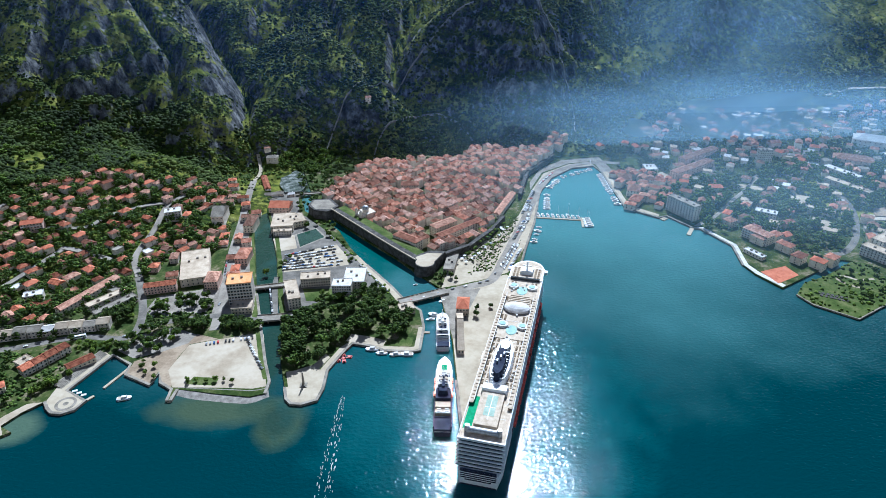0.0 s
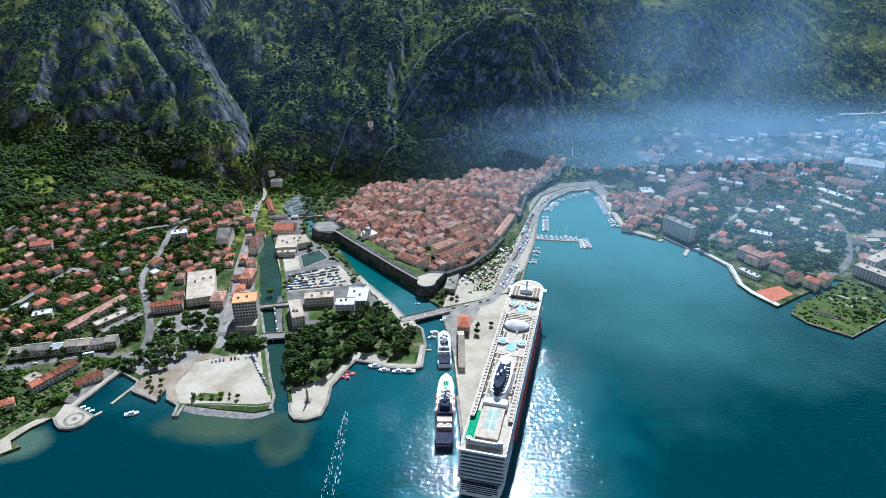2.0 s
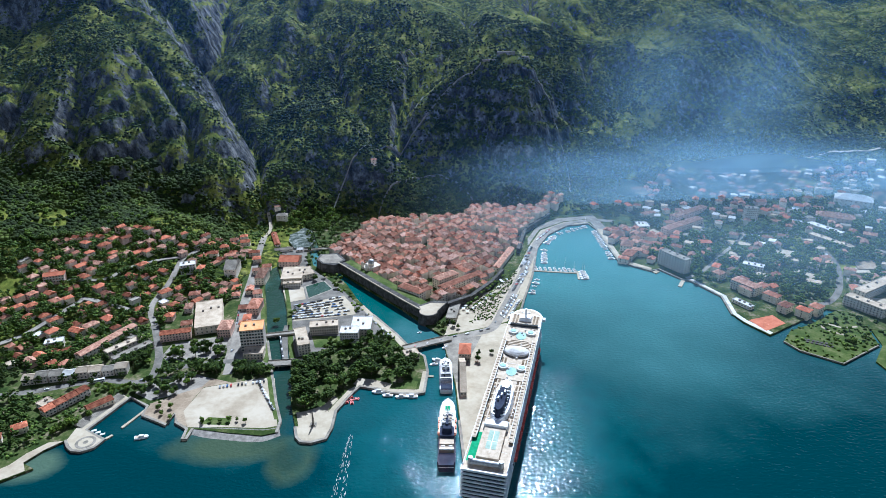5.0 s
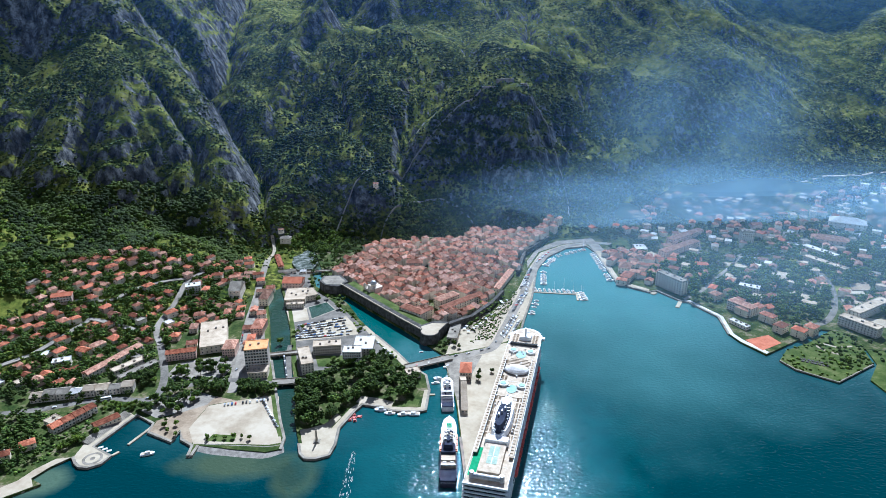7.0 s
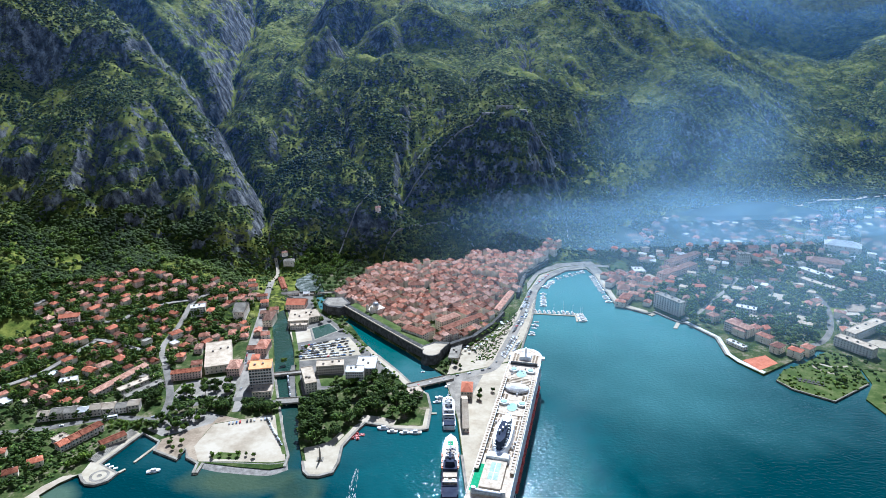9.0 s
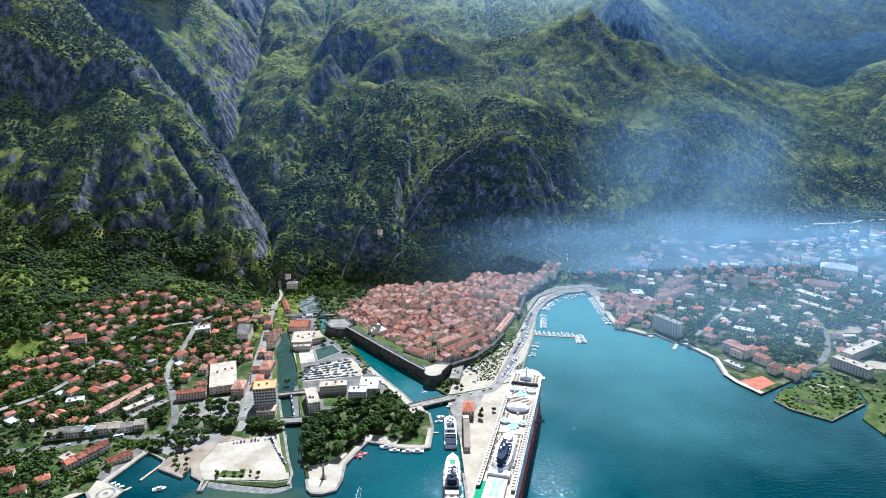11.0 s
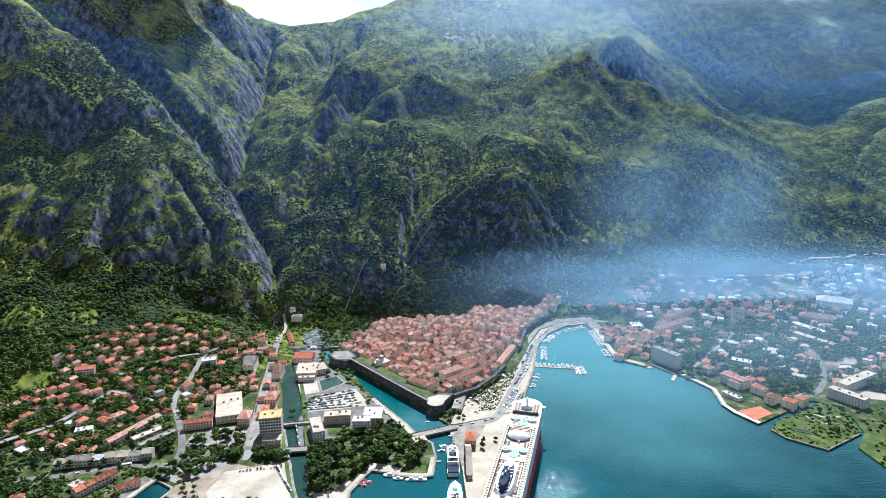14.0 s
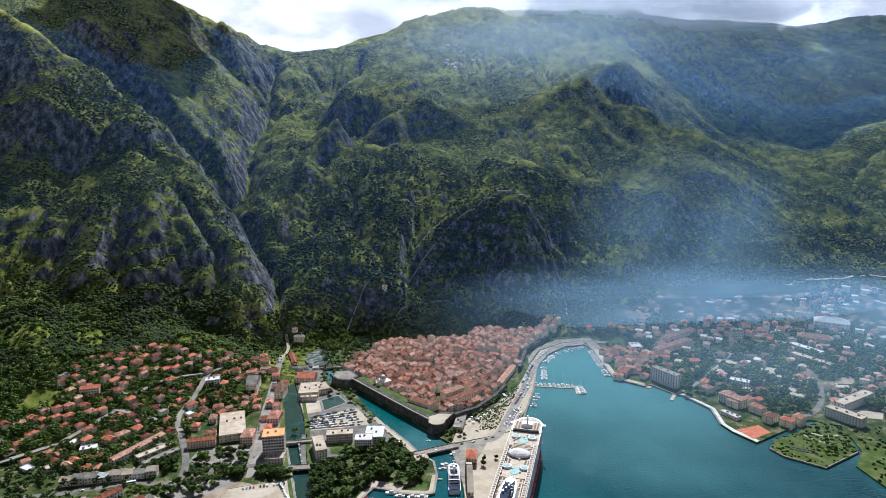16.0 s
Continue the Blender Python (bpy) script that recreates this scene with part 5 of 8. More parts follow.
block("bridge_house", (-42, 538), (-28, 543), 13, 6, 1, 5, "cream", "flat", "low flat-roofed pavilion by the river bridge", "pavilion", 3)
block("port_office", (13, 538), (25, 537), 21, 9, 2, 4, "plaster", "hip", "white port office with a dark red hipped roof", "port office", 5, False, "clay")
block("port_shed", (13, 476), (19, 476), 60, 5, 1, 2, "stone", "gable", "long low shed on the pier", "shed", 8, False, "flat_roof")
block("shop_row", (-236, 640), (-222, 640), 26, 9, 3, 4, "rose", "hip", "town house with a brick-red roof by the canal", "house", 4, False, "tile")
block("guest_house", (-248, 722), (-236, 722), 30, 10, 3, 3, "cream", "hip", "old long house between street and canal", "house", 4, False, "tile_old")
block("church", (-291, 735), (-276, 736), 32, 12, 2, 3, "stone", "gable", "grey stone church with a long slate roof", "church", 4, False, "concrete")

# apartment rows on the western slope
block("apartment_row", (-381, 540), (-350, 604), 10, 7, 2, 16, "plaster", "gable", "long brown-roofed terrace of flats", "apartment row", 2, True, "tile_old")
block("apartment_row", (-356, 546), (-329, 580), 9, 6.5, 2, 10, "plaster", "flat", "pale terrace of flats with a flat roof", "apartment row", 2, True, "flat_roof")
block("apartment_row", (-343, 533), (-316, 567), 9, 6.5, 2, 10, "plaster", "flat", "grey terrace of flats with a flat roof", "apartment row", 2, True, "concrete")
for k in range(8):
    p = Vector((-418, 497)).lerp(Vector((-322, 517)), k / 8)
    q = p + Vector((10.6, 2.2))
    block("row_house", p, q, 11 + (k % 3), 6.4 + 0.7 * ((k * 5) % 3), 2, 3, "plaster", "gable", "staggered row house with a pale shallow roof", "row house", 2, False, ("flat_roof", "concrete", "concrete", "roof_white", "flat_roof", "flat_roof", "concrete", "flat_roof")[k])
for k in range(4):
    p = Vector((-366, 446)).lerp(Vector((-342, 482)), k / 4)
    q = Vector((-366, 446)).lerp(Vector((-342, 482)), (k + 0.92) / 4)
    block("terraced_house", p, q, 10, 6.6 + 0.3 * k, 2, 3, "plaster", "gable", "terraced house with a red tiled roof and balconies", "house", 2, True, "tile_red")
block("boat_shed", (-329, 450), (-313, 467), 9, 5.5, 1, 6, "cream", "gable", "long shed with an orange tiled roof beside the pool", "shed", 2, False, "tile_red")
block("garage", (-384, 462), (-366, 452), 12, 4.5, 1, 4, "plaster", "flat", "low garage with a grey-brown flat roof", "garage", 2)
block("villa", (-492, 677), (-470, 684), 12, 10, 3, 7, "rose", "gable", "large villa with a pink roof and balconies", "house", 3, True, "clay")
block("white_house", (-433, 564), (-416, 570), 10, 7, 2, 5, "plaster", "flat", "house with a bright white flat roof", "house", 3, False, "roof_white")
block("white_flats", (-346, 731), (-328, 737), 13, 12, 4, 5, "plaster", "flat", "white apartment house with open balconies", "apartment house", 4, True, "roof_white")

for x, y, turn in ((-378, 427, 35), (-391, 411, 30), (-420, 440, 20)):
    house(x, y, turn, 12, 9, 2, "cream", "hip", "house with an orange tiled roof among shore trees", "houses by the shore", 2, "tile_red")

# houses of the western quarter, street by street
STREETS = {
    "houses under the hill": [(-416, 808), (-454, 786), (-483, 767), (-499, 749), (-468, 745), (-458, 766), (-436, 740), (-426, 757), (-404, 783), (-399, 764), (-390, 797), (-377, 799), (-384, 776), (-358, 773), (-348, 799), (-322, 786), (-299, 790), (-286, 790), (-313, 812), (-332, 778), (-344, 815)],
    "houses along the upper lane": [(-510, 686), (-465, 714), (-448, 724), (-452, 695), (-457, 673), (-427, 680), (-411, 667), (-396, 735), (-412, 762), (-326, 750), (-337, 700), (-349, 684), (-314, 687), (-389, 672)],
    "houses along the lower lane": [(-493, 652), (-483, 632), (-462, 645), (-479, 616), (-463, 620), (-446, 611), (-424, 630), (-413, 648), (-392, 623), (-405, 609), (-414, 595), (-438, 590), (-457, 566), (-430, 548), (-309, 653), (-324, 631), (-299, 617)],
    "houses by the main street": [(-268, 709), (-280, 694), (-236, 690), (-232, 672), (-231, 625), (-284, 680), (-284, 812), (-254, 758), (-262, 788), (-292, 840), (-264, 690), (-248, 700), (-246, 776), (-270, 806), (-230, 612), (-244, 655)],
}
KINDS = ("plaster", "cream", "plaster", "rose", "stone")
for group, spots in STREETS.items():
    for x, y in spots:
        w, d = rng.choice((11, 12, 13, 15)), rng.choice((9, 10, 11))
        n = rng.choice((1, 2, 2))
        ang = rng.choice((58, 62, -28, 60)) + rng.uniform(-7, 7) if x < -330 else rng.choice((10, 100, 12)) + rng.uniform(-6, 6)
        tile = rng.choice(("tile_red", "tile_red", "tile_old", "tile", "clay"))
        house(x, y, ang, w, d, n, rng.choice(KINDS), rng.choice(("gable", "hip", "hip")), f"detached {n}-storey house with a red tiled roof in a green garden", group, 2, tile)
# more houses fill the quarter
take(-535, 664, 20)
HOUSE_ZONE = [(-620, 540), (-440, 530), (-400, 520), (-290, 600), (-262, 700), (-285, 830), (-330, 835), (-440, 825), (-520, 775), (-535, 700), (-530, 620), (-640, 590)]
WEST_ZONE = [(-560, 560), (-440, 530), (-400, 520), (-290, 600), (-262, 700), (-285, 830), (-330, 835), (-440, 825), (-540, 760), (-640, 680), (-700, 560)]
made = 0
for _ in range(3600):
    x, y = rng.uniform(-700, -260), rng.uniform(520, 835)
    w = rng.choice((10, 11, 12, 14))
    if made < 115 and inside(x, y, HOUSE_ZONE) and clear(x, y, w * 0.5 + 0.8):
        flat = rng.random() < 0.12
        house(x, y, rng.choice((58, 62, -30)) + rng.uniform(-9, 9), w, rng.choice((8, 9)), rng.choice((1, 1, 2)), rng.choice(("cream", "stone", "rose")), "flat" if flat else rng.choice(("gable", "hip")),
              "small pale house with a flat roof among trees" if flat else "small detached house with a red roof among trees", "houses in the hillside gardens", 1 if made < 60 else 0, rng.choice(("roof_white", "flat_roof", "concrete")) if flat else rng.choice(("tile_red", "tile_red", "tile", "tile_old")), None, "house", rng.random() < 0.4)
        made += 1

# ---- the old town ----
TOWN = [(-146, 800), (-116, 772), (-72, 720), (-40, 680), (-22, 664), (2, 662), (28, 682), (56, 722), (74, 756), (100, 822), (118, 888), (138, 932), (168, 975), (205, 1012), (185, 1022), (120, 985), (60, 1004), (30, 966), (-60, 950), (-112, 945), (-138, 900), (-160, 850), (-165, 826)]
block("sea_front_house", (-3, 690), (50, 736), 11, 9, 3, 16, "stone", "gable", "long house on the sea wall with a red tiled roof", "house", 2, False, "tile")
block("customs_house", (73, 757), (101, 826), 9, 7, 1, 8, "stone", "gable", "long low building with a brown tiled roof at the sea wall", "house", 2, False, "tile_old")
block("glass_pavilion", (0, 622), (12, 620), 36, 5, 1, 4, "plaster", "flat", "grey flat-roofed pavilion beside the bastion", "pavilion", 6, False, "concrete")
block("palace", (-60, 690), (-32, 668), 13, 13, 4, 8, "stone", "hip", "large stone palace with a red hipped roof", "house", 3, False, "tile")
block("palace", (-8, 706), (18, 728), 13, 13, 4, 8, "cream", "hip", "large cream palace with a red hipped roof", "house", 3, False, "tile_old")
block("palace", (-58, 838), (-34, 838), 14, 14, 4, 7, "plaster", "hip", "tall pale palace with a red roof", "house", 3, False, "tile")
block("palace", (84, 880), (112, 880), 18, 10, 3, 6, "stone", "hip", "broad house with a large red roof", "house", 3, False, "tile")


def domed_church(x, y):
    ob = tagged(new("domed_church"), "stone church with grey dome and two small towers", "church")
    ob.matrix_world = pose(x, y, 2.5, 0, 0, 40)
    bm = bmesh.new()
    box(bm, -11, -7, -1, 11, 7, 12)
    box(bm, -4, -9, -1, 4, 9, 13)
    part("nave", bm, M["old_wall"], ob)
    bm = bmesh.new()
    bmesh.ops.create_cone(bm, segments=16, radius1=4.2, radius2=4.2, depth=5, cap_ends=True, matrix=Matrix.Translation((0, 0, 15)))
    drum = part("drum", bm, M["old_wall"], ob)
    bm = bmesh.new()
    bmesh.ops.create_uvsphere(bm, u_segments=16, v_segments=8, radius=4.5, matrix=Matrix.Translation((0, 0, 17.4)) @ Matrix.Diagonal((1, 1, 0.85, 1)))
    part("dome", bm, M["metal"], drum, "dark grey lead dome")
    for s in (-1, 1):
        bm = bmesh.new()
        box(bm, -12, s * 5 - 1.6, -1, -8.8, s * 5 + 1.6, 17)
        bmesh.ops.create_cone(bm, segments=8, radius1=2.0, radius2=0.1, depth=2.5, matrix=Matrix.Translation((-10.4, s * 5, 18.2)))
        part("bell_tower", bm, M["old_wall"], ob)
    take(x, y, 11)


domed_church(-99, 755)
GAPS, TOWN_HOUSES = [], []
ca, sa = math.cos(radians(40)), math.sin(radians(40))
for i in range(-36, 37):
    for j in range(-36, 37):
        u, v = 11.0 * i + rng.uniform(-2.4, 2.4), 11.0 * j + rng.uniform(-2.4, 2.4)
        x, y = ca * u - sa * v - 20, sa * u + ca * v + 830
        if not inside(x, y, TOWN) or not clear(x, y, 3.0, False):
            continue
        if rng.random() < 0.09:
            GAPS.append((x, y))
            continue
        w, d = rng.choice((8, 9, 11, 12, 15)), rng.choice((7, 8, 9, 10))
        n = rng.choice((2, 3, 3, 4, 4))
        ang = 40 + rng.choice((0, 90)) + rng.uniform(-9, 9)
        g = 2.0 + max(0, (y - 900)) * 0.09
        TOWN_HOUSES.append((y, x, ang, w, d, n, rng.choice(("stone", "stone", "cream", "plaster")), rng.choice(("gable", "gable", "hip")), rng.choice(("tile", "tile_old", "tile_pale", "tile", "tile_old")), max(gz(x, y), g), rng.random() < 0.16))
        take(x, y, 3.4)


def joined_houses(name, label, specs, wall):
    """Houses too many to pick out one by one: (x, y, z, angle, w, d, h, tile); walls and roofs in one mesh each."""
    walls, roofs = bmesh.new(), {}
    for x, y, z, angle, w, d, h, tile in specs:
        m = pose(x, y, z, 0, 0, angle)
        corner = [(-w / 2, -d / 2), (w / 2, -d / 2), (w / 2, d / 2), (-w / 2, d / 2)]
        lo = [walls.verts.new(m @ Vector((a, b, -4))) for a, b in corner]
        hi = [walls.verts.new(m @ Vector((a, b, h))) for a, b in corner]
        for k in range(4):
            walls.faces.new((lo[k], lo[(k + 1) % 4], hi[(k + 1) % 4], hi[k]))
        walls.faces.new(hi)
        bm = roofs.setdefault(tile, bmesh.new())
        flat_top = tile in ("roof_white", "flat_roof", "concrete")
        e, up = 0.5, 0.4 if flat_top else 0.3 * d
        low = [bm.verts.new(m @ Vector((a + e * (1 if a > 0 else -1), b + e * (1 if b > 0 else -1), h + 0.02))) for a, b in corner]
        if flat_top:
            top = [bm.verts.new(v.co + Vector((0, 0, up))) for v in low]
            bm.faces.new(top)
            for k in range(4):
                bm.faces.new((low[k], low[(k + 1) % 4], top[(k + 1) % 4], top[k]))
        else:
            a, b = bm.verts.new(m @ Vector((-w / 2 + d * 0.2, 0, h + up))), bm.verts.new(m @ Vector((w / 2 - d * 0.2, 0, h + up)))
            for f in ((low[0], low[1], b, a), (low[2], low[3], a, b), (low[1], low[2], b), (low[3], low[0], a)):
                bm.faces.new(f)
        bm.faces.new(low[::-1])
    town = tagged(new(name), label, "houses", kind="stuff")
    part("wall", walls, wall, town)
    for tile, bm in roofs.items():
        part("roof", bm, M[tile], town)


TOWN_HOUSES.sort()
for y, x, ang, w, d, n, kind, roof, tile, z, smokes in TOWN_HOUSES[:290]:
    house(x, y, ang, w, d, n, kind, roof, "old stone town house with a weathered red tiled roof", "houses of the old town", 2 if y < 735 else 0, tile, z, "house", smokes, "town_house")
    TAKEN.pop()
joined_houses("far_old_town", "crowded old stone houses with red roofs under the hill", [(x, y, z, ang, w, d, 2.9 * n + 0.4, tile) for y, x, ang, w, d, n, kind, roof, tile, z, smokes in TOWN_HOUSES[290:]], WALLS["stone"])

# ---- the eastern suburb ----
block("shore_hotel", (297, 786), (320, 748), 12, 20, 6, 10, "plaster", "flat", "grey concrete hotel slab facing the bay", "hotel", 2, True, "concrete", (1.8, 1.8))
block("sports_hall", (650, 985), (698, 958), 30, 11, 2, 8, "plaster", "hip", "large sports hall with a pale yellow roof", "sports hall", 3, False, "roof_white")
block("white_hall", (566, 908), (590, 860), 13, 8, 2, 8, "plaster", "flat", "long white hall with a flat roof", "hall", 2, False, "roof_white")
for x, y, turn, w in ((362, 736, 30, 14), (386, 743, -55, 16), (383, 716, 30, 16), (380, 690, -58, 17), (402, 697, 32, 14), (402, 671, -55, 18), (405, 644, 35, 16), (421, 632, -50, 15), (440, 640, 35, 14)):
    house(x, y, turn, w, 12, 3, "cream", "hip", "large shore villa with a brown tiled roof and terraces", "villas by the eastern shore", 3, rng.choice(("tile_old", "tile", "clay")), None, "villa", True, "villa")
block("beach_bar", (352, 668), (364, 646), 8, 4, 1, 6, "cream", "flat", "low beach bar with a cream roof", "bar", 2, False, "roof_white")
block("school_east", (345, 888), (417, 939), 14, 10, 3, 14, "rose", "hip", "long school with a red-brown roof", "school", 3, False, "tile_old")
block("red_roof_house", (372, 838), (392, 836), 12, 9, 3, 5, "plaster", "hip", "house with a bright red roof among trees", "house", 3, False, "clay")
block("quay_house", (250, 800), (262, 792), 22, 8, 2, 4, "stone", "hip", "stone quay house with an orange roof", "house", 4, False, "tile")
block("quay_house", (256, 832), (272, 826), 24, 8, 2, 4, "stone", "hip", "stone quay house with a red roof", "house", 4, False, "tile_old")
block("quay_house", (254, 872), (272, 868), 22, 8, 2, 4, "cream", "hip", "house with a weathered roof on the far quay", "house", 4, False, "tile_old")
block("cinema", (304, 908), (322, 908), 22, 8, 2, 4, "cream", "flat", "flat-roofed pale hall at the head of the bay", "hall", 4, False, "roof_white")
block("school_wing", (371, 935), (440, 985), 13, 10, 3, 12, "rose", "hip", "long brown-roofed block behind the school", "school", 3, False, "tile_old")
block("office_slab", (483, 936), (503, 936), 12, 22, 7, 6, "plaster", "flat", "grey office tower among trees", "office tower", 3, False, "concrete")
block("red_hall", (592, 930), (640, 905), 24, 9, 2, 8, "rose", "hip", "broad hall with a faded red roof", "hall", 3, False, "tile_old")
block("bus_garage", (548, 868), (580, 812), 12, 7, 1, 9, "plaster", "flat", "long pale garage hall beside the road", "garage", 2, False, "flat_roof")
for x, y in ((270, 863), (284, 853), (300, 872), (262, 827), (276, 815), (291, 829), (251, 792), (264, 787), (278, 790), (284, 838), (268, 842), (296, 852)):
    if clear(x, y, 3.5):
        house(x, y, rng.choice((-32, 58)) + rng.uniform(-5, 5), rng.choice((12, 14)), 10, rng.choice((2, 3)), "stone", "hip", "old stone house with a red-brown roof on the far quay", "houses on the far quay", 2, rng.choice(("tile", "tile_old")))
block("seaside_flats", (484, 661), (508, 623), 14, 12, 4, 12, "plaster", "flat", "pale block of seaside flats with balconies", "apartment block", 4, True, "flat_roof")
block("seaside_flats", (514, 668), (578, 706), 14, 11, 4, 18, "cream", "flat", "long cream block of flats with a flat roof", "apartment block", 3, True, "flat_roof")
block("clinic", (404, 762), (426, 748), 12, 9, 3, 7, "plaster", "flat", "white clinic with a flat roof among trees", "clinic", 3, False, "roof_white")
block("terrace_villas", (366, 708), (384, 680), 15, 12, 4, 9, "cream", "hip", "large terraced villa with a brown roof", "villa", 3, True, "tile_old")
NO_HOUSE = [(380, 862), (457, 923), (561, 896), (530, 806), (500, 695), (460, 730), (423, 748), (361, 787)]
EAST_A = [(298, 1014), (311, 995), (355, 880), (345, 862), (410, 844), (406, 796), (372, 720), (367, 758), (416, 700), (420, 783), (435, 735), (495, 780), (337, 827), (257, 1010), (295, 845), (395, 923), (472, 979), (480, 934)]
EAST_B = [(429, 1012), (400, 1072), (439, 1071), (503, 1012), (552, 980), (549, 936), (526, 961), (674, 1058), (678, 1015), (578, 905), (612, 851), (572, 780), (540, 726), (590, 980), (620, 1010), (640, 1050), (450, 1040), (370, 1040)]
EAST_ZONE = [(300, 905), (340, 1060), (430, 1110), (560, 1120), (760, 1120), (900, 1060), (900, 660), (560, 640), (500, 700), (430, 820), (390, 880)]
for spots in (EAST_A, EAST_B):
    for x, y in spots:
        if clear(x, y, 4) and not inside(x, y, NO_HOUSE):
            house(x, y, rng.choice((-30, 60, 20, 110)) + rng.uniform(-9, 9), rng.choice((11, 13, 15)), rng.choice((9, 10, 11)), rng.choice((2, 3)), rng.choice(KINDS), rng.choice(("gable", "hip")), "suburban house with a reddish roof across the bay", "houses of the eastern suburb", 0, rng.choice(("tile", "tile_old", "clay")), None, "house", False, "suburban_house")
made = 0
for _ in range(1500):
    x, y = rng.uniform(300, 900), rng.uniform(640, 1120)
    w = rng.choice((10, 12, 14, 18))
    if made < 115 and not inside(x, y, NO_HOUSE) and inside(x, y, EAST_ZONE) and y > 820 - 0.9 * (x - 520) * (x > 520) - 60 and clear(x, y, w * 0.5 + 1.5):
        flat = rng.random() < 0.42
        house(x, y, rng.choice((-30, 60, 15)) + rng.uniform(-9, 9), w, rng.choice((9, 10, 12)), rng.choice((2, 2, 3)), rng.choice(KINDS), "flat" if flat else rng.choice(("gable", "hip")),
              "pale flat-roofed building in the suburb" if flat else "house with a tiled roof in the suburb", "buildings of the eastern plain", 0, rng.choice(("roof_white", "flat_roof", "concrete")) if flat else rng.choice(("tile", "tile_old")), None, "house", False, "suburban_house")
        made += 1


def scattered(zone, count, seed, tiles):
    """Houses set where there is room in a zone of the plan."""
    r, specs = random.Random(seed), []
    xs, ys = [p[0] for p in zone], [p[1] for p in zone]
    for _ in range(count * 12):
        x, y = r.uniform(min(xs), max(xs)), r.uniform(min(ys), max(ys))
        w, d, h = r.uniform(10, 16), r.uniform(8, 11), r.choice((5.8, 6.2, 8.8))
        if len(specs) < count and inside(x, y, zone) and clear(x, y, w * 0.36):
            take(x, y, w * 0.42)
            specs.append((x, y, gz(x, y), r.choice((-32, 58)) + r.uniform(-8, 8), w, d, h, r.choice(tiles)))
    return specs


joined_houses("waterfront_quarter", "crowded stone houses with red roofs behind the far quay", scattered([(252, 798), (298, 786), (330, 850), (345, 890), (312, 915), (254, 915)], 34, 21, ("tile", "tile_old", "tile")), WALLS["stone"])
joined_houses("garden_quarter", "pale houses with red roofs among the eastern gardens", scattered([(340, 780), (380, 760), (440, 700), (470, 690), (540, 800), (560, 900), (470, 960), (380, 900)], 30, 23, ("tile", "tile_old", "roof_white", "flat_roof")), WALLS["plaster"])


def far_quarter(count, seed):
    """Houses of the eastern plain, too many and too far off to pick out one by one."""
    r = random.Random(seed)
    specs = []
    for _ in range(count * 9):
        x, y = r.uniform(300, 1000), r.uniform(640, 1130)
        w, d, h = r.uniform(9, 17), r.uniform(8, 11), r.choice((4, 6.2, 6.2, 9))
        if len(specs) >= count or inside(x, y, NO_HOUSE) or not inside(x, y, EAST_ZONE) or not clear(x, y, w * 0.42):
            continue
        take(x, y, w * 0.45)
        specs.append((x, y, gz(x, y), r.choice((-30, 60, 15, 70)) + r.uniform(-8, 8), w, d, h, r.choice(("tile", "tile_old", "tile_old", "flat_roof", "concrete", "roof_white"))))
    joined_houses("far_quarter", "crowded pale houses with red and white roofs on the plain", specs, WALLS["cream"])


far_quarter(210, 17)
# chapel and old buildings up the canyon mouth
for x, y, w, d, n, turn, tile in ((-258, 932, 17, 11, 2, 5, "concrete"), (-255, 869, 50, 8, 1, 110, "tile_red"), (-236, 836, 26, 8, 1, 12, "concrete"), (-212, 836, 9, 7, 1, 10, "roof_white"), (-268, 946, 9, 6, 1, 20, "tile_old"), (-300, 862, 11, 9, 2, 15, "tile_red"), (-308, 842, 12, 9, 2, 12, "tile")):
    house(x, y, turn, w, d, n, "stone", "hip" if n == 2 else "gable", "old stone building beside the stream at the canyon mouth", "buildings at the canyon mouth", 2, tile)
house(-120, 1040, 5, 9, 7, 2, "stone", "gable", "small stone pilgrim church on the steep hillside", "", 1, "tile_old", None, "church")
# far hamlet on the mountain
for _ in range(16):
    x, y = 60 + rng.uniform(-70, 90), 2640 + rng.uniform(-120, 120)
    house(x, y, rng.uniform(0, 180), 14, 11, 2, "plaster", "gable", "tiny pale house high on the mountain", "hamlet on the mountain", 0, "roof_white")


# ---- ships ----
def outline_hull(length, beam, bow=0.22, stern=0.06, n=14):
    """A deck outline: y from stern to bow; blunt stern, rounded pointed bow."""
    right = []
    for k in range(n + 1):
        t = k / n
        y = -length / 2 + length * t
        if t < stern:
            w = 0.86 + 0.14 * math.sin(t / stern * math.pi / 2)
        elif t > 1 - bow:
            u = (t - 1 + bow) / bow
            w = math.sqrt(max(0.0, 1 - u ** 2.4))
        else:
            w = 1.0
        right.append((beam / 2 * max(w, 0.02), y))
    return right + [(-x, y) for x, y in right[::-1]]


def hull_mesh(bm, length, beam, z0, z1, bow=0.22, rake=6.0, n=20):
    """A hull that narrows to the waterline and rakes at the bow."""
    top = outline_hull(length, beam, bow, n=n)
    low = [(x * 0.9, y - rake * max(0.0, (y / (length / 2)) ** 3 if y > 0 else 0.0)) for x, y in top]
    a = [bm.verts.new((x, y, z0)) for x, y in low]
    b = [bm.verts.new((x, y, z1)) for x, y in top]
    bm.faces.new(a[::-1])
    bm.faces.new(b)
    m = len(top)
    for k in range(m):
        bm.faces.new((a[k], a[(k + 1) % m], b[(k + 1) % m], b[k]))


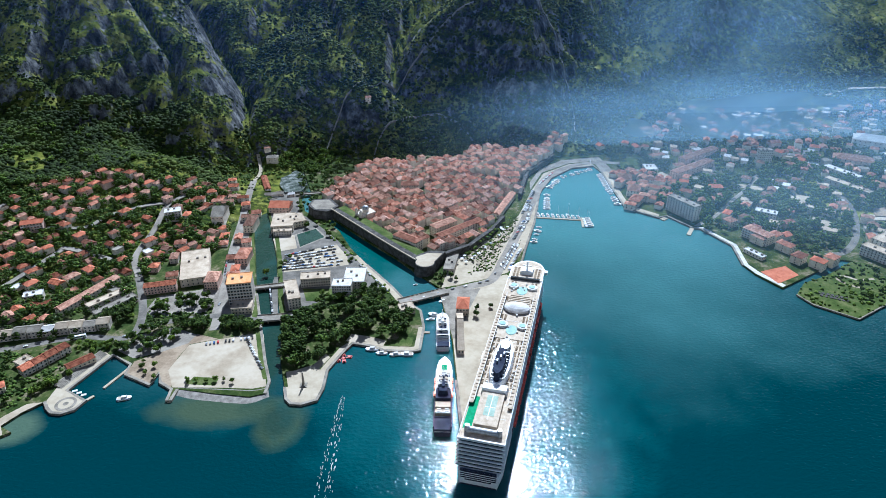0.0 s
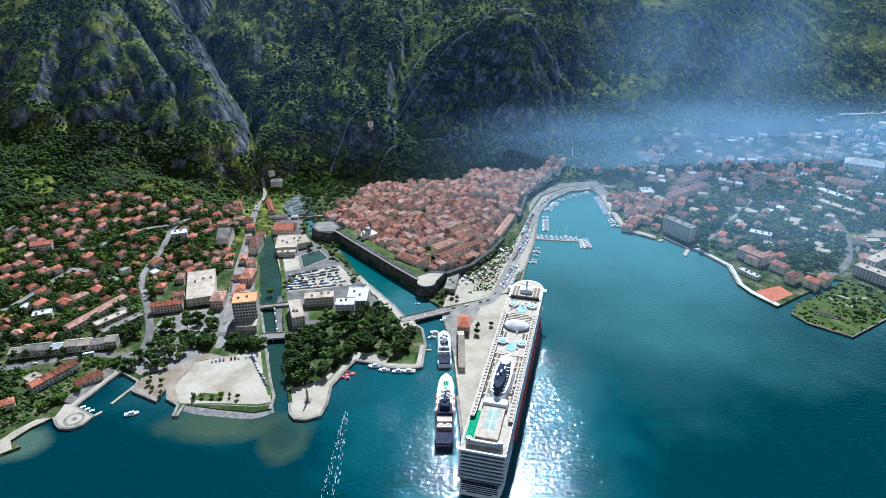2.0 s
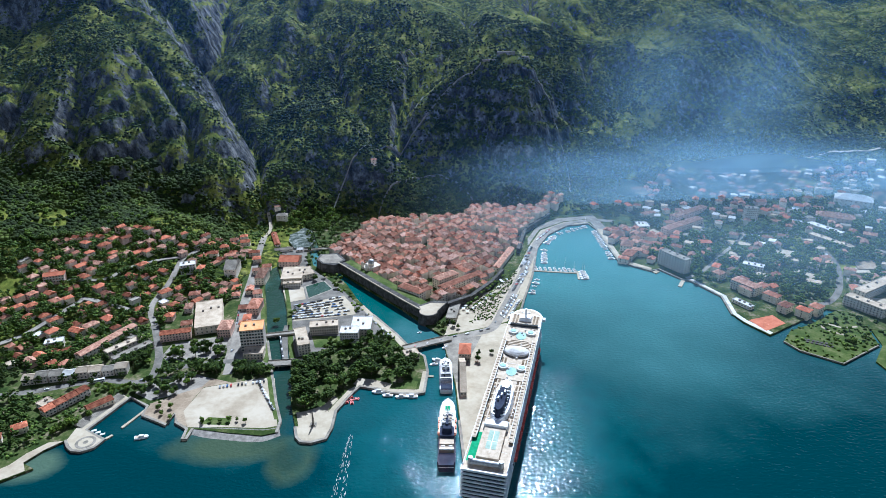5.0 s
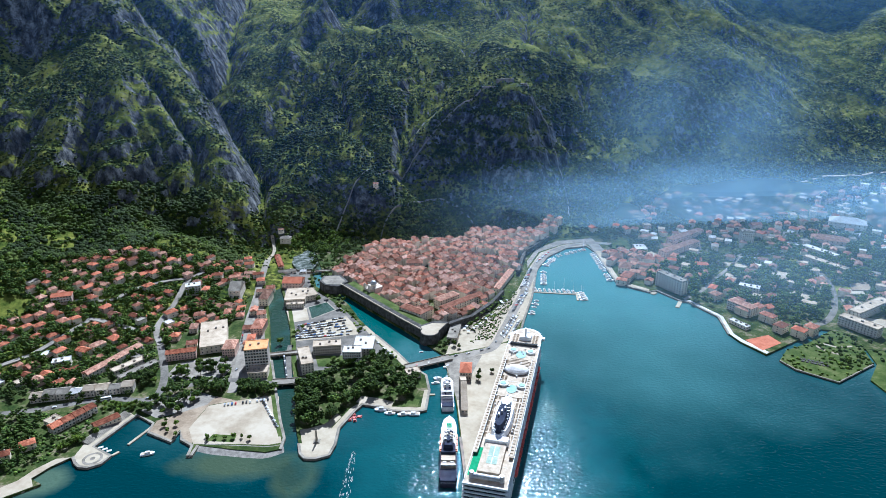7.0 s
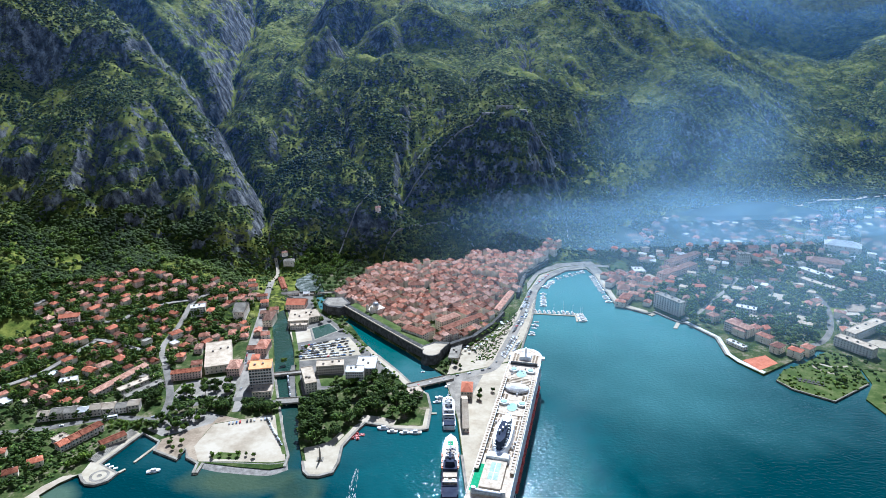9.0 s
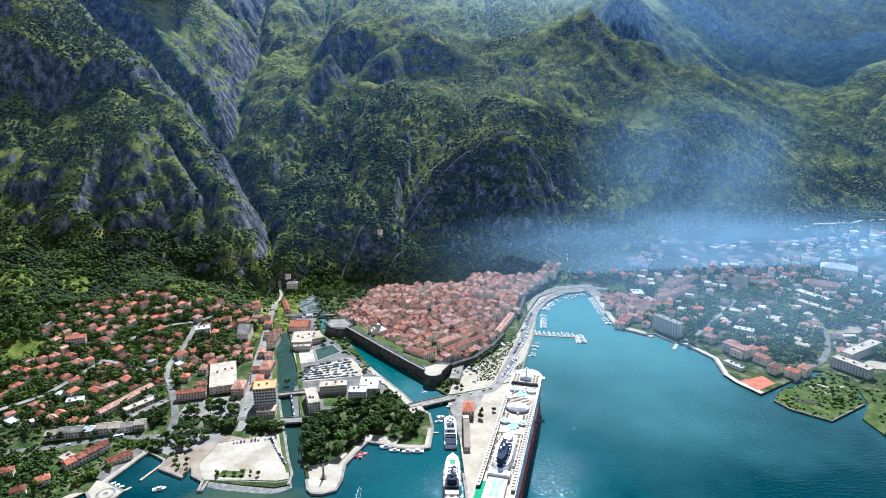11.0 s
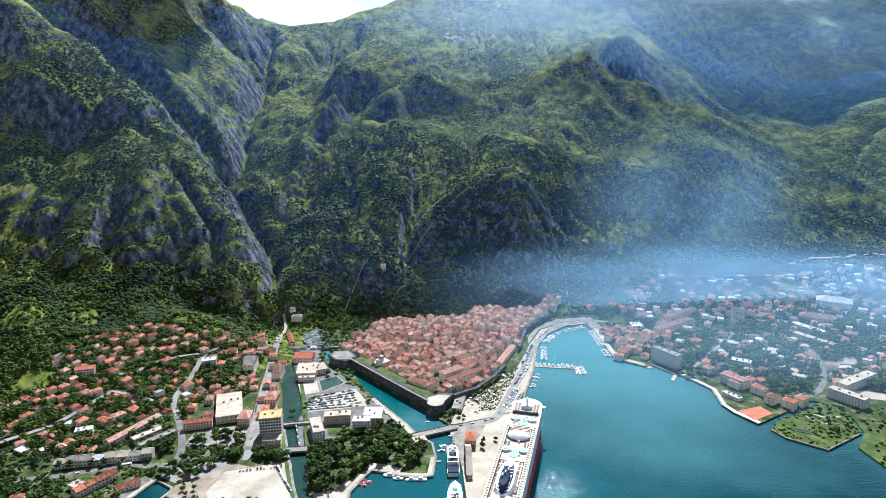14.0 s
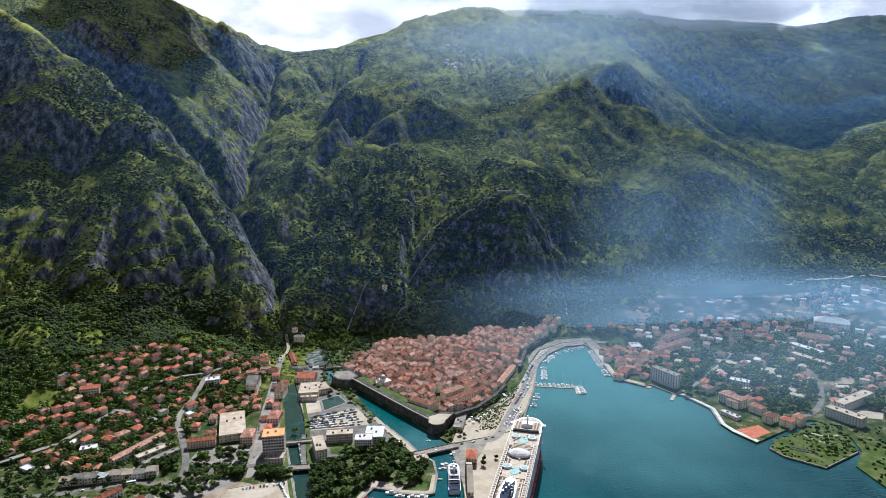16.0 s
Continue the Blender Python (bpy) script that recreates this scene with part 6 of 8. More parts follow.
def cruise_ship():
    ship = tagged(new("cruise_ship"), "very long white cruise ship moored at the pier", "cruise ship")
    ship.matrix_world = pose(58.4, 460.5, 0, 0, 0, -14.35) @ Matrix.Diagonal((1.1, 1, 1, 1))

    def piece(name, material, boxes, label="", parent=ship, taper=0.0):
        bm = bmesh.new()
        for b in boxes:
            box(bm, *b, taper)
        return part(name, bm, material, parent, label)

    L, B = 277.0, 31.0
    bm = bmesh.new()
    hull_mesh(bm, L, B, -6, 13, 0.20)
    part("hull", bm, M["white"], ship)
    bm = bmesh.new()
    hull_mesh(bm, L + 0.5, B * 0.905, -6.5, 1.2, 0.20)
    part("boot_stripe", bm, M["navy"], ship, "dark waterline band")
    # decks with recessed balcony bands between white slabs
    z = 13.0
    for k in range(8):
        y0 = -L / 2 + 3 + 0.6 * k
        y1 = L / 2 - 26 - 2.0 * k
        piece("cabin_deck", M["window"], [(-14.2, y0 + 0.9, z, 14.2, y1 - 1.0, z + 2.0)], "dark glass balcony doors")
        piece("deck_slab", M["white"], [(-15.6, y0, z + 2.0, 15.6, y1, z + 2.9)])
        bm = bmesh.new()
        for s in (-1, 1):
            n = int((y1 - y0) / 5.5)
            for q in range(n):
                y = y0 + 4 + (y1 - y0 - 8) * (q + 0.5) / n
                box(bm, s * 15.0 - 0.45, y - 0.15, z, s * 15.0 + 0.45, y + 0.15, z + 2.0)
        part("balcony_divider", bm, M["white"], ship)
        # stern gallery: white rail and dark recess
        piece("stern_rail", M["white"], [(-14.8, y0 - 0.3, z + 2.9, 14.8, y0, z + 3.5)])
        z += 2.9
    top = z + 0.0
    # solid navy band that puts the shade of the boat recess into colour
    piece("boat_deck_band", M["navy"], [(-15.7, -95, 13.0, 15.7, 95, 16.0)], "dark band painted as recess shade behind the lifeboats")
    # lifeboats along both sides
    bm = bmesh.new()
    hull_mesh(bm, 11, 4.2, 0, 2.2, 0.3, 1.0, 8)
    box(bm, -1.7, -4.2, 2.2, 1.7, 3.6, 3.4, 0.5)
    boat = data("lifeboat", bm, M["red"])
    for s in (-1, 1):
        for k in range(14):
            child("lifeboat", boat, ship, pose(s * 15.6, -84 + 12.6 * k, 15.2))
    # open sun deck, side terraces
    piece("sun_deck", M["deck"], [(-15.2, -126, top, 15.2, 92, top + 0.3)], "tan wooden sun deck")
    piece("stern_deck", M["deck"], [(-15.0, -130.4, top, 15.0, -126, top + 0.28)])
    piece("stern_bulwark", M["white"], [(-15.6, -131.7, top - 0.6, 15.6, -130.4, top + 1.3)])
    for s in (-1, 1):
        piece("side_terrace", M["deck"], [(s * 13.4 - 1.6, -96, top + 2.4, s * 13.4 + 1.6, 60, top + 2.9)])
        piece("terrace_floor", M["deck"], [(s * 13.2 - 1.6, -95, top + 2.9, s * 13.2 + 1.6, 59, top + 3.05)])
        piece("side_glass", M["window"], [(s * 14.6 - 0.2, -95, top + 0.3, s * 14.6 + 0.2, 60, top + 2.4)])
        bm = bmesh.new()
        for k in range(36):
            y = -92 + 4.2 * k
            box(bm, s * 13.0 - 1.0, y, top + 3.05, s * 13.0 + 0.9, y + 0.7, top + 3.5)
        tagged(part("lounger_strip", bm, M["dirt"], ship), kind="stuff")
    for k in range(14):
        y = -122 + 15.6 * k
        piece("deck_seam", M["roof_white"], [(-12.2, y, top + 0.3, 12.2, y + 0.5, top + 0.36)])
    for s in (-1, 1):
        piece("deck_rail", M["white"], [(s * 15.3 - 0.25, -126, top + 0.3, s * 15.3 + 0.25, 92, top + 1.4)])
        piece("inner_rail", M["white"], [(s * 11.6 - 0.15, -94, top + 3.05, s * 11.6 + 0.15, 59, top + 4.0)])
    # aft sports area
    piece("court_floor", M["deck"], [(-7.5, -118, top + 0.3, 8, -82, top + 3.3)])
    court = piece("sports_court", M["court_green"], [(-3.2, -108, top + 3.3, 4.2, -86, top + 3.42)], "pale turquoise sports court")
    piece("court_line", M["white"], [(-3.2, -99.2, top + 3.42, 4.2, -98.6, top + 3.48), (0.2, -112, top + 3.42, 0.7, -86, top + 3.48)], "", court)
    piece("mini_golf", M["green_court"], [(-14.2, -121, top + 0.3, -8.6, -86, top + 0.42)], "green minigolf lawn")
    bm = bmesh.new()
    bmesh.ops.create_cone(bm, segments=14, radius1=2.2, radius2=2.2, depth=20, cap_ends=True, matrix=pose(0, -124, top + 3.2, 0, 90, 0))
    part("glass_tube", bm, M["metal"], ship, "grey glazed gallery across the stern")
    for s in (-1, 1):
        bm = bmesh.new()
        bmesh.ops.create_cone(bm, segments=14, radius1=2.1, radius2=1.7, depth=6, cap_ends=True, matrix=Matrix.Translation((s * 10.5, -123, top + 3)))
        part("stair_tower", bm, M["metal"], ship)
    piece("aft_house", M["white"], [(-9, -82, top + 0.3, 9.5, -74, top + 5.5)], taper=0.8)
    # funnel with its dark slanting casing
    oval = [(math.cos(radians(a)), math.sin(radians(a))) for a in range(0, 360, 12)]
    bm = bmesh.new()
    battered(bm, [(8.2 * c, -46 + 31 * s) for c, s in oval], top + 0.3, top + 6.5, 1.4)
    part("funnel_base", bm, M["white"], ship, "white oval funnel housing")
    bm = bmesh.new()
    battered(bm, [(5.4 * c, -48 + 26 * s) for c, s in oval], top + 6.5, top + 7.2, 0.3)
    part("funnel_well", bm, M["navy"], ship)
    bm = bmesh.new()
    battered(bm, [(4.2 * c, -56 + 17 * s) for c, s in oval], top + 7.2, top + 14, 0.8)
    funnel = part("funnel", bm, M["navy"], ship, "dark blue funnel casing")
    bm = bmesh.new()
    for k in range(9):
        box(bm, -4.6, -71 + 4.0 * k, top + 7.2, 4.6, -70.2 + 4.0 * k, top + 8.6 + 0.5 * (k % 3))
    part("louvre", bm, M["metal"], funnel, "grey louvre blades")
    bm = bmesh.new()
    battered(bm, [(4.4 * c, -29 + 7 * s) for c, s in oval], top + 7.2, top + 9.5, 1.0)
    part("funnel_cap", bm, M["metal"], ship, "grey glazed front of the funnel housing")
    # rows of loungers and small deck houses
    st = random.Random(9)
    for name, material, spots in (("deck_furniture", M["dirt"], [(x, y) for x in (-10.5, -7.5, 7.5, 10.5) for y in (-68, -60, -52, -44, -36, -28, -20, -11, 19, 25, 54, 60, 84)]),
                                  ("fore_deck_furniture", M["dirt"], [(x, y) for x in (-11, -8, 8, 11) for y in (95, 99, 103, 107, 111)]),
                                  ("deck_clutter", M["roof_white"], [(st.uniform(-12, 12), st.uniform(-70, 88)) for _ in range(34)])):
        bm = bmesh.new()
        for x, y in spots:
            z0 = top + (1.45 if "fore" in name else 0.3)
            if "clutter" in name:
                box(bm, x - 0.8, y - 0.7, z0, x + 0.8, y + 0.7, z0 + 1.9, 0.1)
            else:
                for k in range(4):
                    box(bm, x - 0.9, y - 3 + 1.6 * k, z0, x + 0.9, y - 2.3 + 1.6 * k, z0 + 0.45)
        tagged(part(name, bm, material, ship), kind="stuff")
    piece("funnel_pipe", M["metal"], [(-2.2 + 1.8 * k, -60 + 5 * k, top + 13, -1.2 + 1.8 * k, -57 + 5 * k, top + 16.5) for k in range(3)], "", funnel)
    piece("radar_dome", M["roof_white"], [(-2.4, -22, top + 5.0, 2.4, -17.5, top + 8)], taper=0.8)
    # pools: oval basins with whirlpools round them
    for y, r in ((4, 7.0), (70, 7.5)):
        piece("pool_terrace", M["deck"], [(-12, y - 13, top + 0.3, 12, y + 13, top + 0.9)])
        bm = bmesh.new()
        bmesh.ops.create_cone(bm, segments=24, radius1=r, radius2=r, depth=0.5, cap_ends=True, matrix=Matrix.Translation((0, y, top + 1.0)) @ Matrix.Diagonal((0.62, 1, 1, 1)))
        part("pool", bm, M["pool"], ship, "turquoise swimming pool")
        for s in (-1, 1):
            bm = bmesh.new()
            bmesh.ops.create_cone(bm, segments=20, radius1=4.6, radius2=4.6, depth=2.0, cap_ends=True, matrix=Matrix.Translation((s * 8, y + 6, top + 1.9)))
            terrace = part("round_terrace", bm, M["roof_white"], ship)
            bm = bmesh.new()
            bmesh.ops.create_cone(bm, segments=16, radius1=2.6, radius2=2.6, depth=0.4, cap_ends=True, matrix=Matrix.Translation((s * 8, y + 6, top + 3.1)))
            part("whirlpool", bm, M["pool"], terrace)
    # shell-like canopy between the pools
    bm = bmesh.new()
    bmesh.ops.create_uvsphere(bm, u_segments=20, v_segments=8, radius=11, matrix=Matrix.Translation((0, 38, top + 1.5)) @ Matrix.Diagonal((1.05, 0.8, 0.42, 1)))
    bmesh.ops.delete(bm, geom=[v for v in bm.verts if v.co.z < top + 0.4], context="VERTS")
    part("canopy", bm, M["roof_white"], ship, "white shell-shaped canopy")
    for k in range(6):
        piece("grandstand_step", M["deck"], [(-10 + k * 0.4, 46 + 2.2 * k, top + 0.3, 10 - k * 0.4, 47.4 + 2.2 * k, top + 1.0 + 0.4 * k)])
    # forward house with bridge, mast and solarium
    piece("forward_house", M["white"], [(-15.2, 92, top - 2.9, 15.2, 116, top + 1.2)])
    piece("forward_deck", M["deck"], [(-13.5, 94, top + 1.2, 13.5, 114, top + 1.45)])
    piece("mast_house", M["white"], [(-6, 100, top + 1.45, 6, 110, top + 5)], taper=0.6)
    piece("mast", M["white"], [(-0.8, 104, top + 5, 0.8, 106, top + 14), (-4, 104.4, top + 9, 4, 105.4, top + 9.6)], "white radar mast")
    piece("glass_screen", M["window"], [(-13, 90.6, top + 0.3, 13, 92, top + 3.2)])
    wing = piece("bridge_wing", M["white"], [(-18, 112, top - 3.4, 18, 116.5, top - 0.4)], "white bridge with projecting wings")
    piece("bridge_window", M["window"], [(-17.6, 116.5, top - 2.4, 17.6, 116.8, top - 1.2)], "", wing)
    bm = bmesh.new()
    ring = [(15.2 * math.cos(radians(a)), 114 + 20 * math.sin(radians(a))) for a in range(0, 181, 10)]
    prism(bm, ring, top - 8.0, top - 1.2)
    part("visor", bm, M["white"], ship, "rounded white front of the upper decks")
    bm = bmesh.new()
    prism(bm, [(x * 0.9, 114 + (y - 114) * 0.88) for x, y in ring], top - 1.2, top - 1.0)
    part("bow_deck", bm, M["deck"], ship)
    bm = bmesh.new()
    for k in range(4):
        box(bm, -6 + 4 * k, 98 - 0.6, 13, -5.4 + 4 * k, 98.2, 13.4)
    box(bm, -5, 122, 13, -3, 127, 14.6)
    box(bm, 3, 122, 13, 5, 127, 14.6)
    part("winch", bm, M["metal"], ship)
    # stern: rows of dark openings in the transom
    for k in range(6):
        zz = 5.0 + 1.9 * k
        piece("stern_opening", M["navy"], [(-12 + 0.4 * (k == 0) * 8, -L / 2 - 0.25 + 0.0, zz, 12 - 0.4 * (k == 0) * 8, -L / 2 + 0.6, zz + 0.9)])
    return ship


cruise_ship()


def small_ship(x, y, angle, length, beam, hull_material, label, aft_dark):
    ship = tagged(new("passenger_ship"), label, "ship")
    ship.matrix_world = pose(x, y, 0, 0, 0, angle)
    bm = bmesh.new()
    hull_mesh(bm, length, beam, -2, 4.2, 0.3, 4)
    part("hull", bm, hull_material, ship)
    bm = bmesh.new()
    top = outline_hull(length * 0.985, beam * 0.97, 0.3)
    prism(bm, top, 4.2, 4.5)
    part("main_deck", bm, M["white"], ship)
    tiers = ((-0.06, 0.25, 0.92), (-0.05, 0.21, 0.86), (-0.04, 0.17, 0.74), (-0.02, 0.10, 0.55)) if aft_dark else ((-0.30, 0.26, 0.92), (-0.27, 0.20, 0.86), (-0.20, 0.14, 0.74), (-0.06, 0.10, 0.55))
    for k, (a, b, w) in enumerate(tiers):
        z = 4.5 + 2.6 * k
        bm = bmesh.new()
        box(bm, -beam * w / 2, length * a, z, beam * w / 2, length * b, z + 2.4, 0.2)
        part("deckhouse", bm, M["white"], ship)
        bm = bmesh.new()
        for s in (-1, 1):
            box(bm, s * beam * w / 2 - 0.12, length * a + 2, z + 0.9, s * beam * w / 2 + 0.12, length * b - 2, z + 1.7)
        box(bm, -beam * w / 2 + 1, length * a - 0.1, z + 0.8, beam * w / 2 - 1, length * a + 0.2, z + 1.8)
        part("window_band", bm, M["window"], ship)
        bm = bmesh.new()
        box(bm, -beam * w / 2 - 0.4, length * a - 1, z + 2.4, beam * w / 2 + 0.4, length * b + 0.5, z + 2.6)
        part("deck_edge", bm, M["roof_white"], ship)
    bm = bmesh.new()
    box(bm, -1.6, -length * 0.10, 12, 1.6, -length * 0.02, 18, 0.5)
    part("funnel", bm, M["navy"] if aft_dark else M["white"], ship)
    bm = bmesh.new()
    box(bm, -0.2, length * 0.10, 14, 0.2, length * 0.10 + 0.4, 23)
    box(bm, -1.6, length * 0.10, 19, 1.6, length * 0.10 + 0.3, 19.3)
    part("mast", bm, M["white"], ship)
    bm = bmesh.new()
    box(bm, -2.4, length * 0.27, 4.5, 2.4, length * 0.36, 4.7)
    part("fore_deck_pad", bm, M["green_court"] if aft_dark else M["deck"], ship, "green deck pad" if aft_dark else "")
    bm = bmesh.new()
    hull_mesh(bm, 7, 2.4, 0, 1.5, 0.3, 0.6, 6)
    box(bm, -0.9, -2.6, 1.5, 0.9, 2.2, 2.3, 0.3)
    boat = data("lifeboat", bm, M["lifeboat"])
    if aft_dark:
        for s in (-1, 1):
            for k in range(3):
                child("lifeboat", boat, ship, pose(s * (beam / 2 - 0.6), -8 + 8.5 * k, 7.5))
        bm = bmesh.new()
        box(bm, -beam * 0.45, -length * 0.19, 4.5, beam * 0.45, -length * 0.06, 12.5, 0.8)
        box(bm, -beam * 0.30, -length * 0.15, 12.5, beam * 0.30, -length * 0.08, 16.5, 1.2)
        part("engine_house", bm, M["navy"], ship, "dark blue engine house with the broad funnel")
        bm = bmesh.new()
        for s in (-1, 1):
            box(bm, s * beam * 0.46 - 0.35, -length * 0.48, 4.2, s * beam * 0.46 + 0.35, -length * 0.18, 8.6)
        box(bm, -beam * 0.46, -length * 0.49, 4.2, beam * 0.46, -length * 0.33, 6.4, 0.3)
        part("aft_bulwark", bm, M["navy"], ship, "dark blue raised stern")
        for k in range(2):
            bm = bmesh.new()
            box(bm, -beam * 0.42, -length * (0.315 - 0.05 * k), 4.5, beam * 0.42, -length * 0.19, 8.6 + 1.6 * k, 0.2)
            part("aft_deck", bm, M["deck"], ship)
        bm = bmesh.new()
        for k in range(3):
            for s in (-1, 1):
                box(bm, s * 3.2 - 1.6, -length * 0.305 + 2.0 * k, 8.6, s * 3.2 + 1.6, -length * 0.305 + 2.0 * k + 1.2, 9.4)
        part("deck_chair_row", bm, M["roof_white"], ship)
        bm = bmesh.new()
        box(bm, -beam * 0.42, -length * 0.325, 8.6, beam * 0.42, -length * 0.317, 9.6)
        part("aft_rail", bm, M["white"], ship)
    else:
        bm = bmesh.new()
        box(bm, -beam * 0.44, -length * 0.49, 4.2, beam * 0.44, -length * 0.36, 5.4, 0.3)
        part("stern_ramp", bm, M["navy"], ship, "dark stern deck")
        for s in (-1, 1):
            bm = bmesh.new()
            box(bm, s * 2.2 - 1.2, -length * 0.16, 12.3, s * 2.2 + 1.2, -length * 0.07, 12.6)
            part("roof_panel", bm, M["navy"], ship, "dark blue roof panel")
    for name, material, seed in (("deck_clutter", M["roof_white"], 3), ("deck_gear", M["navy"], 7), ("deck_equipment", M["deck"], 11)):
        st = random.Random(seed + int(length))
        bm = bmesh.new()
        for _ in range(int(length / 4)):
            k = st.choice((1, 2, 3, 3))
            a, b, w = tiers[k]
            px, py, z = st.uniform(-0.4, 0.4) * beam * w, length * st.uniform(a + 0.01, b - 0.01), 7.1 + 2.6 * k
            r = st.uniform(0.4, 1.3)
            box(bm, px - r, py - r * 0.8, z, px + r, py + r * 0.8, z + st.uniform(0.4, 1.6), 0.08)
        tagged(part(name, bm, material, ship), kind="stuff")
    take(x, y, beam)
    return ship


small_ship(0.0, 423, -1.5, 96, 15, M["navy"], "small cruise ship with dark blue hull and white decks", True)
small_ship(-0.5, 512, 0.5, 58, 13, M["white"], "white passenger ferry moored beside the pier", False)


# ---- boats ----
def motorboat_meshes():
    bm = bmesh.new()
    hull_mesh(bm, 9, 3.0, -0.5, 1.2, 0.4, 0.8, 10)
    hull = data("hull", bm, M["white"])
    bm = bmesh.new()
    box(bm, -1.1, -1.8, 1.2, 1.1, 1.6, 2.3, 0.25)
    cabin = data("cabin", bm, M["roof_white"])
    bm = bmesh.new()
    box(bm, -1.0, 1.35, 1.5, 1.0, 1.6, 2.1, 0.05)
    glass = data("windscreen", bm, M["window"])
    bm = bmesh.new()
    box(bm, -1.2, -4.0, 1.2, 1.2, -1.9, 1.3)
    deck = data("deck", bm, M["deck"])
    bm = bmesh.new()
    box(bm, -0.09, 0.2, 1.2, 0.09, 0.4, 13)
    box(bm, -0.07, -3.5, 2.6, 0.07, 0.2, 2.8)
    mast = data("mast", bm, M["white"])
    return hull, cabin, glass, deck, mast


BOAT = motorboat_meshes()


def boat(x, y, angle, size=1.0, sail=False, group="", label="small white motorboat moored at the quay"):
    ob = tagged(new("sailing_boat" if sail else "motorboat"), "white sailing boat with a bare mast" if sail else label, "boat", group)
    ob.matrix_world = pose(x, y, 0, 0, 0, angle) @ Matrix.Diagonal((size, size, size, 1))
    for name, me in zip(("hull", "cabin", "deck"), (BOAT[0], BOAT[1], BOAT[3])):
        made = child(name, me, ob)
        if name == "cabin":
            child("windscreen", BOAT[2], made)
    if sail:
        child("mast", BOAT[4], ob)


for k in range(9):
    p = Vector((124, 765)).lerp(Vector((176, 757)), k / 8)
    boat(p.x + 1, p.y + 8.5, 8 + rng.uniform(-4, 4), rng.uniform(1.0, 1.5), k % 2 == 0, "boats at the marina jetty")
for k in range(5):
    boat(186, 739 + 5.5 * k, 96, rng.uniform(0.9, 1.4), k % 2 == 1, "boats at the marina jetty")
for k, (a, b, n) in enumerate((((139, 790), (147, 845), 9), ((152, 862), (172, 896), 7), ((176, 902), (230, 936), 9), ((237, 915), (238, 800), 16), ((108, 690), (124, 745), 5))):
    for q in range(n):
        p = Vector(a).lerp(Vector(b), (q + rng.uniform(0.2, 0.8)) / n)
        boat(p.x, p.y, between(a, b) + rng.uniform(-12, 12), rng.uniform(0.7, 1.3), rng.random() < 0.2, "boats along the quay")
boat(-268, 420, -75, 1.35, False, "", "white motorboat lying off the pool")
for x, y, s in ((-66, 486, 1.5), (-57, 480, 1.2), (-44, 478, 1.3), (-34, 478, 1.4), (-9, 541, 1.5), (-13, 534, 1.0), (0, 567, 1.1), (-30, 600, 0.6)):
    boat(x, y, rng.uniform(60, 110), s, False, "boats at the park quay")


def red_raft(x, y, angle):
    ob = tagged(new("pedal_boat"), "bright red plastic pedal boat by the park quay", "pedal boat", "red pedal boats")
    ob.matrix_world = pose(x, y, 0, 0, 0, angle)
    for s in (-1, 1):
        bm = bmesh.new()
        hull_mesh(bm, 5, 1.1, -0.3, 0.7, 0.35, 0.4, 8)
        o = part("float", bm, M["red"], ob)
        o.matrix_basis = pose(s * 1.1, 0, 0)
    bm = bmesh.new()
    box(bm, -1.2, -1.8, 0.7, 1.2, 1.2, 1.0)
    box(bm, -1.2, -1.8, 1.0, 1.2, -1.4, 1.9)
    part("seat", bm, M["red"], ob)


for x, y, a in ((-95, 470, 20), (-91, 473, 70), (-90, 469, 10), (-86, 475, 80), (-97, 474, 130), (-92, 478, 40)):
    red_raft(x, y, a)


def pool_float(x, y):
    bm = bmesh.new()
    box(bm, -2.2, -1.4, -0.4, 2.2, 1.4, 0.5, 0.15)
    ob = tagged(part("swim_platform", bm, M["roof_white"]), "small white floating platform in the sea pool", "platform", "floating platforms")
    ob.matrix_world = pose(x, y, 0, 0, 0, 25)


for x, y in ((-315, 430), (-310, 427.5), (-305, 425)):
    pool_float(x, y)


def monument():
    ob = tagged(new("monument"), "tall pale stone obelisk on a stepped base", "monument")
    ob.matrix_world = pose(-120, 434, 2.08)
    bm = bmesh.new()
    box(bm, -3, -3, -0.2, 3, 3, 0.6)
    box(bm, -2, -2, 0.6, 2, 2, 1.4)
    part("base", bm, M["concrete"], ob)
    bm = bmesh.new()
    box(bm, -1.0, -1.0, 1.4, 1.0, 1.0, 14, 0.55)
    part("shaft", bm, M["concrete"], ob)
    take(-120, 434, 5)


monument()


# ---- cars ----
CAR_PAINT = []
for n, c in (("white", (0.75, 0.75, 0.74)), ("silver", (0.42, 0.43, 0.44)), ("grey", (0.12, 0.125, 0.13)), ("black", (0.02, 0.02, 0.022)), ("red", (0.45, 0.03, 0.03)), ("blue", (0.05, 0.12, 0.30))):
    CAR_PAINT.append((n, surface("car_paint_" + n, [c, tuple(0.9 * v for v in c)], 2, 0.3, coat=0.6)))


def car_meshes(paint):
    bm = bmesh.new()
    profile = [(-2.1, 0.35), (-2.1, 0.95), (-1.75, 1.05), (-1.35, 1.45), (0.45, 1.48), (1.05, 1.0), (2.0, 0.85), (2.15, 0.4)]
    left = [bm.verts.new((-0.85 + 0.12 * (z > 1.2), y, z)) for y, z in profile]
    right = [bm.verts.new((0.85 - 0.12 * (z > 1.2), y, z)) for y, z in profile]
    bm.faces.new(left)
    bm.faces.new(right[::-1])
    for k in range(len(profile)):
        q = (k + 1) % len(profile)
        bm.faces.new((left[q], left[k], right[k], right[q]))
    return data("car", bm, paint)


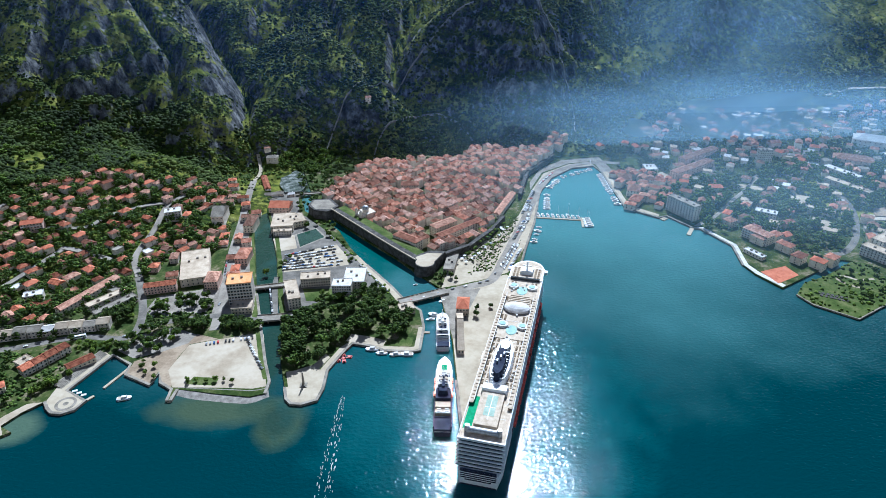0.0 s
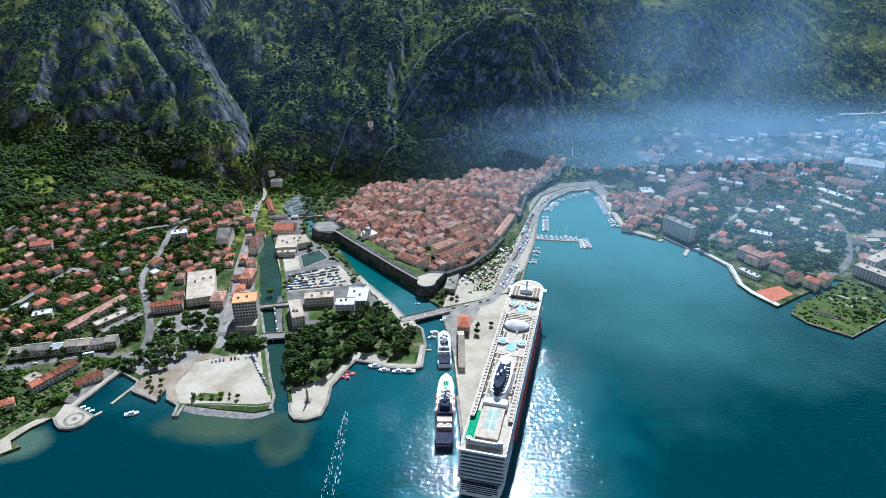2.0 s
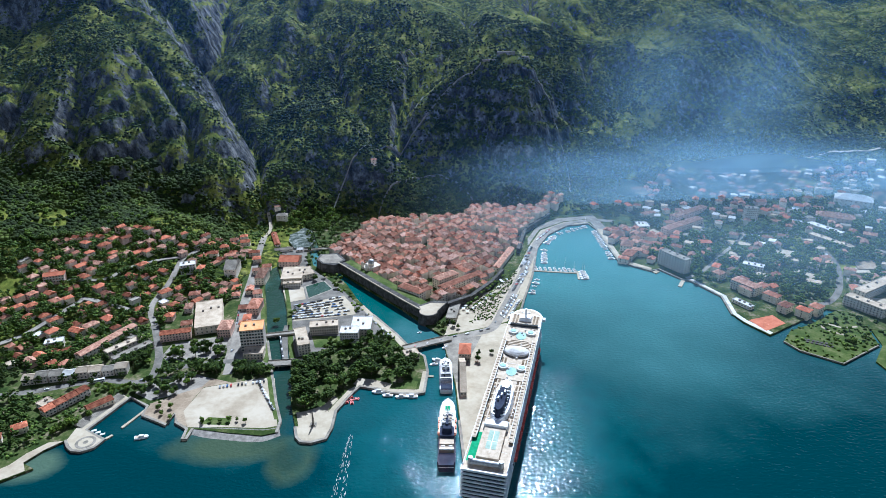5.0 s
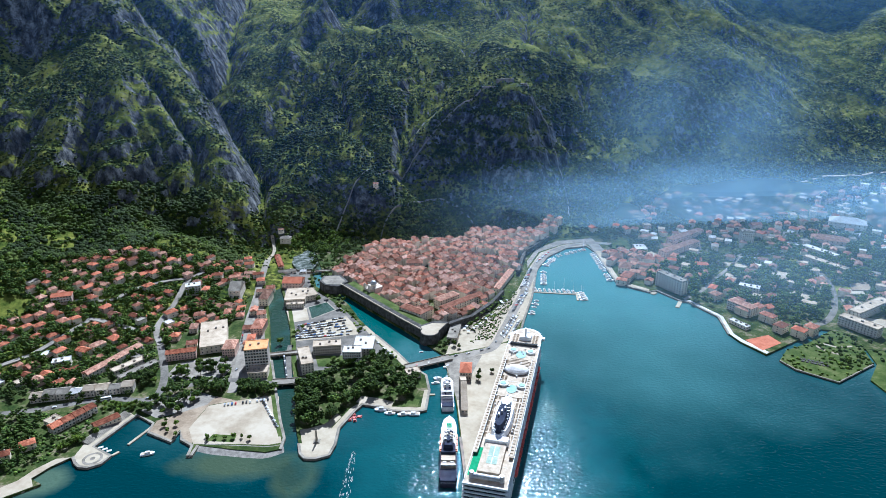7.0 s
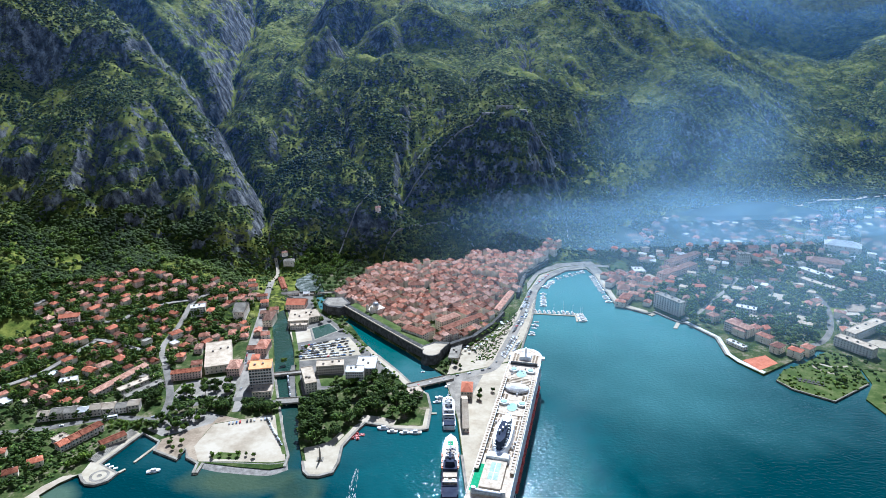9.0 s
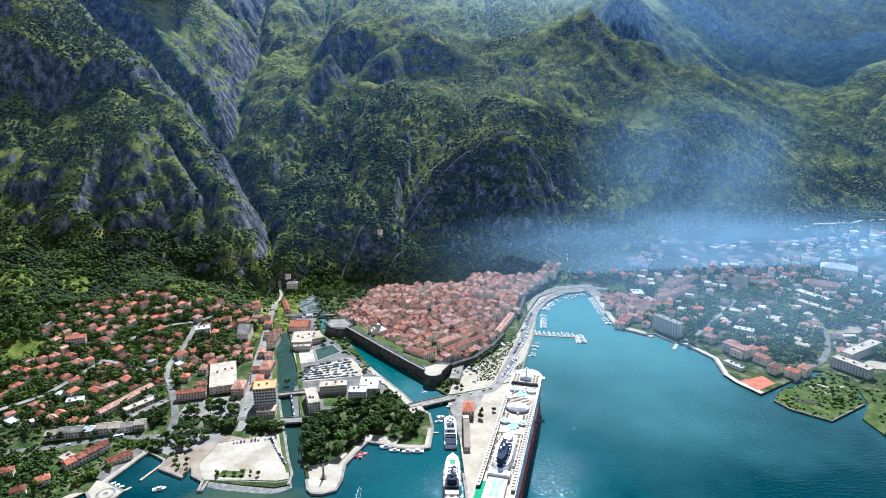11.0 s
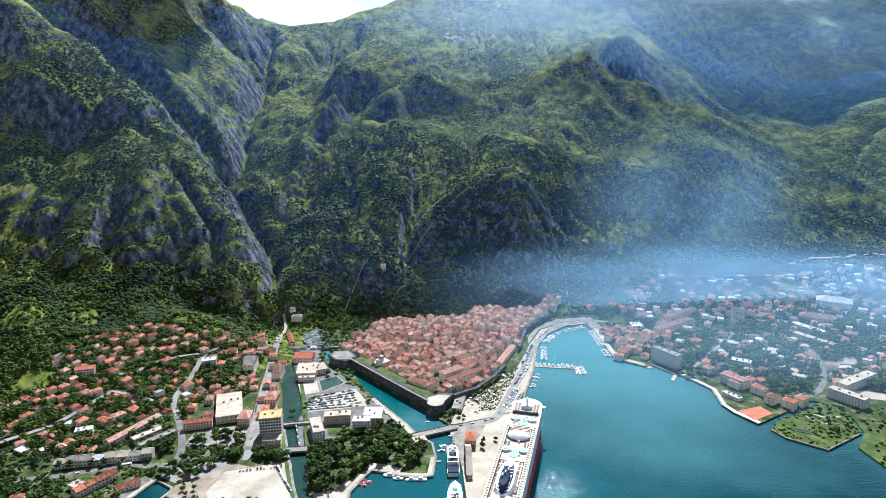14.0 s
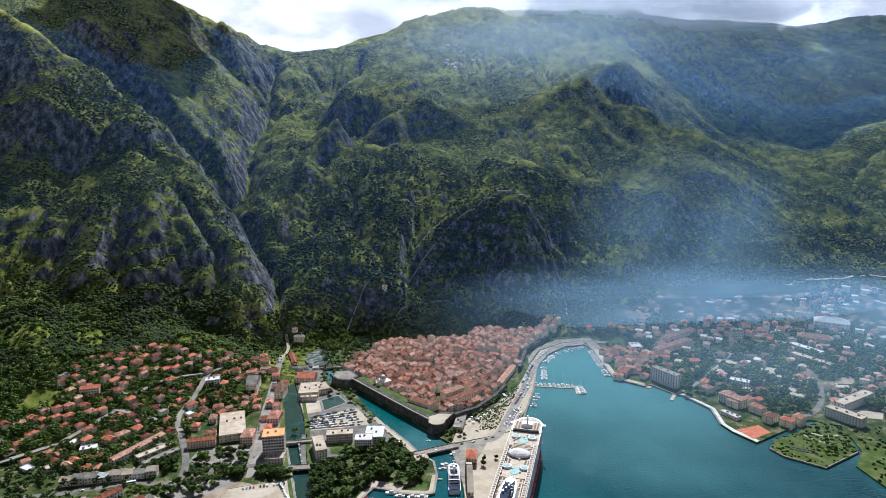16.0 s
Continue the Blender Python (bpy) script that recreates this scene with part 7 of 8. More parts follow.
def glass_mesh():
    bm = bmesh.new()
    box(bm, -0.80, -1.45, 1.06, 0.80, 0.75, 1.38, 0.06)
    return data("window_glass", bm, M["window"])


def wheel_mesh():
    bm = bmesh.new()
    bmesh.ops.create_cone(bm, segments=10, radius1=0.33, radius2=0.33, depth=0.22, cap_ends=True, matrix=pose(0, 0, 0, 0, 90, 0))
    return data("wheel", bm, M["rubber"])


CAR_BODY = [(n, car_meshes(p)) for n, p in CAR_PAINT]
GLASS, WHEEL = glass_mesh(), wheel_mesh()


def car(x, y, angle, group, z=None, wheels=True):
    n, me = rng.choices(CAR_BODY, (7, 5, 4, 4, 1, 1))[0]
    ob = tagged(new("car", me), f"{n} car parked on the pale ground" if "park" in group else f"{n} car on the road", "car", group)
    ob.matrix_world = pose(x, y, (gz(x, y) if z is None else z) + 0.18, 0, 0, angle)
    child("window_glass", GLASS, ob)
    if wheels:
        for sx in (-0.78, 0.78):
            for sy in (-1.3, 1.35):
                child("wheel", WHEEL, ob, pose(sx, sy, 0.33))


# rows of the middle car park
for r in range(7):
    a = Vector((-180, 630)).lerp(Vector((-185, 662)), r / 6)
    b = Vector((-112, 642)).lerp(Vector((-130, 686)), r / 6)
    n = 21 - r
    for k in range(n):
        if rng.random() < 0.78:
            p = a.lerp(b, (k + 0.5 + rng.uniform(-0.16, 0.16)) / n) + Vector((0, rng.uniform(-0.6, 0.6)))
            car(p.x, p.y, rng.uniform(-5, 5) + between(a, b) + (90 if rng.random() < 0.5 else -90) + 4, "cars in the middle car park", 2.1, wheels=False)
for k in range(13):
    if k not in (4, 8):
        car(-222 + 3.4 * k, 493 + 0.75 * k, 14, "cars in the gravel car park", 2.1, wheels=False)
for k in range(11):
    car(-186 + 2.4 * k, 500 - 4.3 * k + 0.2, 62, "cars in the gravel car park", 2.1, wheels=False)
for a, b, n, ang in (((64, 632), (86, 690), 20, 20), ((68, 630), (90, 688), 20, 20), ((99, 722), (120, 800), 24, 20), ((74, 628), (92, 676), 15, 110), ((95, 712), (112, 760), 12, 110), ((110, 780), (130, 850), 16, 110), ((104, 772), (128, 850), 16, 110), ((140, 872), (166, 916), 10, 130), ((86, 700), (104, 752), 12, 110),  ((-172, 545), (-188, 600), 11, 15), ((-240, 610), (-252, 668), 9, 10), ((-58, 582), (-96, 642), 9, 35)):
    for k in range(n):
        if rng.random() < 0.85:
            p = Vector(a).lerp(Vector(b), (k + 0.5) / n)
            car(p.x, p.y, ang + rng.uniform(-4, 4), "cars parked along the street", wheels=False)
for x, y, ang in ((10, 588, -66), (24, 593, 114), (40, 600, -66), (48, 604, 114), (58, 620, -20), (66, 640, 160), (-20, 572, -66), (-34, 566, 114), (-5, 579, -66), (-230, 560, 170), (-240, 622, -10), (-252, 700, 170), (-390, 490, 110), (-350, 503, -80), (-304, 505, 100)):
    car(x, y, ang, "cars on the move", wheels=False)


def coach(x, y, ang):
    ob = tagged(new("coach"), "white coach waiting on the pier road", "coach", "coaches")
    ob.matrix_world = pose(x, y, 2.2, 0, 0, ang)
    bm = bmesh.new()
    box(bm, -1.25, -6, 0.4, 1.25, 6, 3.3, 0.12)
    part("body", bm, M["white"], ob)
    bm = bmesh.new()
    box(bm, -1.28, -5.6, 1.6, 1.28, 5.6, 2.6)
    part("window_band", bm, M["window"], ob)
    for sx in (-1, 1):
        for sy in (-3.6, 3.8):
            child("wheel", WHEEL, ob, pose(sx * 1.1, sy, 0.4) @ Matrix.Diagonal((1.4, 1.4, 1.4, 1)))


for x, y, a in ((-346, 503, -70), (30, 430, -14), (36, 470, -14)):
    coach(x, y, a)


def wake(line, count, spread_m, seed):
    """Broken streaks of foam behind a boat."""
    st = random.Random(seed)
    bm = bmesh.new()
    a, b = Vector(line[0]), Vector(line[1])
    d = (b - a).normalized()
    n = Vector((-d.y, d.x))
    for _ in range(count):
        t = st.random()
        c = a.lerp(b, t) + n * st.choice((-1, 1)) * st.uniform(0.2, 1.0) * spread_m * (0.3 + t)
        l, w = st.uniform(0.5, 2.6), st.uniform(0.07, 0.24)
        ring = []
        for k in range(7):
            q = 6.283 * k / 7
            p = c + d * l * math.cos(q) * st.uniform(0.6, 1.1) + n * w * math.sin(q) * st.uniform(0.6, 1.2)
            ring.append(bm.verts.new((p.x, p.y, 0.16)))
        bm.faces.new(ring)
    return tagged(part("wake_foam", bm, M["roof_white"]), "thin white foam streaks of a passing boat's wake", "foam", kind="stuff")


wake([(-85, 423), (-86, 308)], 170, 6.0, 5)


# ---- trees ----
def fast_mesh(name, verts, tris, material):
    """A mesh of triangles straight from arrays."""
    me = bpy.data.meshes.new(name)
    nv, nf = len(verts), len(tris)
    me.vertices.add(nv)
    me.vertices.foreach_set("co", np.ascontiguousarray(verts, np.float32).ravel())
    me.loops.add(nf * 3)
    me.loops.foreach_set("vertex_index", np.ascontiguousarray(tris, np.int32).ravel())
    me.polygons.add(nf)
    me.polygons.foreach_set("loop_start", np.arange(0, nf * 3, 3, dtype=np.int32))
    me.materials.append(material)
    me.update(calc_edges=True)
    return me


PHI = (1 + 5 ** 0.5) / 2
ICO = np.array([(-1, PHI, 0), (1, PHI, 0), (-1, -PHI, 0), (1, -PHI, 0), (0, -1, PHI), (0, 1, PHI), (0, -1, -PHI), (0, 1, -PHI), (PHI, 0, -1), (PHI, 0, 1), (-PHI, 0, -1), (-PHI, 0, 1)]) / math.hypot(1, PHI)
ICO_F = np.array([(0, 11, 5), (0, 5, 1), (0, 1, 7), (0, 7, 10), (0, 10, 11), (1, 5, 9), (5, 11, 4), (11, 10, 2), (10, 7, 6), (7, 1, 8), (3, 9, 4), (3, 4, 2), (3, 2, 6), (3, 6, 8), (3, 8, 9), (4, 9, 5), (2, 4, 11), (6, 2, 10), (8, 6, 7), (9, 8, 1)])
OCT = np.array([(1, 0, 0), (-1, 0, 0), (0, 1, 0), (0, -1, 0), (0, 0, 1), (0, 0, -1)], float)
OCT_F = np.array([(0, 2, 4), (2, 1, 4), (1, 3, 4), (3, 0, 4), (2, 0, 5), (1, 2, 5), (3, 1, 5), (0, 3, 5)])


def clumps(centres, sizes, state, flat=0.8, shape=(ICO, ICO_F), ragged=0.3):
    """Many small ragged leaf clumps as one array of triangles."""
    base, faces = shape
    n, k = len(centres), len(base)
    v = base[None] * (1 + ragged * state.uniform(-1, 1, (n, k, 1))) * sizes[:, None, None]
    turn = state.uniform(0, 6.283, n)
    c, s = np.cos(turn)[:, None], np.sin(turn)[:, None]
    v = np.stack([v[..., 0] * c - v[..., 1] * s, v[..., 0] * s + v[..., 1] * c, v[..., 2] * flat], -1) + centres[:, None]
    f = faces[None] + (np.arange(n) * k)[:, None, None]
    return v.reshape(-1, 3), f.reshape(-1, 3)


def crown_mesh(seed, radius, tall, base, count, leaf, material, cone=0.0):
    st = np.random.RandomState(seed)
    lobes = st.uniform(-1, 1, (9, 3)) * (0.55, 0.55, 0.45)
    d = st.normal(size=(count, 3))
    d /= np.linalg.norm(d, axis=1, keepdims=True)
    p = lobes[st.randint(0, 9, count)] + d * st.uniform(0.25, 0.52, (count, 1))
    if cone:
        u = (p[:, 2] + 1) / 2
        p[:, :2] *= (1.15 - cone * u)[:, None]
    p = p * (radius, radius, tall / 2) + (0, 0, base + tall / 2)
    v, f = clumps(p, st.uniform(0.6, 1.35, count) * leaf, st, 0.7, (OCT, OCT_F), 0.45)
    return fast_mesh("crown", v, f, material)


def trunk_mesh(seed, h, r):
    """A tapered trunk with four limbs."""
    bm = bmesh.new()
    rr = random.Random(seed)

    def limb(a, b, r0, r1):
        d = (b - a).normalized()
        side = d.orthogonal().normalized()
        up = d.cross(side)
        rings = []
        for p, q in ((a, r0), (b, r1)):
            rings.append([bm.verts.new(p + (side * math.cos(t) + up * math.sin(t)) * q) for t in (0, 1.257, 2.513, 3.77, 5.027)])
        for k in range(5):
            bm.faces.new((rings[0][k], rings[0][(k + 1) % 5], rings[1][(k + 1) % 5], rings[1][k]))

    fork = Vector((rr.uniform(-0.2, 0.2), rr.uniform(-0.2, 0.2), h * 0.55))
    limb(Vector((0, 0, -0.6)), fork, r, r * 0.7)
    for k in range(4):
        a = k * 1.57 + rr.uniform(-0.4, 0.4)
        limb(fork, fork + Vector((math.cos(a) * h * 0.3, math.sin(a) * h * 0.3, h * 0.45)), r * 0.5, r * 0.15)
    return data("trunk", bm, M["bark"])


BROAD = [(trunk_mesh(k, 6, 0.35), crown_mesh(20 + k, 4.6, 7.5, 2.6, 190, 0.95, M["leaf"])) for k in range(4)]
LIGHT = [(trunk_mesh(9 + k, 5, 0.28), crown_mesh(40 + k, 3.8, 6.0, 2.0, 150, 0.85, M["leaf_light"])) for k in range(3)]
CYPRESS = [(trunk_mesh(15, 4, 0.22), crown_mesh(61, 1.6, 12, 0.6, 150, 0.6, M["leaf"], 0.75))]


def palm_meshes():
    bm = bmesh.new()
    for k in range(5):
        a = k / 5
        box(bm, -0.22 + 0.03 * k, -0.22 + 0.03 * k, 1.4 * k - 0.2, 0.22 - 0.03 * k, 0.22 - 0.03 * k, 1.4 * k + 1.25, 0.02)
    trunk = data("trunk", bm, M["bark"])
    bm = bmesh.new()
    for k in range(13):
        a = k * 2.4
        up = 0.5 - 0.09 * (k % 5)
        prev = None
        for s in range(5):
            t = s / 4
            r = 2.7 * t
            z = 7 + 2.0 * up * t * 2 - 2.2 * t * t
            w = 0.42 * math.sin(math.pi * (0.15 + 0.8 * t))
            c = Vector((math.cos(a) * r, math.sin(a) * r, z))
            n = Vector((-math.sin(a), math.cos(a), 0)) * w
            row = [bm.verts.new(c + n - Vector((0, 0, 0.15))), bm.verts.new(c), bm.verts.new(c - n - Vector((0, 0, 0.15)))]
            if prev:
                bm.faces.new((prev[0], row[0], row[1], prev[1]))
                bm.faces.new((prev[1], row[1], row[2], prev[2]))
            prev = row
    return trunk, data("fronds", bm, M["leaf_light"])


PALM = palm_meshes()


def tree(x, y, kinds, size, label, group, name="tree", crown="crown", room=2.0):
    trunk, top = rng.choice(kinds)
    ob = tagged(new(name), label, "tree" if name != "palm_tree" else "palm tree", group)
    ob.matrix_world = pose(x, y, gz(x, y), 0, 0, rng.uniform(0, 360)) @ Matrix.Diagonal((size * rng.uniform(0.9, 1.1), size * rng.uniform(0.9, 1.1), size * rng.uniform(0.85, 1.15), 1))
    child("trunk", trunk, ob)
    child(crown, top, ob)
    take(x, y, room * size)


def grove(zone, count, room, size, kinds, label, group, name="tree", tries=12):
    xs, ys = [p[0] for p in zone], [p[1] for p in zone]
    n = 0
    for _ in range(count * tries):
        x, y = rng.uniform(min(xs), max(xs)), rng.uniform(min(ys), max(ys))
        s = rng.uniform(*size)
        if n < count and inside(x, y, zone) and clear(x, y, room * s):
            tree(x, y, kinds, s, label, group, name, room=room)
            n += 1


for x, y, r in ((-118, 496, 6), (-83, 503, 6), (-64, 495, 7), (-38, 497, 8), (-100, 515, 3), (-60, 520, 3), (-120, 470, 2)):
    take(x, y, r)
grove([(-154, 508), (-142, 466), (-134, 458), (-114, 463), (-107, 484), (-98, 497), (-77, 502), (-45, 497), (-28, 509), (-25, 537), (-32, 550), (-46, 552), (-81, 556), (-103, 560), (-128, 545), (-149, 537), (-157, 527)], 62, 2.7, (1.0, 1.6), BROAD, "tall dark broadleaf tree in the park on the cape", "park trees", "park_tree")

grove([(-140, 552), (-95, 574), (-60, 560), (-70, 590), (-82, 600), (-118, 572), (-142, 590)], 26, 2.2, (0.6, 1.0), LIGHT + BROAD, "green garden tree between the office blocks", "courtyard trees")
grove([(-300, 510), (-262, 520), (-180, 512), (-178, 527), (-215, 533), (-290, 522)], 36, 2.2, (0.8, 1.15), BROAD, "dark broadleaf tree along the car park", "trees along the car park")
grove([(-305, 545), (-225, 545), (-222, 575), (-285, 578)], 22, 2.3, (0.7, 1.1), BROAD + LIGHT, "broadleaf tree on the small square", "trees on the square")
grove([(-304, 487), (-282, 474), (-262, 482), (-246, 496), (-262, 517), (-290, 507)], 22, 1.9, (0.6, 1.05), BROAD + LIGHT, "leafy tree on the coast road yard", "trees on the coast yard")
grove([(-345, 415), (-333, 436), (-322, 450), (-340, 446), (-352, 428)], 10, 2.0, (0.6, 0.9), LIGHT, "small tree behind the pool", "trees behind the pool")
grove([(-345, 486), (-322, 480), (-300, 490), (-310, 499), (-345, 500)], 16, 1.6, (0.5, 0.8), LIGHT, "small tree beside the coast road", "trees by the coast road")
grove([(-345, 520), (-305, 530), (-300, 545), (-318, 570), (-345, 545)], 16, 2.1, (0.8, 1.1), BROAD + LIGHT, "leafy tree below the flats", "trees below the flats")
for x, y in ((-222, 441), (-214, 440), (-205, 439), (-198, 440), (-190, 440), (-182, 438), (-220, 437), (-252, 444), (-262, 450), (-268, 458), (-258, 460), (-270, 466)):
    tree(x, y, LIGHT, rng.uniform(0.45, 0.75), "small bushy tree beside the gravel car park", "small trees at the car park")
grove(WEST_ZONE, 125, 1.7, (0.5, 1.0), BROAD + LIGHT, "leafy garden tree between the houses", "garden trees", "garden_tree")
for x, y in ((-183, 640), (-140, 712), (-180, 646), (-196, 620), (-176, 655), (-120, 690), (-105, 650), (-145, 745), (-160, 742), (-138, 735), (-172, 735), (-186, 765), (-190, 790)):
    tree(x, y, LIGHT, rng.uniform(0.6, 1.1), "green tree on the river bank", "trees on the river bank")
for k in range(22):
    p = Vector((-50, 656)).lerp(Vector((-132, 766)), k / 21)
    tree(p.x + 8 + rng.uniform(-3, 3), p.y + 6 + rng.uniform(-3, 3), LIGHT, rng.uniform(0.35, 0.6), "bushy tree on the grassy rampart", "rampart trees")
for x, y in ((-8, 612), (-2, 604), (8, 612), (14, 606), (2, 618), (34, 548), (33, 537), (30, 660), (22, 775), (-14, 790), (20, 768), (48, 552)):
    tree(x, y, BROAD, rng.uniform(0.5, 0.85), "dark round tree by the quay", "trees by the quay")
for x, y in GAPS[:16]:
    tree(x, y, LIGHT, rng.uniform(0.45, 0.75), "green tree in a courtyard of the old town", "old town trees", "courtyard_tree")
EAST_TREES = [(318, 740), (352, 712), (372, 700), (400, 668), (430, 640), (470, 660), (520, 690), (640, 660), (760, 700), (780, 900), (600, 960), (440, 900), (350, 870), (300, 830), (290, 790)]
grove([(405, 580), (430, 560), (470, 580), (480, 632), (440, 612)], 14, 1.8, (0.5, 0.9), LIGHT + BROAD, "tree on the small grassy island", "island trees")
for _ in range(14):
    x, y = rng.uniform(-430, -270), rng.uniform(620, 800)
    if clear(x, y, 1.0):
        tree(x, y, CYPRESS, rng.uniform(0.7, 1.1), "slender dark cypress among the houses", "cypresses", "cypress_tree", room=1.0)
for k in range(18):
    for r in range(5):
        p = Vector((20, 632)).lerp(Vector((92, 745)), (k + rng.uniform(0.1, 0.9)) / 18) + Vector((-7, 5)) * (r - 1.2)
        if rng.random() < 0.8 and clear(p.x, p.y, 1.2):
            tree(p.x, p.y, [PALM], rng.uniform(0.7, 1.05), "palm tree on the paved promenade", "promenade palms", "palm_tree", "fronds", 1.0)


def sheet_heights(x, y):
    i = np.clip(np.searchsorted(GX, x) - 1, 0, len(GX) - 2)
    j = np.clip(np.searchsorted(GY, y) - 1, 0, len(GY) - 2)
    u, v = (x - GX[i]) / (GX[i + 1] - GX[i]), (y - GY[j]) / (GY[j + 1] - GY[j])
    z = (SHEET[j, i] * (1 - u) + SHEET[j, i + 1] * u) * (1 - v) + (SHEET[j + 1, i] * (1 - u) + SHEET[j + 1, i + 1] * u) * v
    steep = np.hypot((SHEET[j, i + 1] - SHEET[j, i]) / (GX[i + 1] - GX[i]), (SHEET[j + 1, i] - SHEET[j, i]) / (GY[j + 1] - GY[j]))
    return z, steep


def scrub(name, label, count, x_span, y_span, size, patch, threshold, material, seed, flat=0.75, most_steep=1.6, low=4.0, top=9000.0, keep_out=None):
    """Bushes and small trees over the slopes, in patches, fewer on cliffs."""
    st = np.random.RandomState(seed)
    x, y = st.uniform(*x_span, count * 6), st.uniform(*y_span, count * 6)
    z, steep = sheet_heights(x, y)
    near = np.abs(x) < 0.74 * (y + 150) + 60
    dense = fbm(x, y, patch, 3, seed) + 0.12 * st.uniform(-1, 1, len(x))
    ok = near & (z > low) & (z < top) & (dense > threshold) & (steep < most_steep * st.uniform(0.5, 1.1, len(x)))
    ok &= z < top - 0.35 * top * fbm(x, y, 60, 2, seed + 5) * (top < 9000)
    x, y, z = (a[ok] for a in (x, y, z))
    if keep_out:
        out = np.array([not inside(p, q, keep_out) for p, q in zip(x, y)], bool)
        x, y, z = x[out], y[out], z[out]
    x, y, z = x[:count], y[:count], z[:count]
    r = st.uniform(*size, len(x))
    v, f = clumps(np.stack([x, y, z + r * 0.35], 1), r, st, flat, (OCT, OCT_F) if size[1] < 3.3 and name != "slope_scrub" else (ICO, ICO_F), ragged=0.38)
    return tagged(new(name, fast_mesh(name, v, f, material)), label, "scrub", kind="stuff")


M["scrub_mid"] = surface("scrub_mid", [(0.016, 0.028, 0.005), (0.042, 0.062, 0.009), (0.095, 0.120, 0.019)], 60, 0.85, per_island=0.4)
scrub("slope_scrub", "dark green bushes scattered over the rocky slopes", 29000, (-950, 1150), (840, 1560), (0.8, 3.0), 70, 0.475, M["scrub"], 71)
scrub("slope_thicket", "lighter green bushes on the ledges", 24000, (-950, 1150), (840, 1560), (0.8, 2.4), 45, 0.50, M["scrub_mid"], 83)
scrub("far_scrub", "dark scrub on the far mountain slopes", 32000, (-1700, 1900), (1540, 3000), (1.0, 2.9), 160, 0.48, M["scrub_mid"], 97)
scrub("foot_forest", "dense green wood along the foot of the mountain", 7500, (-950, -380), (600, 1000), (1.5, 4.2), 70, 0.44, M["scrub"], 103, 0.9, 1.6, 5.0, 125.0, WEST_ZONE)
scrub("foot_copse", "bright green young trees along the foot of the mountain", 3000, (-950, -300), (600, 930), (1.4, 4.0), 60, 0.50, M["scrub_mid"], 105, 0.95, 1.5, 5.0, 95.0, WEST_ZONE)
scrub("castle_wood", "dark bushes and trees at the foot of the castle hill", 8000, (-330, 560), (940, 1380), (1.3, 3.6), 70, 0.45, M["scrub"], 107, 0.9, 2.2, 8.0, 260.0)
scrub("east_wood", "green wood on the eastern foothills", 6500, (280, 1150), (760, 1240), (2.0, 4.4), 90, 0.50, M["scrub"], 109, 0.9, 1.4, 6.0, 110.0)


def far_trees(name, zone, count, size, label, seed, material=None, room=2.0):
    """Trees of the far shore, too many and too far to tell apart: trunks and crowns in one mesh each."""
    st, spots = random.Random(seed), []
    xs, ys = [p[0] for p in zone], [p[1] for p in zone]
    for _ in range(count * 8):
        x, y = st.uniform(min(xs), max(xs)), st.uniform(min(ys), max(ys))
        if len(spots) < count and inside(x, y, zone) and clear(x, y, room):
            spots.append((x, y, gz(x, y)))
            take(x, y, 1.2)
    s2 = np.random.RandomState(seed)
    centres, sizes = [], []
    for x, y, z in spots:
        s = st.uniform(*size)
        n = 26
        d = s2.normal(size=(n, 3))
        d /= np.linalg.norm(d, axis=1, keepdims=True)
        centres.append(d * s2.uniform(0.4, 1.0, (n, 1)) * (4.2 * s, 4.2 * s, 3.6 * s) + (x, y, z + 5.6 * s))
        sizes.append(s2.uniform(0.9, 1.7, n) * s)
    v, f = clumps(np.concatenate(centres), np.concatenate(sizes), s2, 0.75, (OCT, OCT_F), 0.45)
    return tagged(new(name, fast_mesh(name, v, f, material or M["leaf"])), label, "trees", kind="stuff")


def garden_shrubs(name, zone, count, size, label, seed, material):
    st = random.Random(seed)
    xs, ys = [p[0] for p in zone], [p[1] for p in zone]
    spots = []
    for _ in range(count * 5):
        x, y = st.uniform(min(xs), max(xs)), st.uniform(min(ys), max(ys))
        if inside(x, y, zone) and clear(x, y, 1.0):
            spots.append((x, y, gz(x, y) + 0.4))
            if len(spots) >= count:
                break
    st2 = np.random.RandomState(seed)
    v, f = clumps(np.array(spots), st2.uniform(*size, len(spots)), st2, 0.8, ragged=0.4)
    return tagged(new(name, fast_mesh(name, v, f, material)), label, "shrubs", kind="stuff")


grove([(-140, 560), (-110, 566), (-100, 572), (-60, 575), (-66, 590), (-82, 588), (-118, 566)], 14, 1.8, (0.6, 0.9), BROAD, "dark tree beside the white offices", "trees beside the offices")
far_trees("garden_wood", WEST_ZONE, 600, (0.6, 1.35), "dark leafy trees crowded between the houses", 37, None, -0.4)
far_trees("garden_fruit_trees", WEST_ZONE, 260, (0.5, 1.0), "bright green fruit trees in the house gardens", 38, M["leaf_light"], -0.2)
far_trees("lower_garden_wood", [(-620, 430), (-470, 460), (-400, 485), (-330, 500), (-300, 545), (-330, 580), (-420, 560), (-560, 565), (-700, 560)], 260, (0.6, 1.15), "dark leafy trees below the terraces of flats", 39, None, 0.0)
far_trees("hillside_orchard", [(-860, 600), (-700, 640), (-600, 720), (-520, 785), (-440, 838), (-330, 850), (-400, 905), (-560, 890), (-860, 850)], 330, (0.55, 1.0), "bright green trees on the gentle slope above the houses", 41, M["leaf_light"], 0.5)
garden_shrubs("garden_shrubs", WEST_ZONE, 2000, (1.0, 2.4), "green shrubs and hedges in the house gardens", 3, M["leaf_light"])
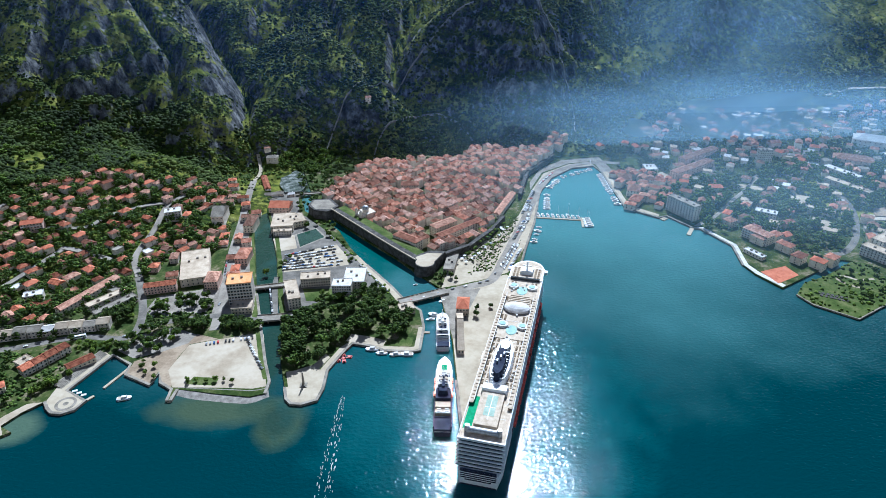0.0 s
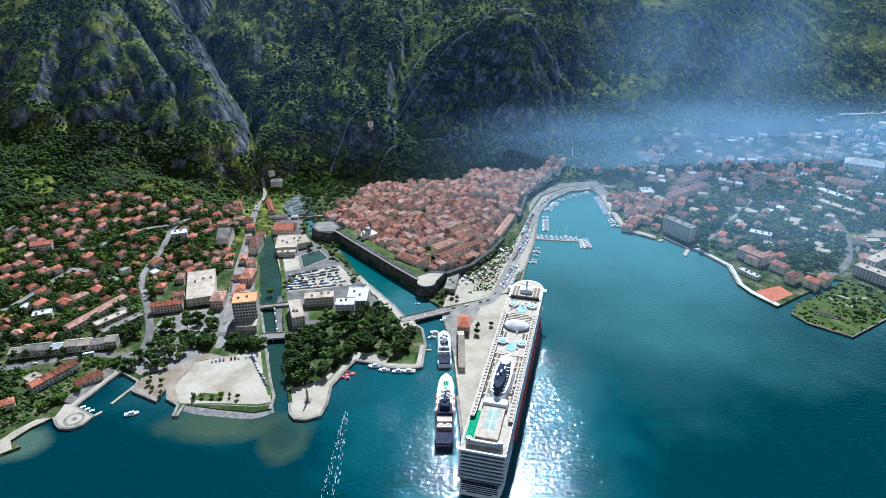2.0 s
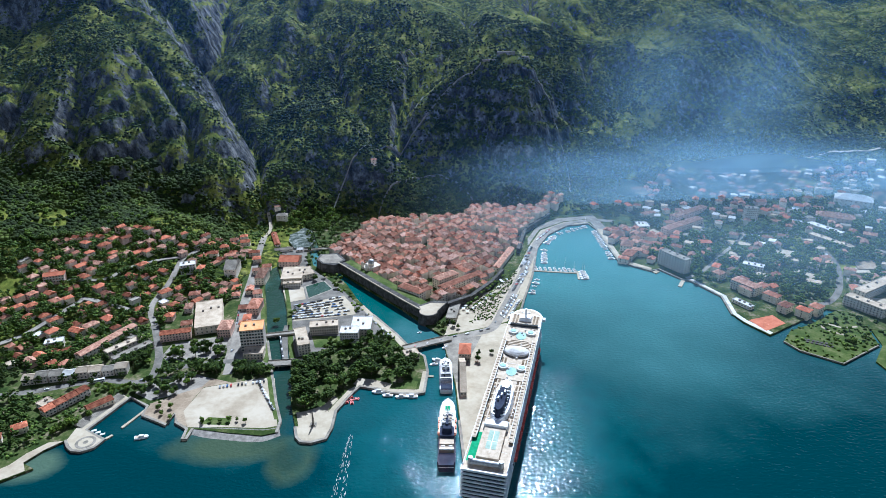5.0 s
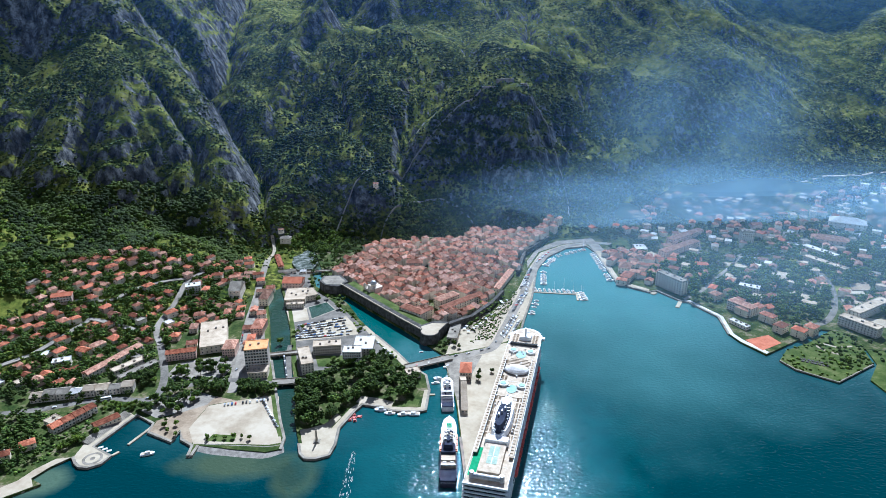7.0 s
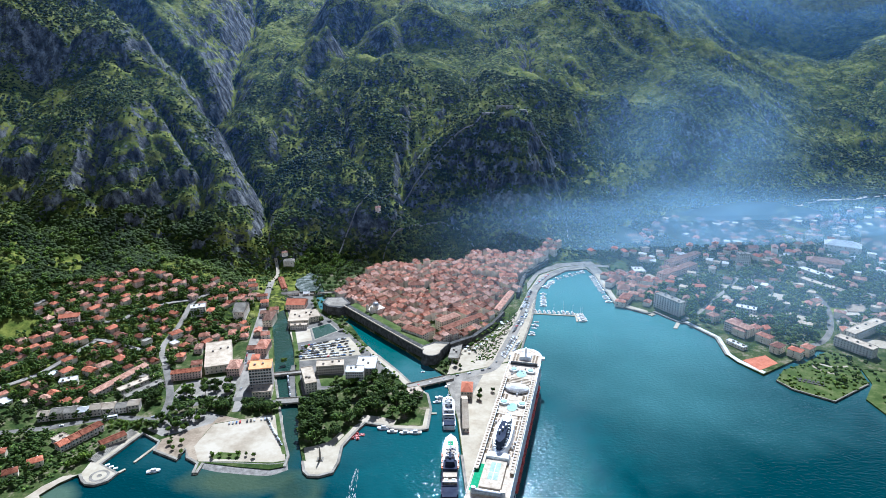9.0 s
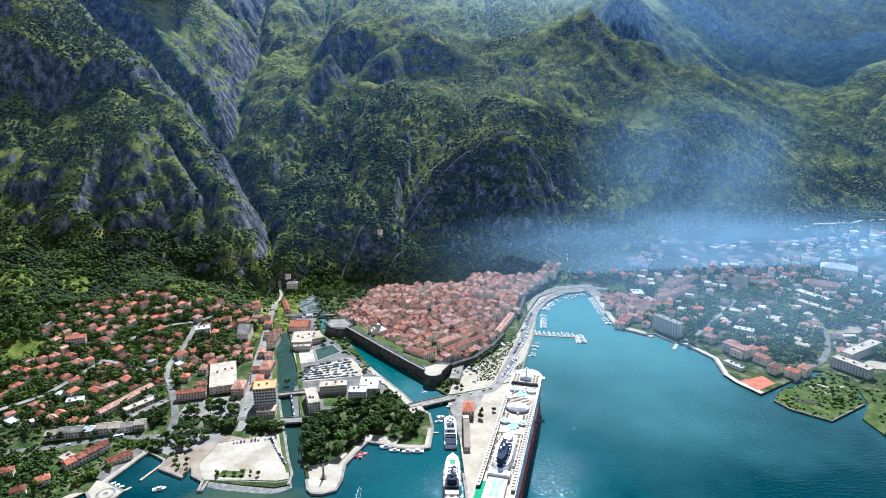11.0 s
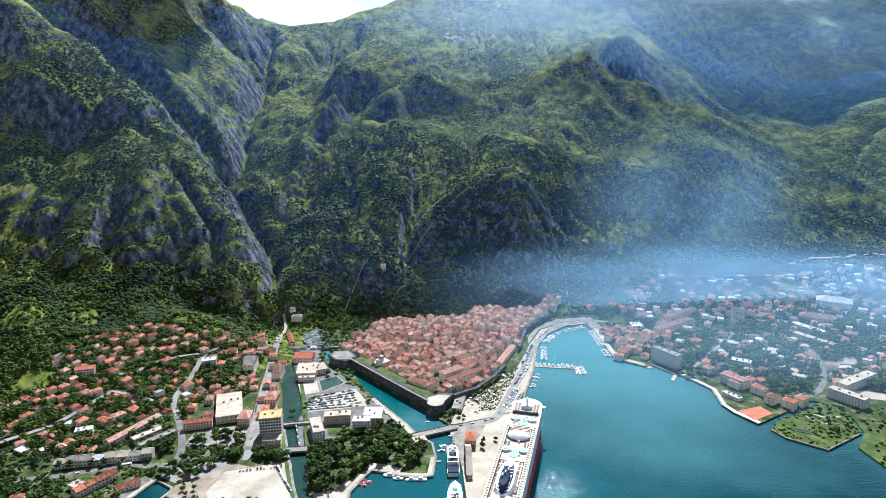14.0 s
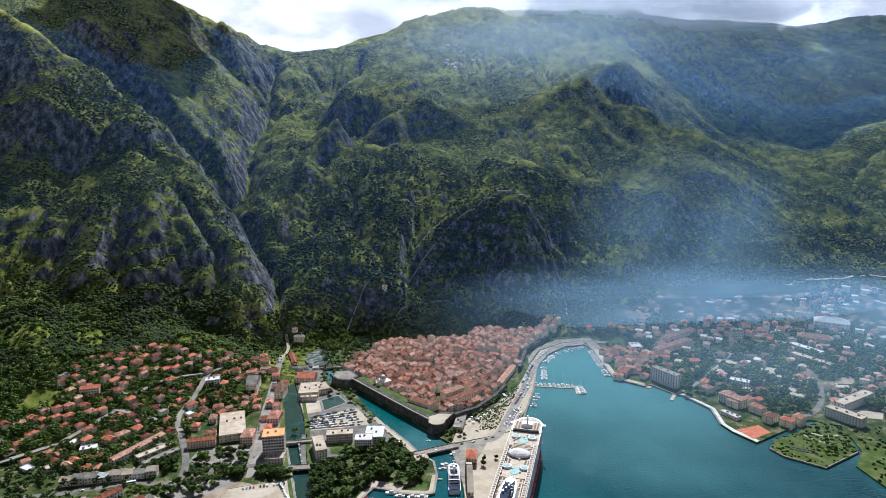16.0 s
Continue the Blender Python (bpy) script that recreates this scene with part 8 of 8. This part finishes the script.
garden_shrubs("garden_hedges", WEST_ZONE, 1500, (1.2, 2.8), "dark hedges between the houses", 4, M["leaf"])

far_trees("shore_wood", [(-480, 360), (-372, 396), (-350, 428), (-368, 446), (-400, 478), (-520, 466), (-620, 420)], 190, (0.75, 1.25), "dense dark trees along the low shore", 31)
garden_shrubs("shore_shrubs", [(-480, 360), (-365, 394), (-340, 428), (-330, 446), (-345, 480), (-400, 480), (-520, 466)], 700, (1.0, 2.2), "dark undergrowth on the low shore", 33, M["leaf"])
garden_shrubs("square_shrubs", [(-300, 520), (-182, 512), (-180, 528), (-225, 545), (-300, 548)], 160, (0.8, 1.8), "low shrubs under the street trees", 35, M["leaf"])
far_trees("river_wood", [(-195, 795), (-160, 805), (-150, 985), (-232, 1010), (-212, 870)], 90, (0.5, 1.1), "dark trees beside the river and the town wall", 43, None, 0.3)
garden_shrubs("canyon_shrubs", [(-345, 850), (-335, 935), (-290, 975), (-240, 985), (-200, 960), (-190, 915), (-240, 915), (-246, 850)], 380, (1.0, 2.6), "dark shrubs on the slope of the canyon mouth", 59, M["leaf"])
far_trees("canyon_wood", [(-250, 915), (-240, 985), (-200, 990), (-160, 960), (-175, 905), (-195, 915), (-215, 930)], 90, (0.6, 1.1), "bright green trees at the canyon mouth", 57, M["leaf_light"], 0.0)
far_trees("town_foot_wood", [(-175, 900), (-140, 905), (-112, 950), (-60, 955), (30, 972), (60, 1010), (130, 995), (190, 1030), (120, 1060), (-60, 1040), (-180, 1010)], 300, (0.6, 1.15), "dark trees between the old town and the steep hill", 53, None, 0.0)
garden_shrubs("promenade_plants", [(5, 625), (30, 618), (66, 632), (92, 690), (112, 750), (96, 762), (60, 700), (26, 668)], 420, (0.5, 1.5), "dark plant beds between the promenade palms", 55, M["leaf"])
far_trees("bay_head_wood", [(150, 950), (205, 985), (330, 1010), (345, 905), (268, 862), (262, 990), (200, 975)], 90, (0.6, 1.1), "dark trees round the head of the bay", 45, None, 0.5)
garden_shrubs("bank_shrubs", [(-42, 562), (-60, 594), (-90, 638), (-114, 680), (-134, 724), (-157, 755), (-166, 748), (-142, 716), (-122, 672), (-98, 630), (-70, 584), (-54, 558)], 150, (0.8, 2.2), "green bushes on the river bank", 51, M["leaf_light"])
garden_shrubs("island_shrubs", ISLE, 150, (0.8, 2.2), "rough bushes on the park island", 47, M["leaf_light"])
garden_shrubs("spit_shrubs", [(450, 500), (520, 475), (640, 480), (640, 620), (500, 630), (478, 566)], 260, (1.0, 2.6), "rough bushes on the grassy spit", 49, M["leaf"])
far_trees("far_shore_trees", EAST_TREES, 470, (0.8, 1.9), "dark trees in the gardens across the bay", 11, M["leaf_light"])
far_trees("far_garden_trees", EAST_ZONE, 300, (0.6, 1.1), "bright green trees between the houses of the plain", 13, M["leaf_light"])
garden_shrubs("east_shrubs", EAST_TREES, 1000, (1.4, 3.0), "dark shrubs in the gardens across the bay", 5, M["leaf"])


# ---- smoke and painted haze veils, unseen clouds that shade the slopes ----
def veil_material(density, seed, tint):
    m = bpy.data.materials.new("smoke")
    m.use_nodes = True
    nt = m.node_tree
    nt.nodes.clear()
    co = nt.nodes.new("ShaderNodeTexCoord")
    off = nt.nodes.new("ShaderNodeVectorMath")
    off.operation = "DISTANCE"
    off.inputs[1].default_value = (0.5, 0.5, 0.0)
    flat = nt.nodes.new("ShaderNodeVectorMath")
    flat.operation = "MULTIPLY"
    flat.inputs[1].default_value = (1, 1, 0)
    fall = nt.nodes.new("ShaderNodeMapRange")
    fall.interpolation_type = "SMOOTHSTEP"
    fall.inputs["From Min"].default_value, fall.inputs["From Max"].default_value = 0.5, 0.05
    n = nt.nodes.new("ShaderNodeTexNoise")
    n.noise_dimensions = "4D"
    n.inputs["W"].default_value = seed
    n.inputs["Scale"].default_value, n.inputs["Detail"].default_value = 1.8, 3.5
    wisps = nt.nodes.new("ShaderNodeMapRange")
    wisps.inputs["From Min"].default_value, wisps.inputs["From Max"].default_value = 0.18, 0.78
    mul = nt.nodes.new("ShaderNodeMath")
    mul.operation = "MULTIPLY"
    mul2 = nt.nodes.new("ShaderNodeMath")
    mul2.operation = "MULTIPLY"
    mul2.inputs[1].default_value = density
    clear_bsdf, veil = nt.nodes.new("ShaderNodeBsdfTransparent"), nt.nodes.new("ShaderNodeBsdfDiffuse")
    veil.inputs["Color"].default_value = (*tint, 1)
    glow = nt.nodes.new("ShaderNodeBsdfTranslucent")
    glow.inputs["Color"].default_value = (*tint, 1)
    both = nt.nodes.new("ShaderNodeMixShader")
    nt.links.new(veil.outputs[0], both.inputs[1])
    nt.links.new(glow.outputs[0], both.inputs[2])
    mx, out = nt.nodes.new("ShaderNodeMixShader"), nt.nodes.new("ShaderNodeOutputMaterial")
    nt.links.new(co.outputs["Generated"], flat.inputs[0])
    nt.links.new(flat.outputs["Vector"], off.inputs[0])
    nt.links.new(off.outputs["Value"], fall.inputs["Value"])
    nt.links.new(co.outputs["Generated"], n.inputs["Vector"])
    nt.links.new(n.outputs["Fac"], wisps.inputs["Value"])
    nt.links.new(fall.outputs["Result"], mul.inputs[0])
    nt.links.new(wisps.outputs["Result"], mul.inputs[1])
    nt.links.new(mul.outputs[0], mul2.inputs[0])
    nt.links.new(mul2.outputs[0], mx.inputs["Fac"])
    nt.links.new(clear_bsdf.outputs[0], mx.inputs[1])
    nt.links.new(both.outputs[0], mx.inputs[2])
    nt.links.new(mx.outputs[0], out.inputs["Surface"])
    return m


def veil_layer(x, y, z, sx, sy, turn, tilt, density, seed, tint=(0.46, 0.73, 1.0)):
    """A billowing veil for smoke, ridge cloud, and haze painted as a sheet."""
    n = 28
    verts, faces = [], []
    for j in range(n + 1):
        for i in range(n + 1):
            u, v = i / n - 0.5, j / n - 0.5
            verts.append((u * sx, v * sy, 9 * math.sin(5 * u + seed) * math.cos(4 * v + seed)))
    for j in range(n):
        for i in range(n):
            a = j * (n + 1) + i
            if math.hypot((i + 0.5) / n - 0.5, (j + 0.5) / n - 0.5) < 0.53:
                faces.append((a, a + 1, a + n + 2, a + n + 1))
    ob = new("smoke", mesh("smoke", verts, faces, veil_material(density, seed, tint), True))
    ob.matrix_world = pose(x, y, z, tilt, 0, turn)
    return tagged(ob, "thin veil of smoke, cloud and painted haze", "smoke", "smoke layers", kind="stuff")


veil_layer(485, 1020, 55, 1120, 240, 2, 90, 0.72, 0.4)
veil_layer(490, 1165, 170, 640, 420, 3, 90, 0.32, 9.1)
# flat veil that paints the thin haze over the suburb
veil_layer(660, 880, 58, 1600, 820, 3, 3, 0.60, 3.4)


def slope_haze():
    """Haze before the slopes: one painted blue veil that follows them, thicker with distance."""
    hx, hy = np.arange(-2300, 2801, 60.0), np.arange(860, 3501, 50.0)
    gx, gy = np.meshgrid(hx, hy)
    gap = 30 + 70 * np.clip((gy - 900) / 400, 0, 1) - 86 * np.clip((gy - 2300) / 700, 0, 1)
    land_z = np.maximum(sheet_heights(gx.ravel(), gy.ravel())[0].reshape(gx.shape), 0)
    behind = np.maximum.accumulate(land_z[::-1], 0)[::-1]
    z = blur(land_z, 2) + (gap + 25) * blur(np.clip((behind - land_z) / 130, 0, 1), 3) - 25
    verts = np.stack([gx.ravel(), gy.ravel(), z.ravel()], 1)
    n = len(hx)
    i = (np.arange(len(hy) - 1)[:, None] * n + np.arange(n - 1)[None, :]).ravel()
    m = bpy.data.materials.new("painted_haze")
    m.use_nodes = True
    nt = m.node_tree
    nt.nodes.clear()
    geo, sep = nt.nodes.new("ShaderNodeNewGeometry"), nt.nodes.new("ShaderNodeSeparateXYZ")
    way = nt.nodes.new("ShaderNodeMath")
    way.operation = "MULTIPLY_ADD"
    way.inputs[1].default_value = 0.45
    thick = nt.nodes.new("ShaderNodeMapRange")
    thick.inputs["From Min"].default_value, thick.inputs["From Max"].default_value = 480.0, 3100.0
    thick.inputs["To Min"].default_value, thick.inputs["To Max"].default_value = VEIL_DENSITY
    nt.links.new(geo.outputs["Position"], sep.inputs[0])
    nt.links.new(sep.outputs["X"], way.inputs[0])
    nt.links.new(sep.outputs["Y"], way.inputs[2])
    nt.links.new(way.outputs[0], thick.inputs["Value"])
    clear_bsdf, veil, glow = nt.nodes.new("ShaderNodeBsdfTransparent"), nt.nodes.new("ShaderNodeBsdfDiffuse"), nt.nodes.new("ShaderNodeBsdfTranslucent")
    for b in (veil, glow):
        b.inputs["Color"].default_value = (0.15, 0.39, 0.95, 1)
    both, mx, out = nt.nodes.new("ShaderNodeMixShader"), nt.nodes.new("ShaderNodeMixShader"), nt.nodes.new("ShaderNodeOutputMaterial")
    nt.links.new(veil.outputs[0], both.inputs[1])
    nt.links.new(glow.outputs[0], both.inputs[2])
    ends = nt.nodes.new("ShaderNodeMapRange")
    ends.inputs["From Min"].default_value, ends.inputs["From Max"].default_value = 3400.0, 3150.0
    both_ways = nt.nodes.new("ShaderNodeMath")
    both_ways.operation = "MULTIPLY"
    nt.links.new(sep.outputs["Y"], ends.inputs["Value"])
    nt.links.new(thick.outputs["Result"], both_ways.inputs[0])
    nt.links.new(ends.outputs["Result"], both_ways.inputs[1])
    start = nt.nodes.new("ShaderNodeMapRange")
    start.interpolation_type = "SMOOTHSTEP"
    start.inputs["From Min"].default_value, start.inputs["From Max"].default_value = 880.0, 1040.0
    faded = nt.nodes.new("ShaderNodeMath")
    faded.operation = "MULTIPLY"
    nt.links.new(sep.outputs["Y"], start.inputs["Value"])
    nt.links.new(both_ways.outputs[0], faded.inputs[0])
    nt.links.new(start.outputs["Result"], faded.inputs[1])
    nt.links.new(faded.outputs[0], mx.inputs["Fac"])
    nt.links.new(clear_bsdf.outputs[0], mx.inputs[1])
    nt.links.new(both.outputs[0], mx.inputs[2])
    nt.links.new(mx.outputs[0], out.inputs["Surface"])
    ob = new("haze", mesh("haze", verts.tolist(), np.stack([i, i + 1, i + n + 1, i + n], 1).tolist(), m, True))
    return tagged(ob, "thin blue veil painting haze before the mountain slopes", "haze", kind="stuff")


VEIL_DENSITY = (0.030, 0.135)
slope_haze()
# white veil for the low cloud on the ridge
veil_layer(1060, 3090, 905, 2300, 300, 0, 90, 1.5, 31.0, (0.95, 0.97, 1.0))
# far veils paint aerial haze and sunlit air before the mountains
veil_layer(900, 2130, 680, 3600, 1050, 0, 90, 0.38, 14.2, (0.36, 0.58, 0.92))
veil_layer(350, 2420, 760, 1800, 620, 0, 90, 0.42, 17.7, (0.72, 0.84, 0.90))


def shadow_cloud(x, y, z, sx, sy, sz, seed):
    st = np.random.RandomState(seed)
    n = 120
    p = st.uniform(-1, 1, (n * 3, 3))
    p = p[(p[:, 0] ** 2 + p[:, 1] ** 2) < 1][:n] * (sx, sy, sz)
    v, f = clumps(p + (x, y, z), st.uniform(0.18, 0.4, len(p)) * min(sx, sy), st, 0.45, ragged=0.15)
    return tagged(new("cloud", fast_mesh("cloud", v, f, M["white"])), "unseen white cumulus cloud added high above the ridge for its shadow", "cloud", "clouds", kind="stuff")


# out of view, added to cast cloud shadows on the slopes
shadow_cloud(1800, 4380, 1900, 1350, 580, 60, 1)
shadow_cloud(-860, 3000, 1800, 230, 230, 40, 2)
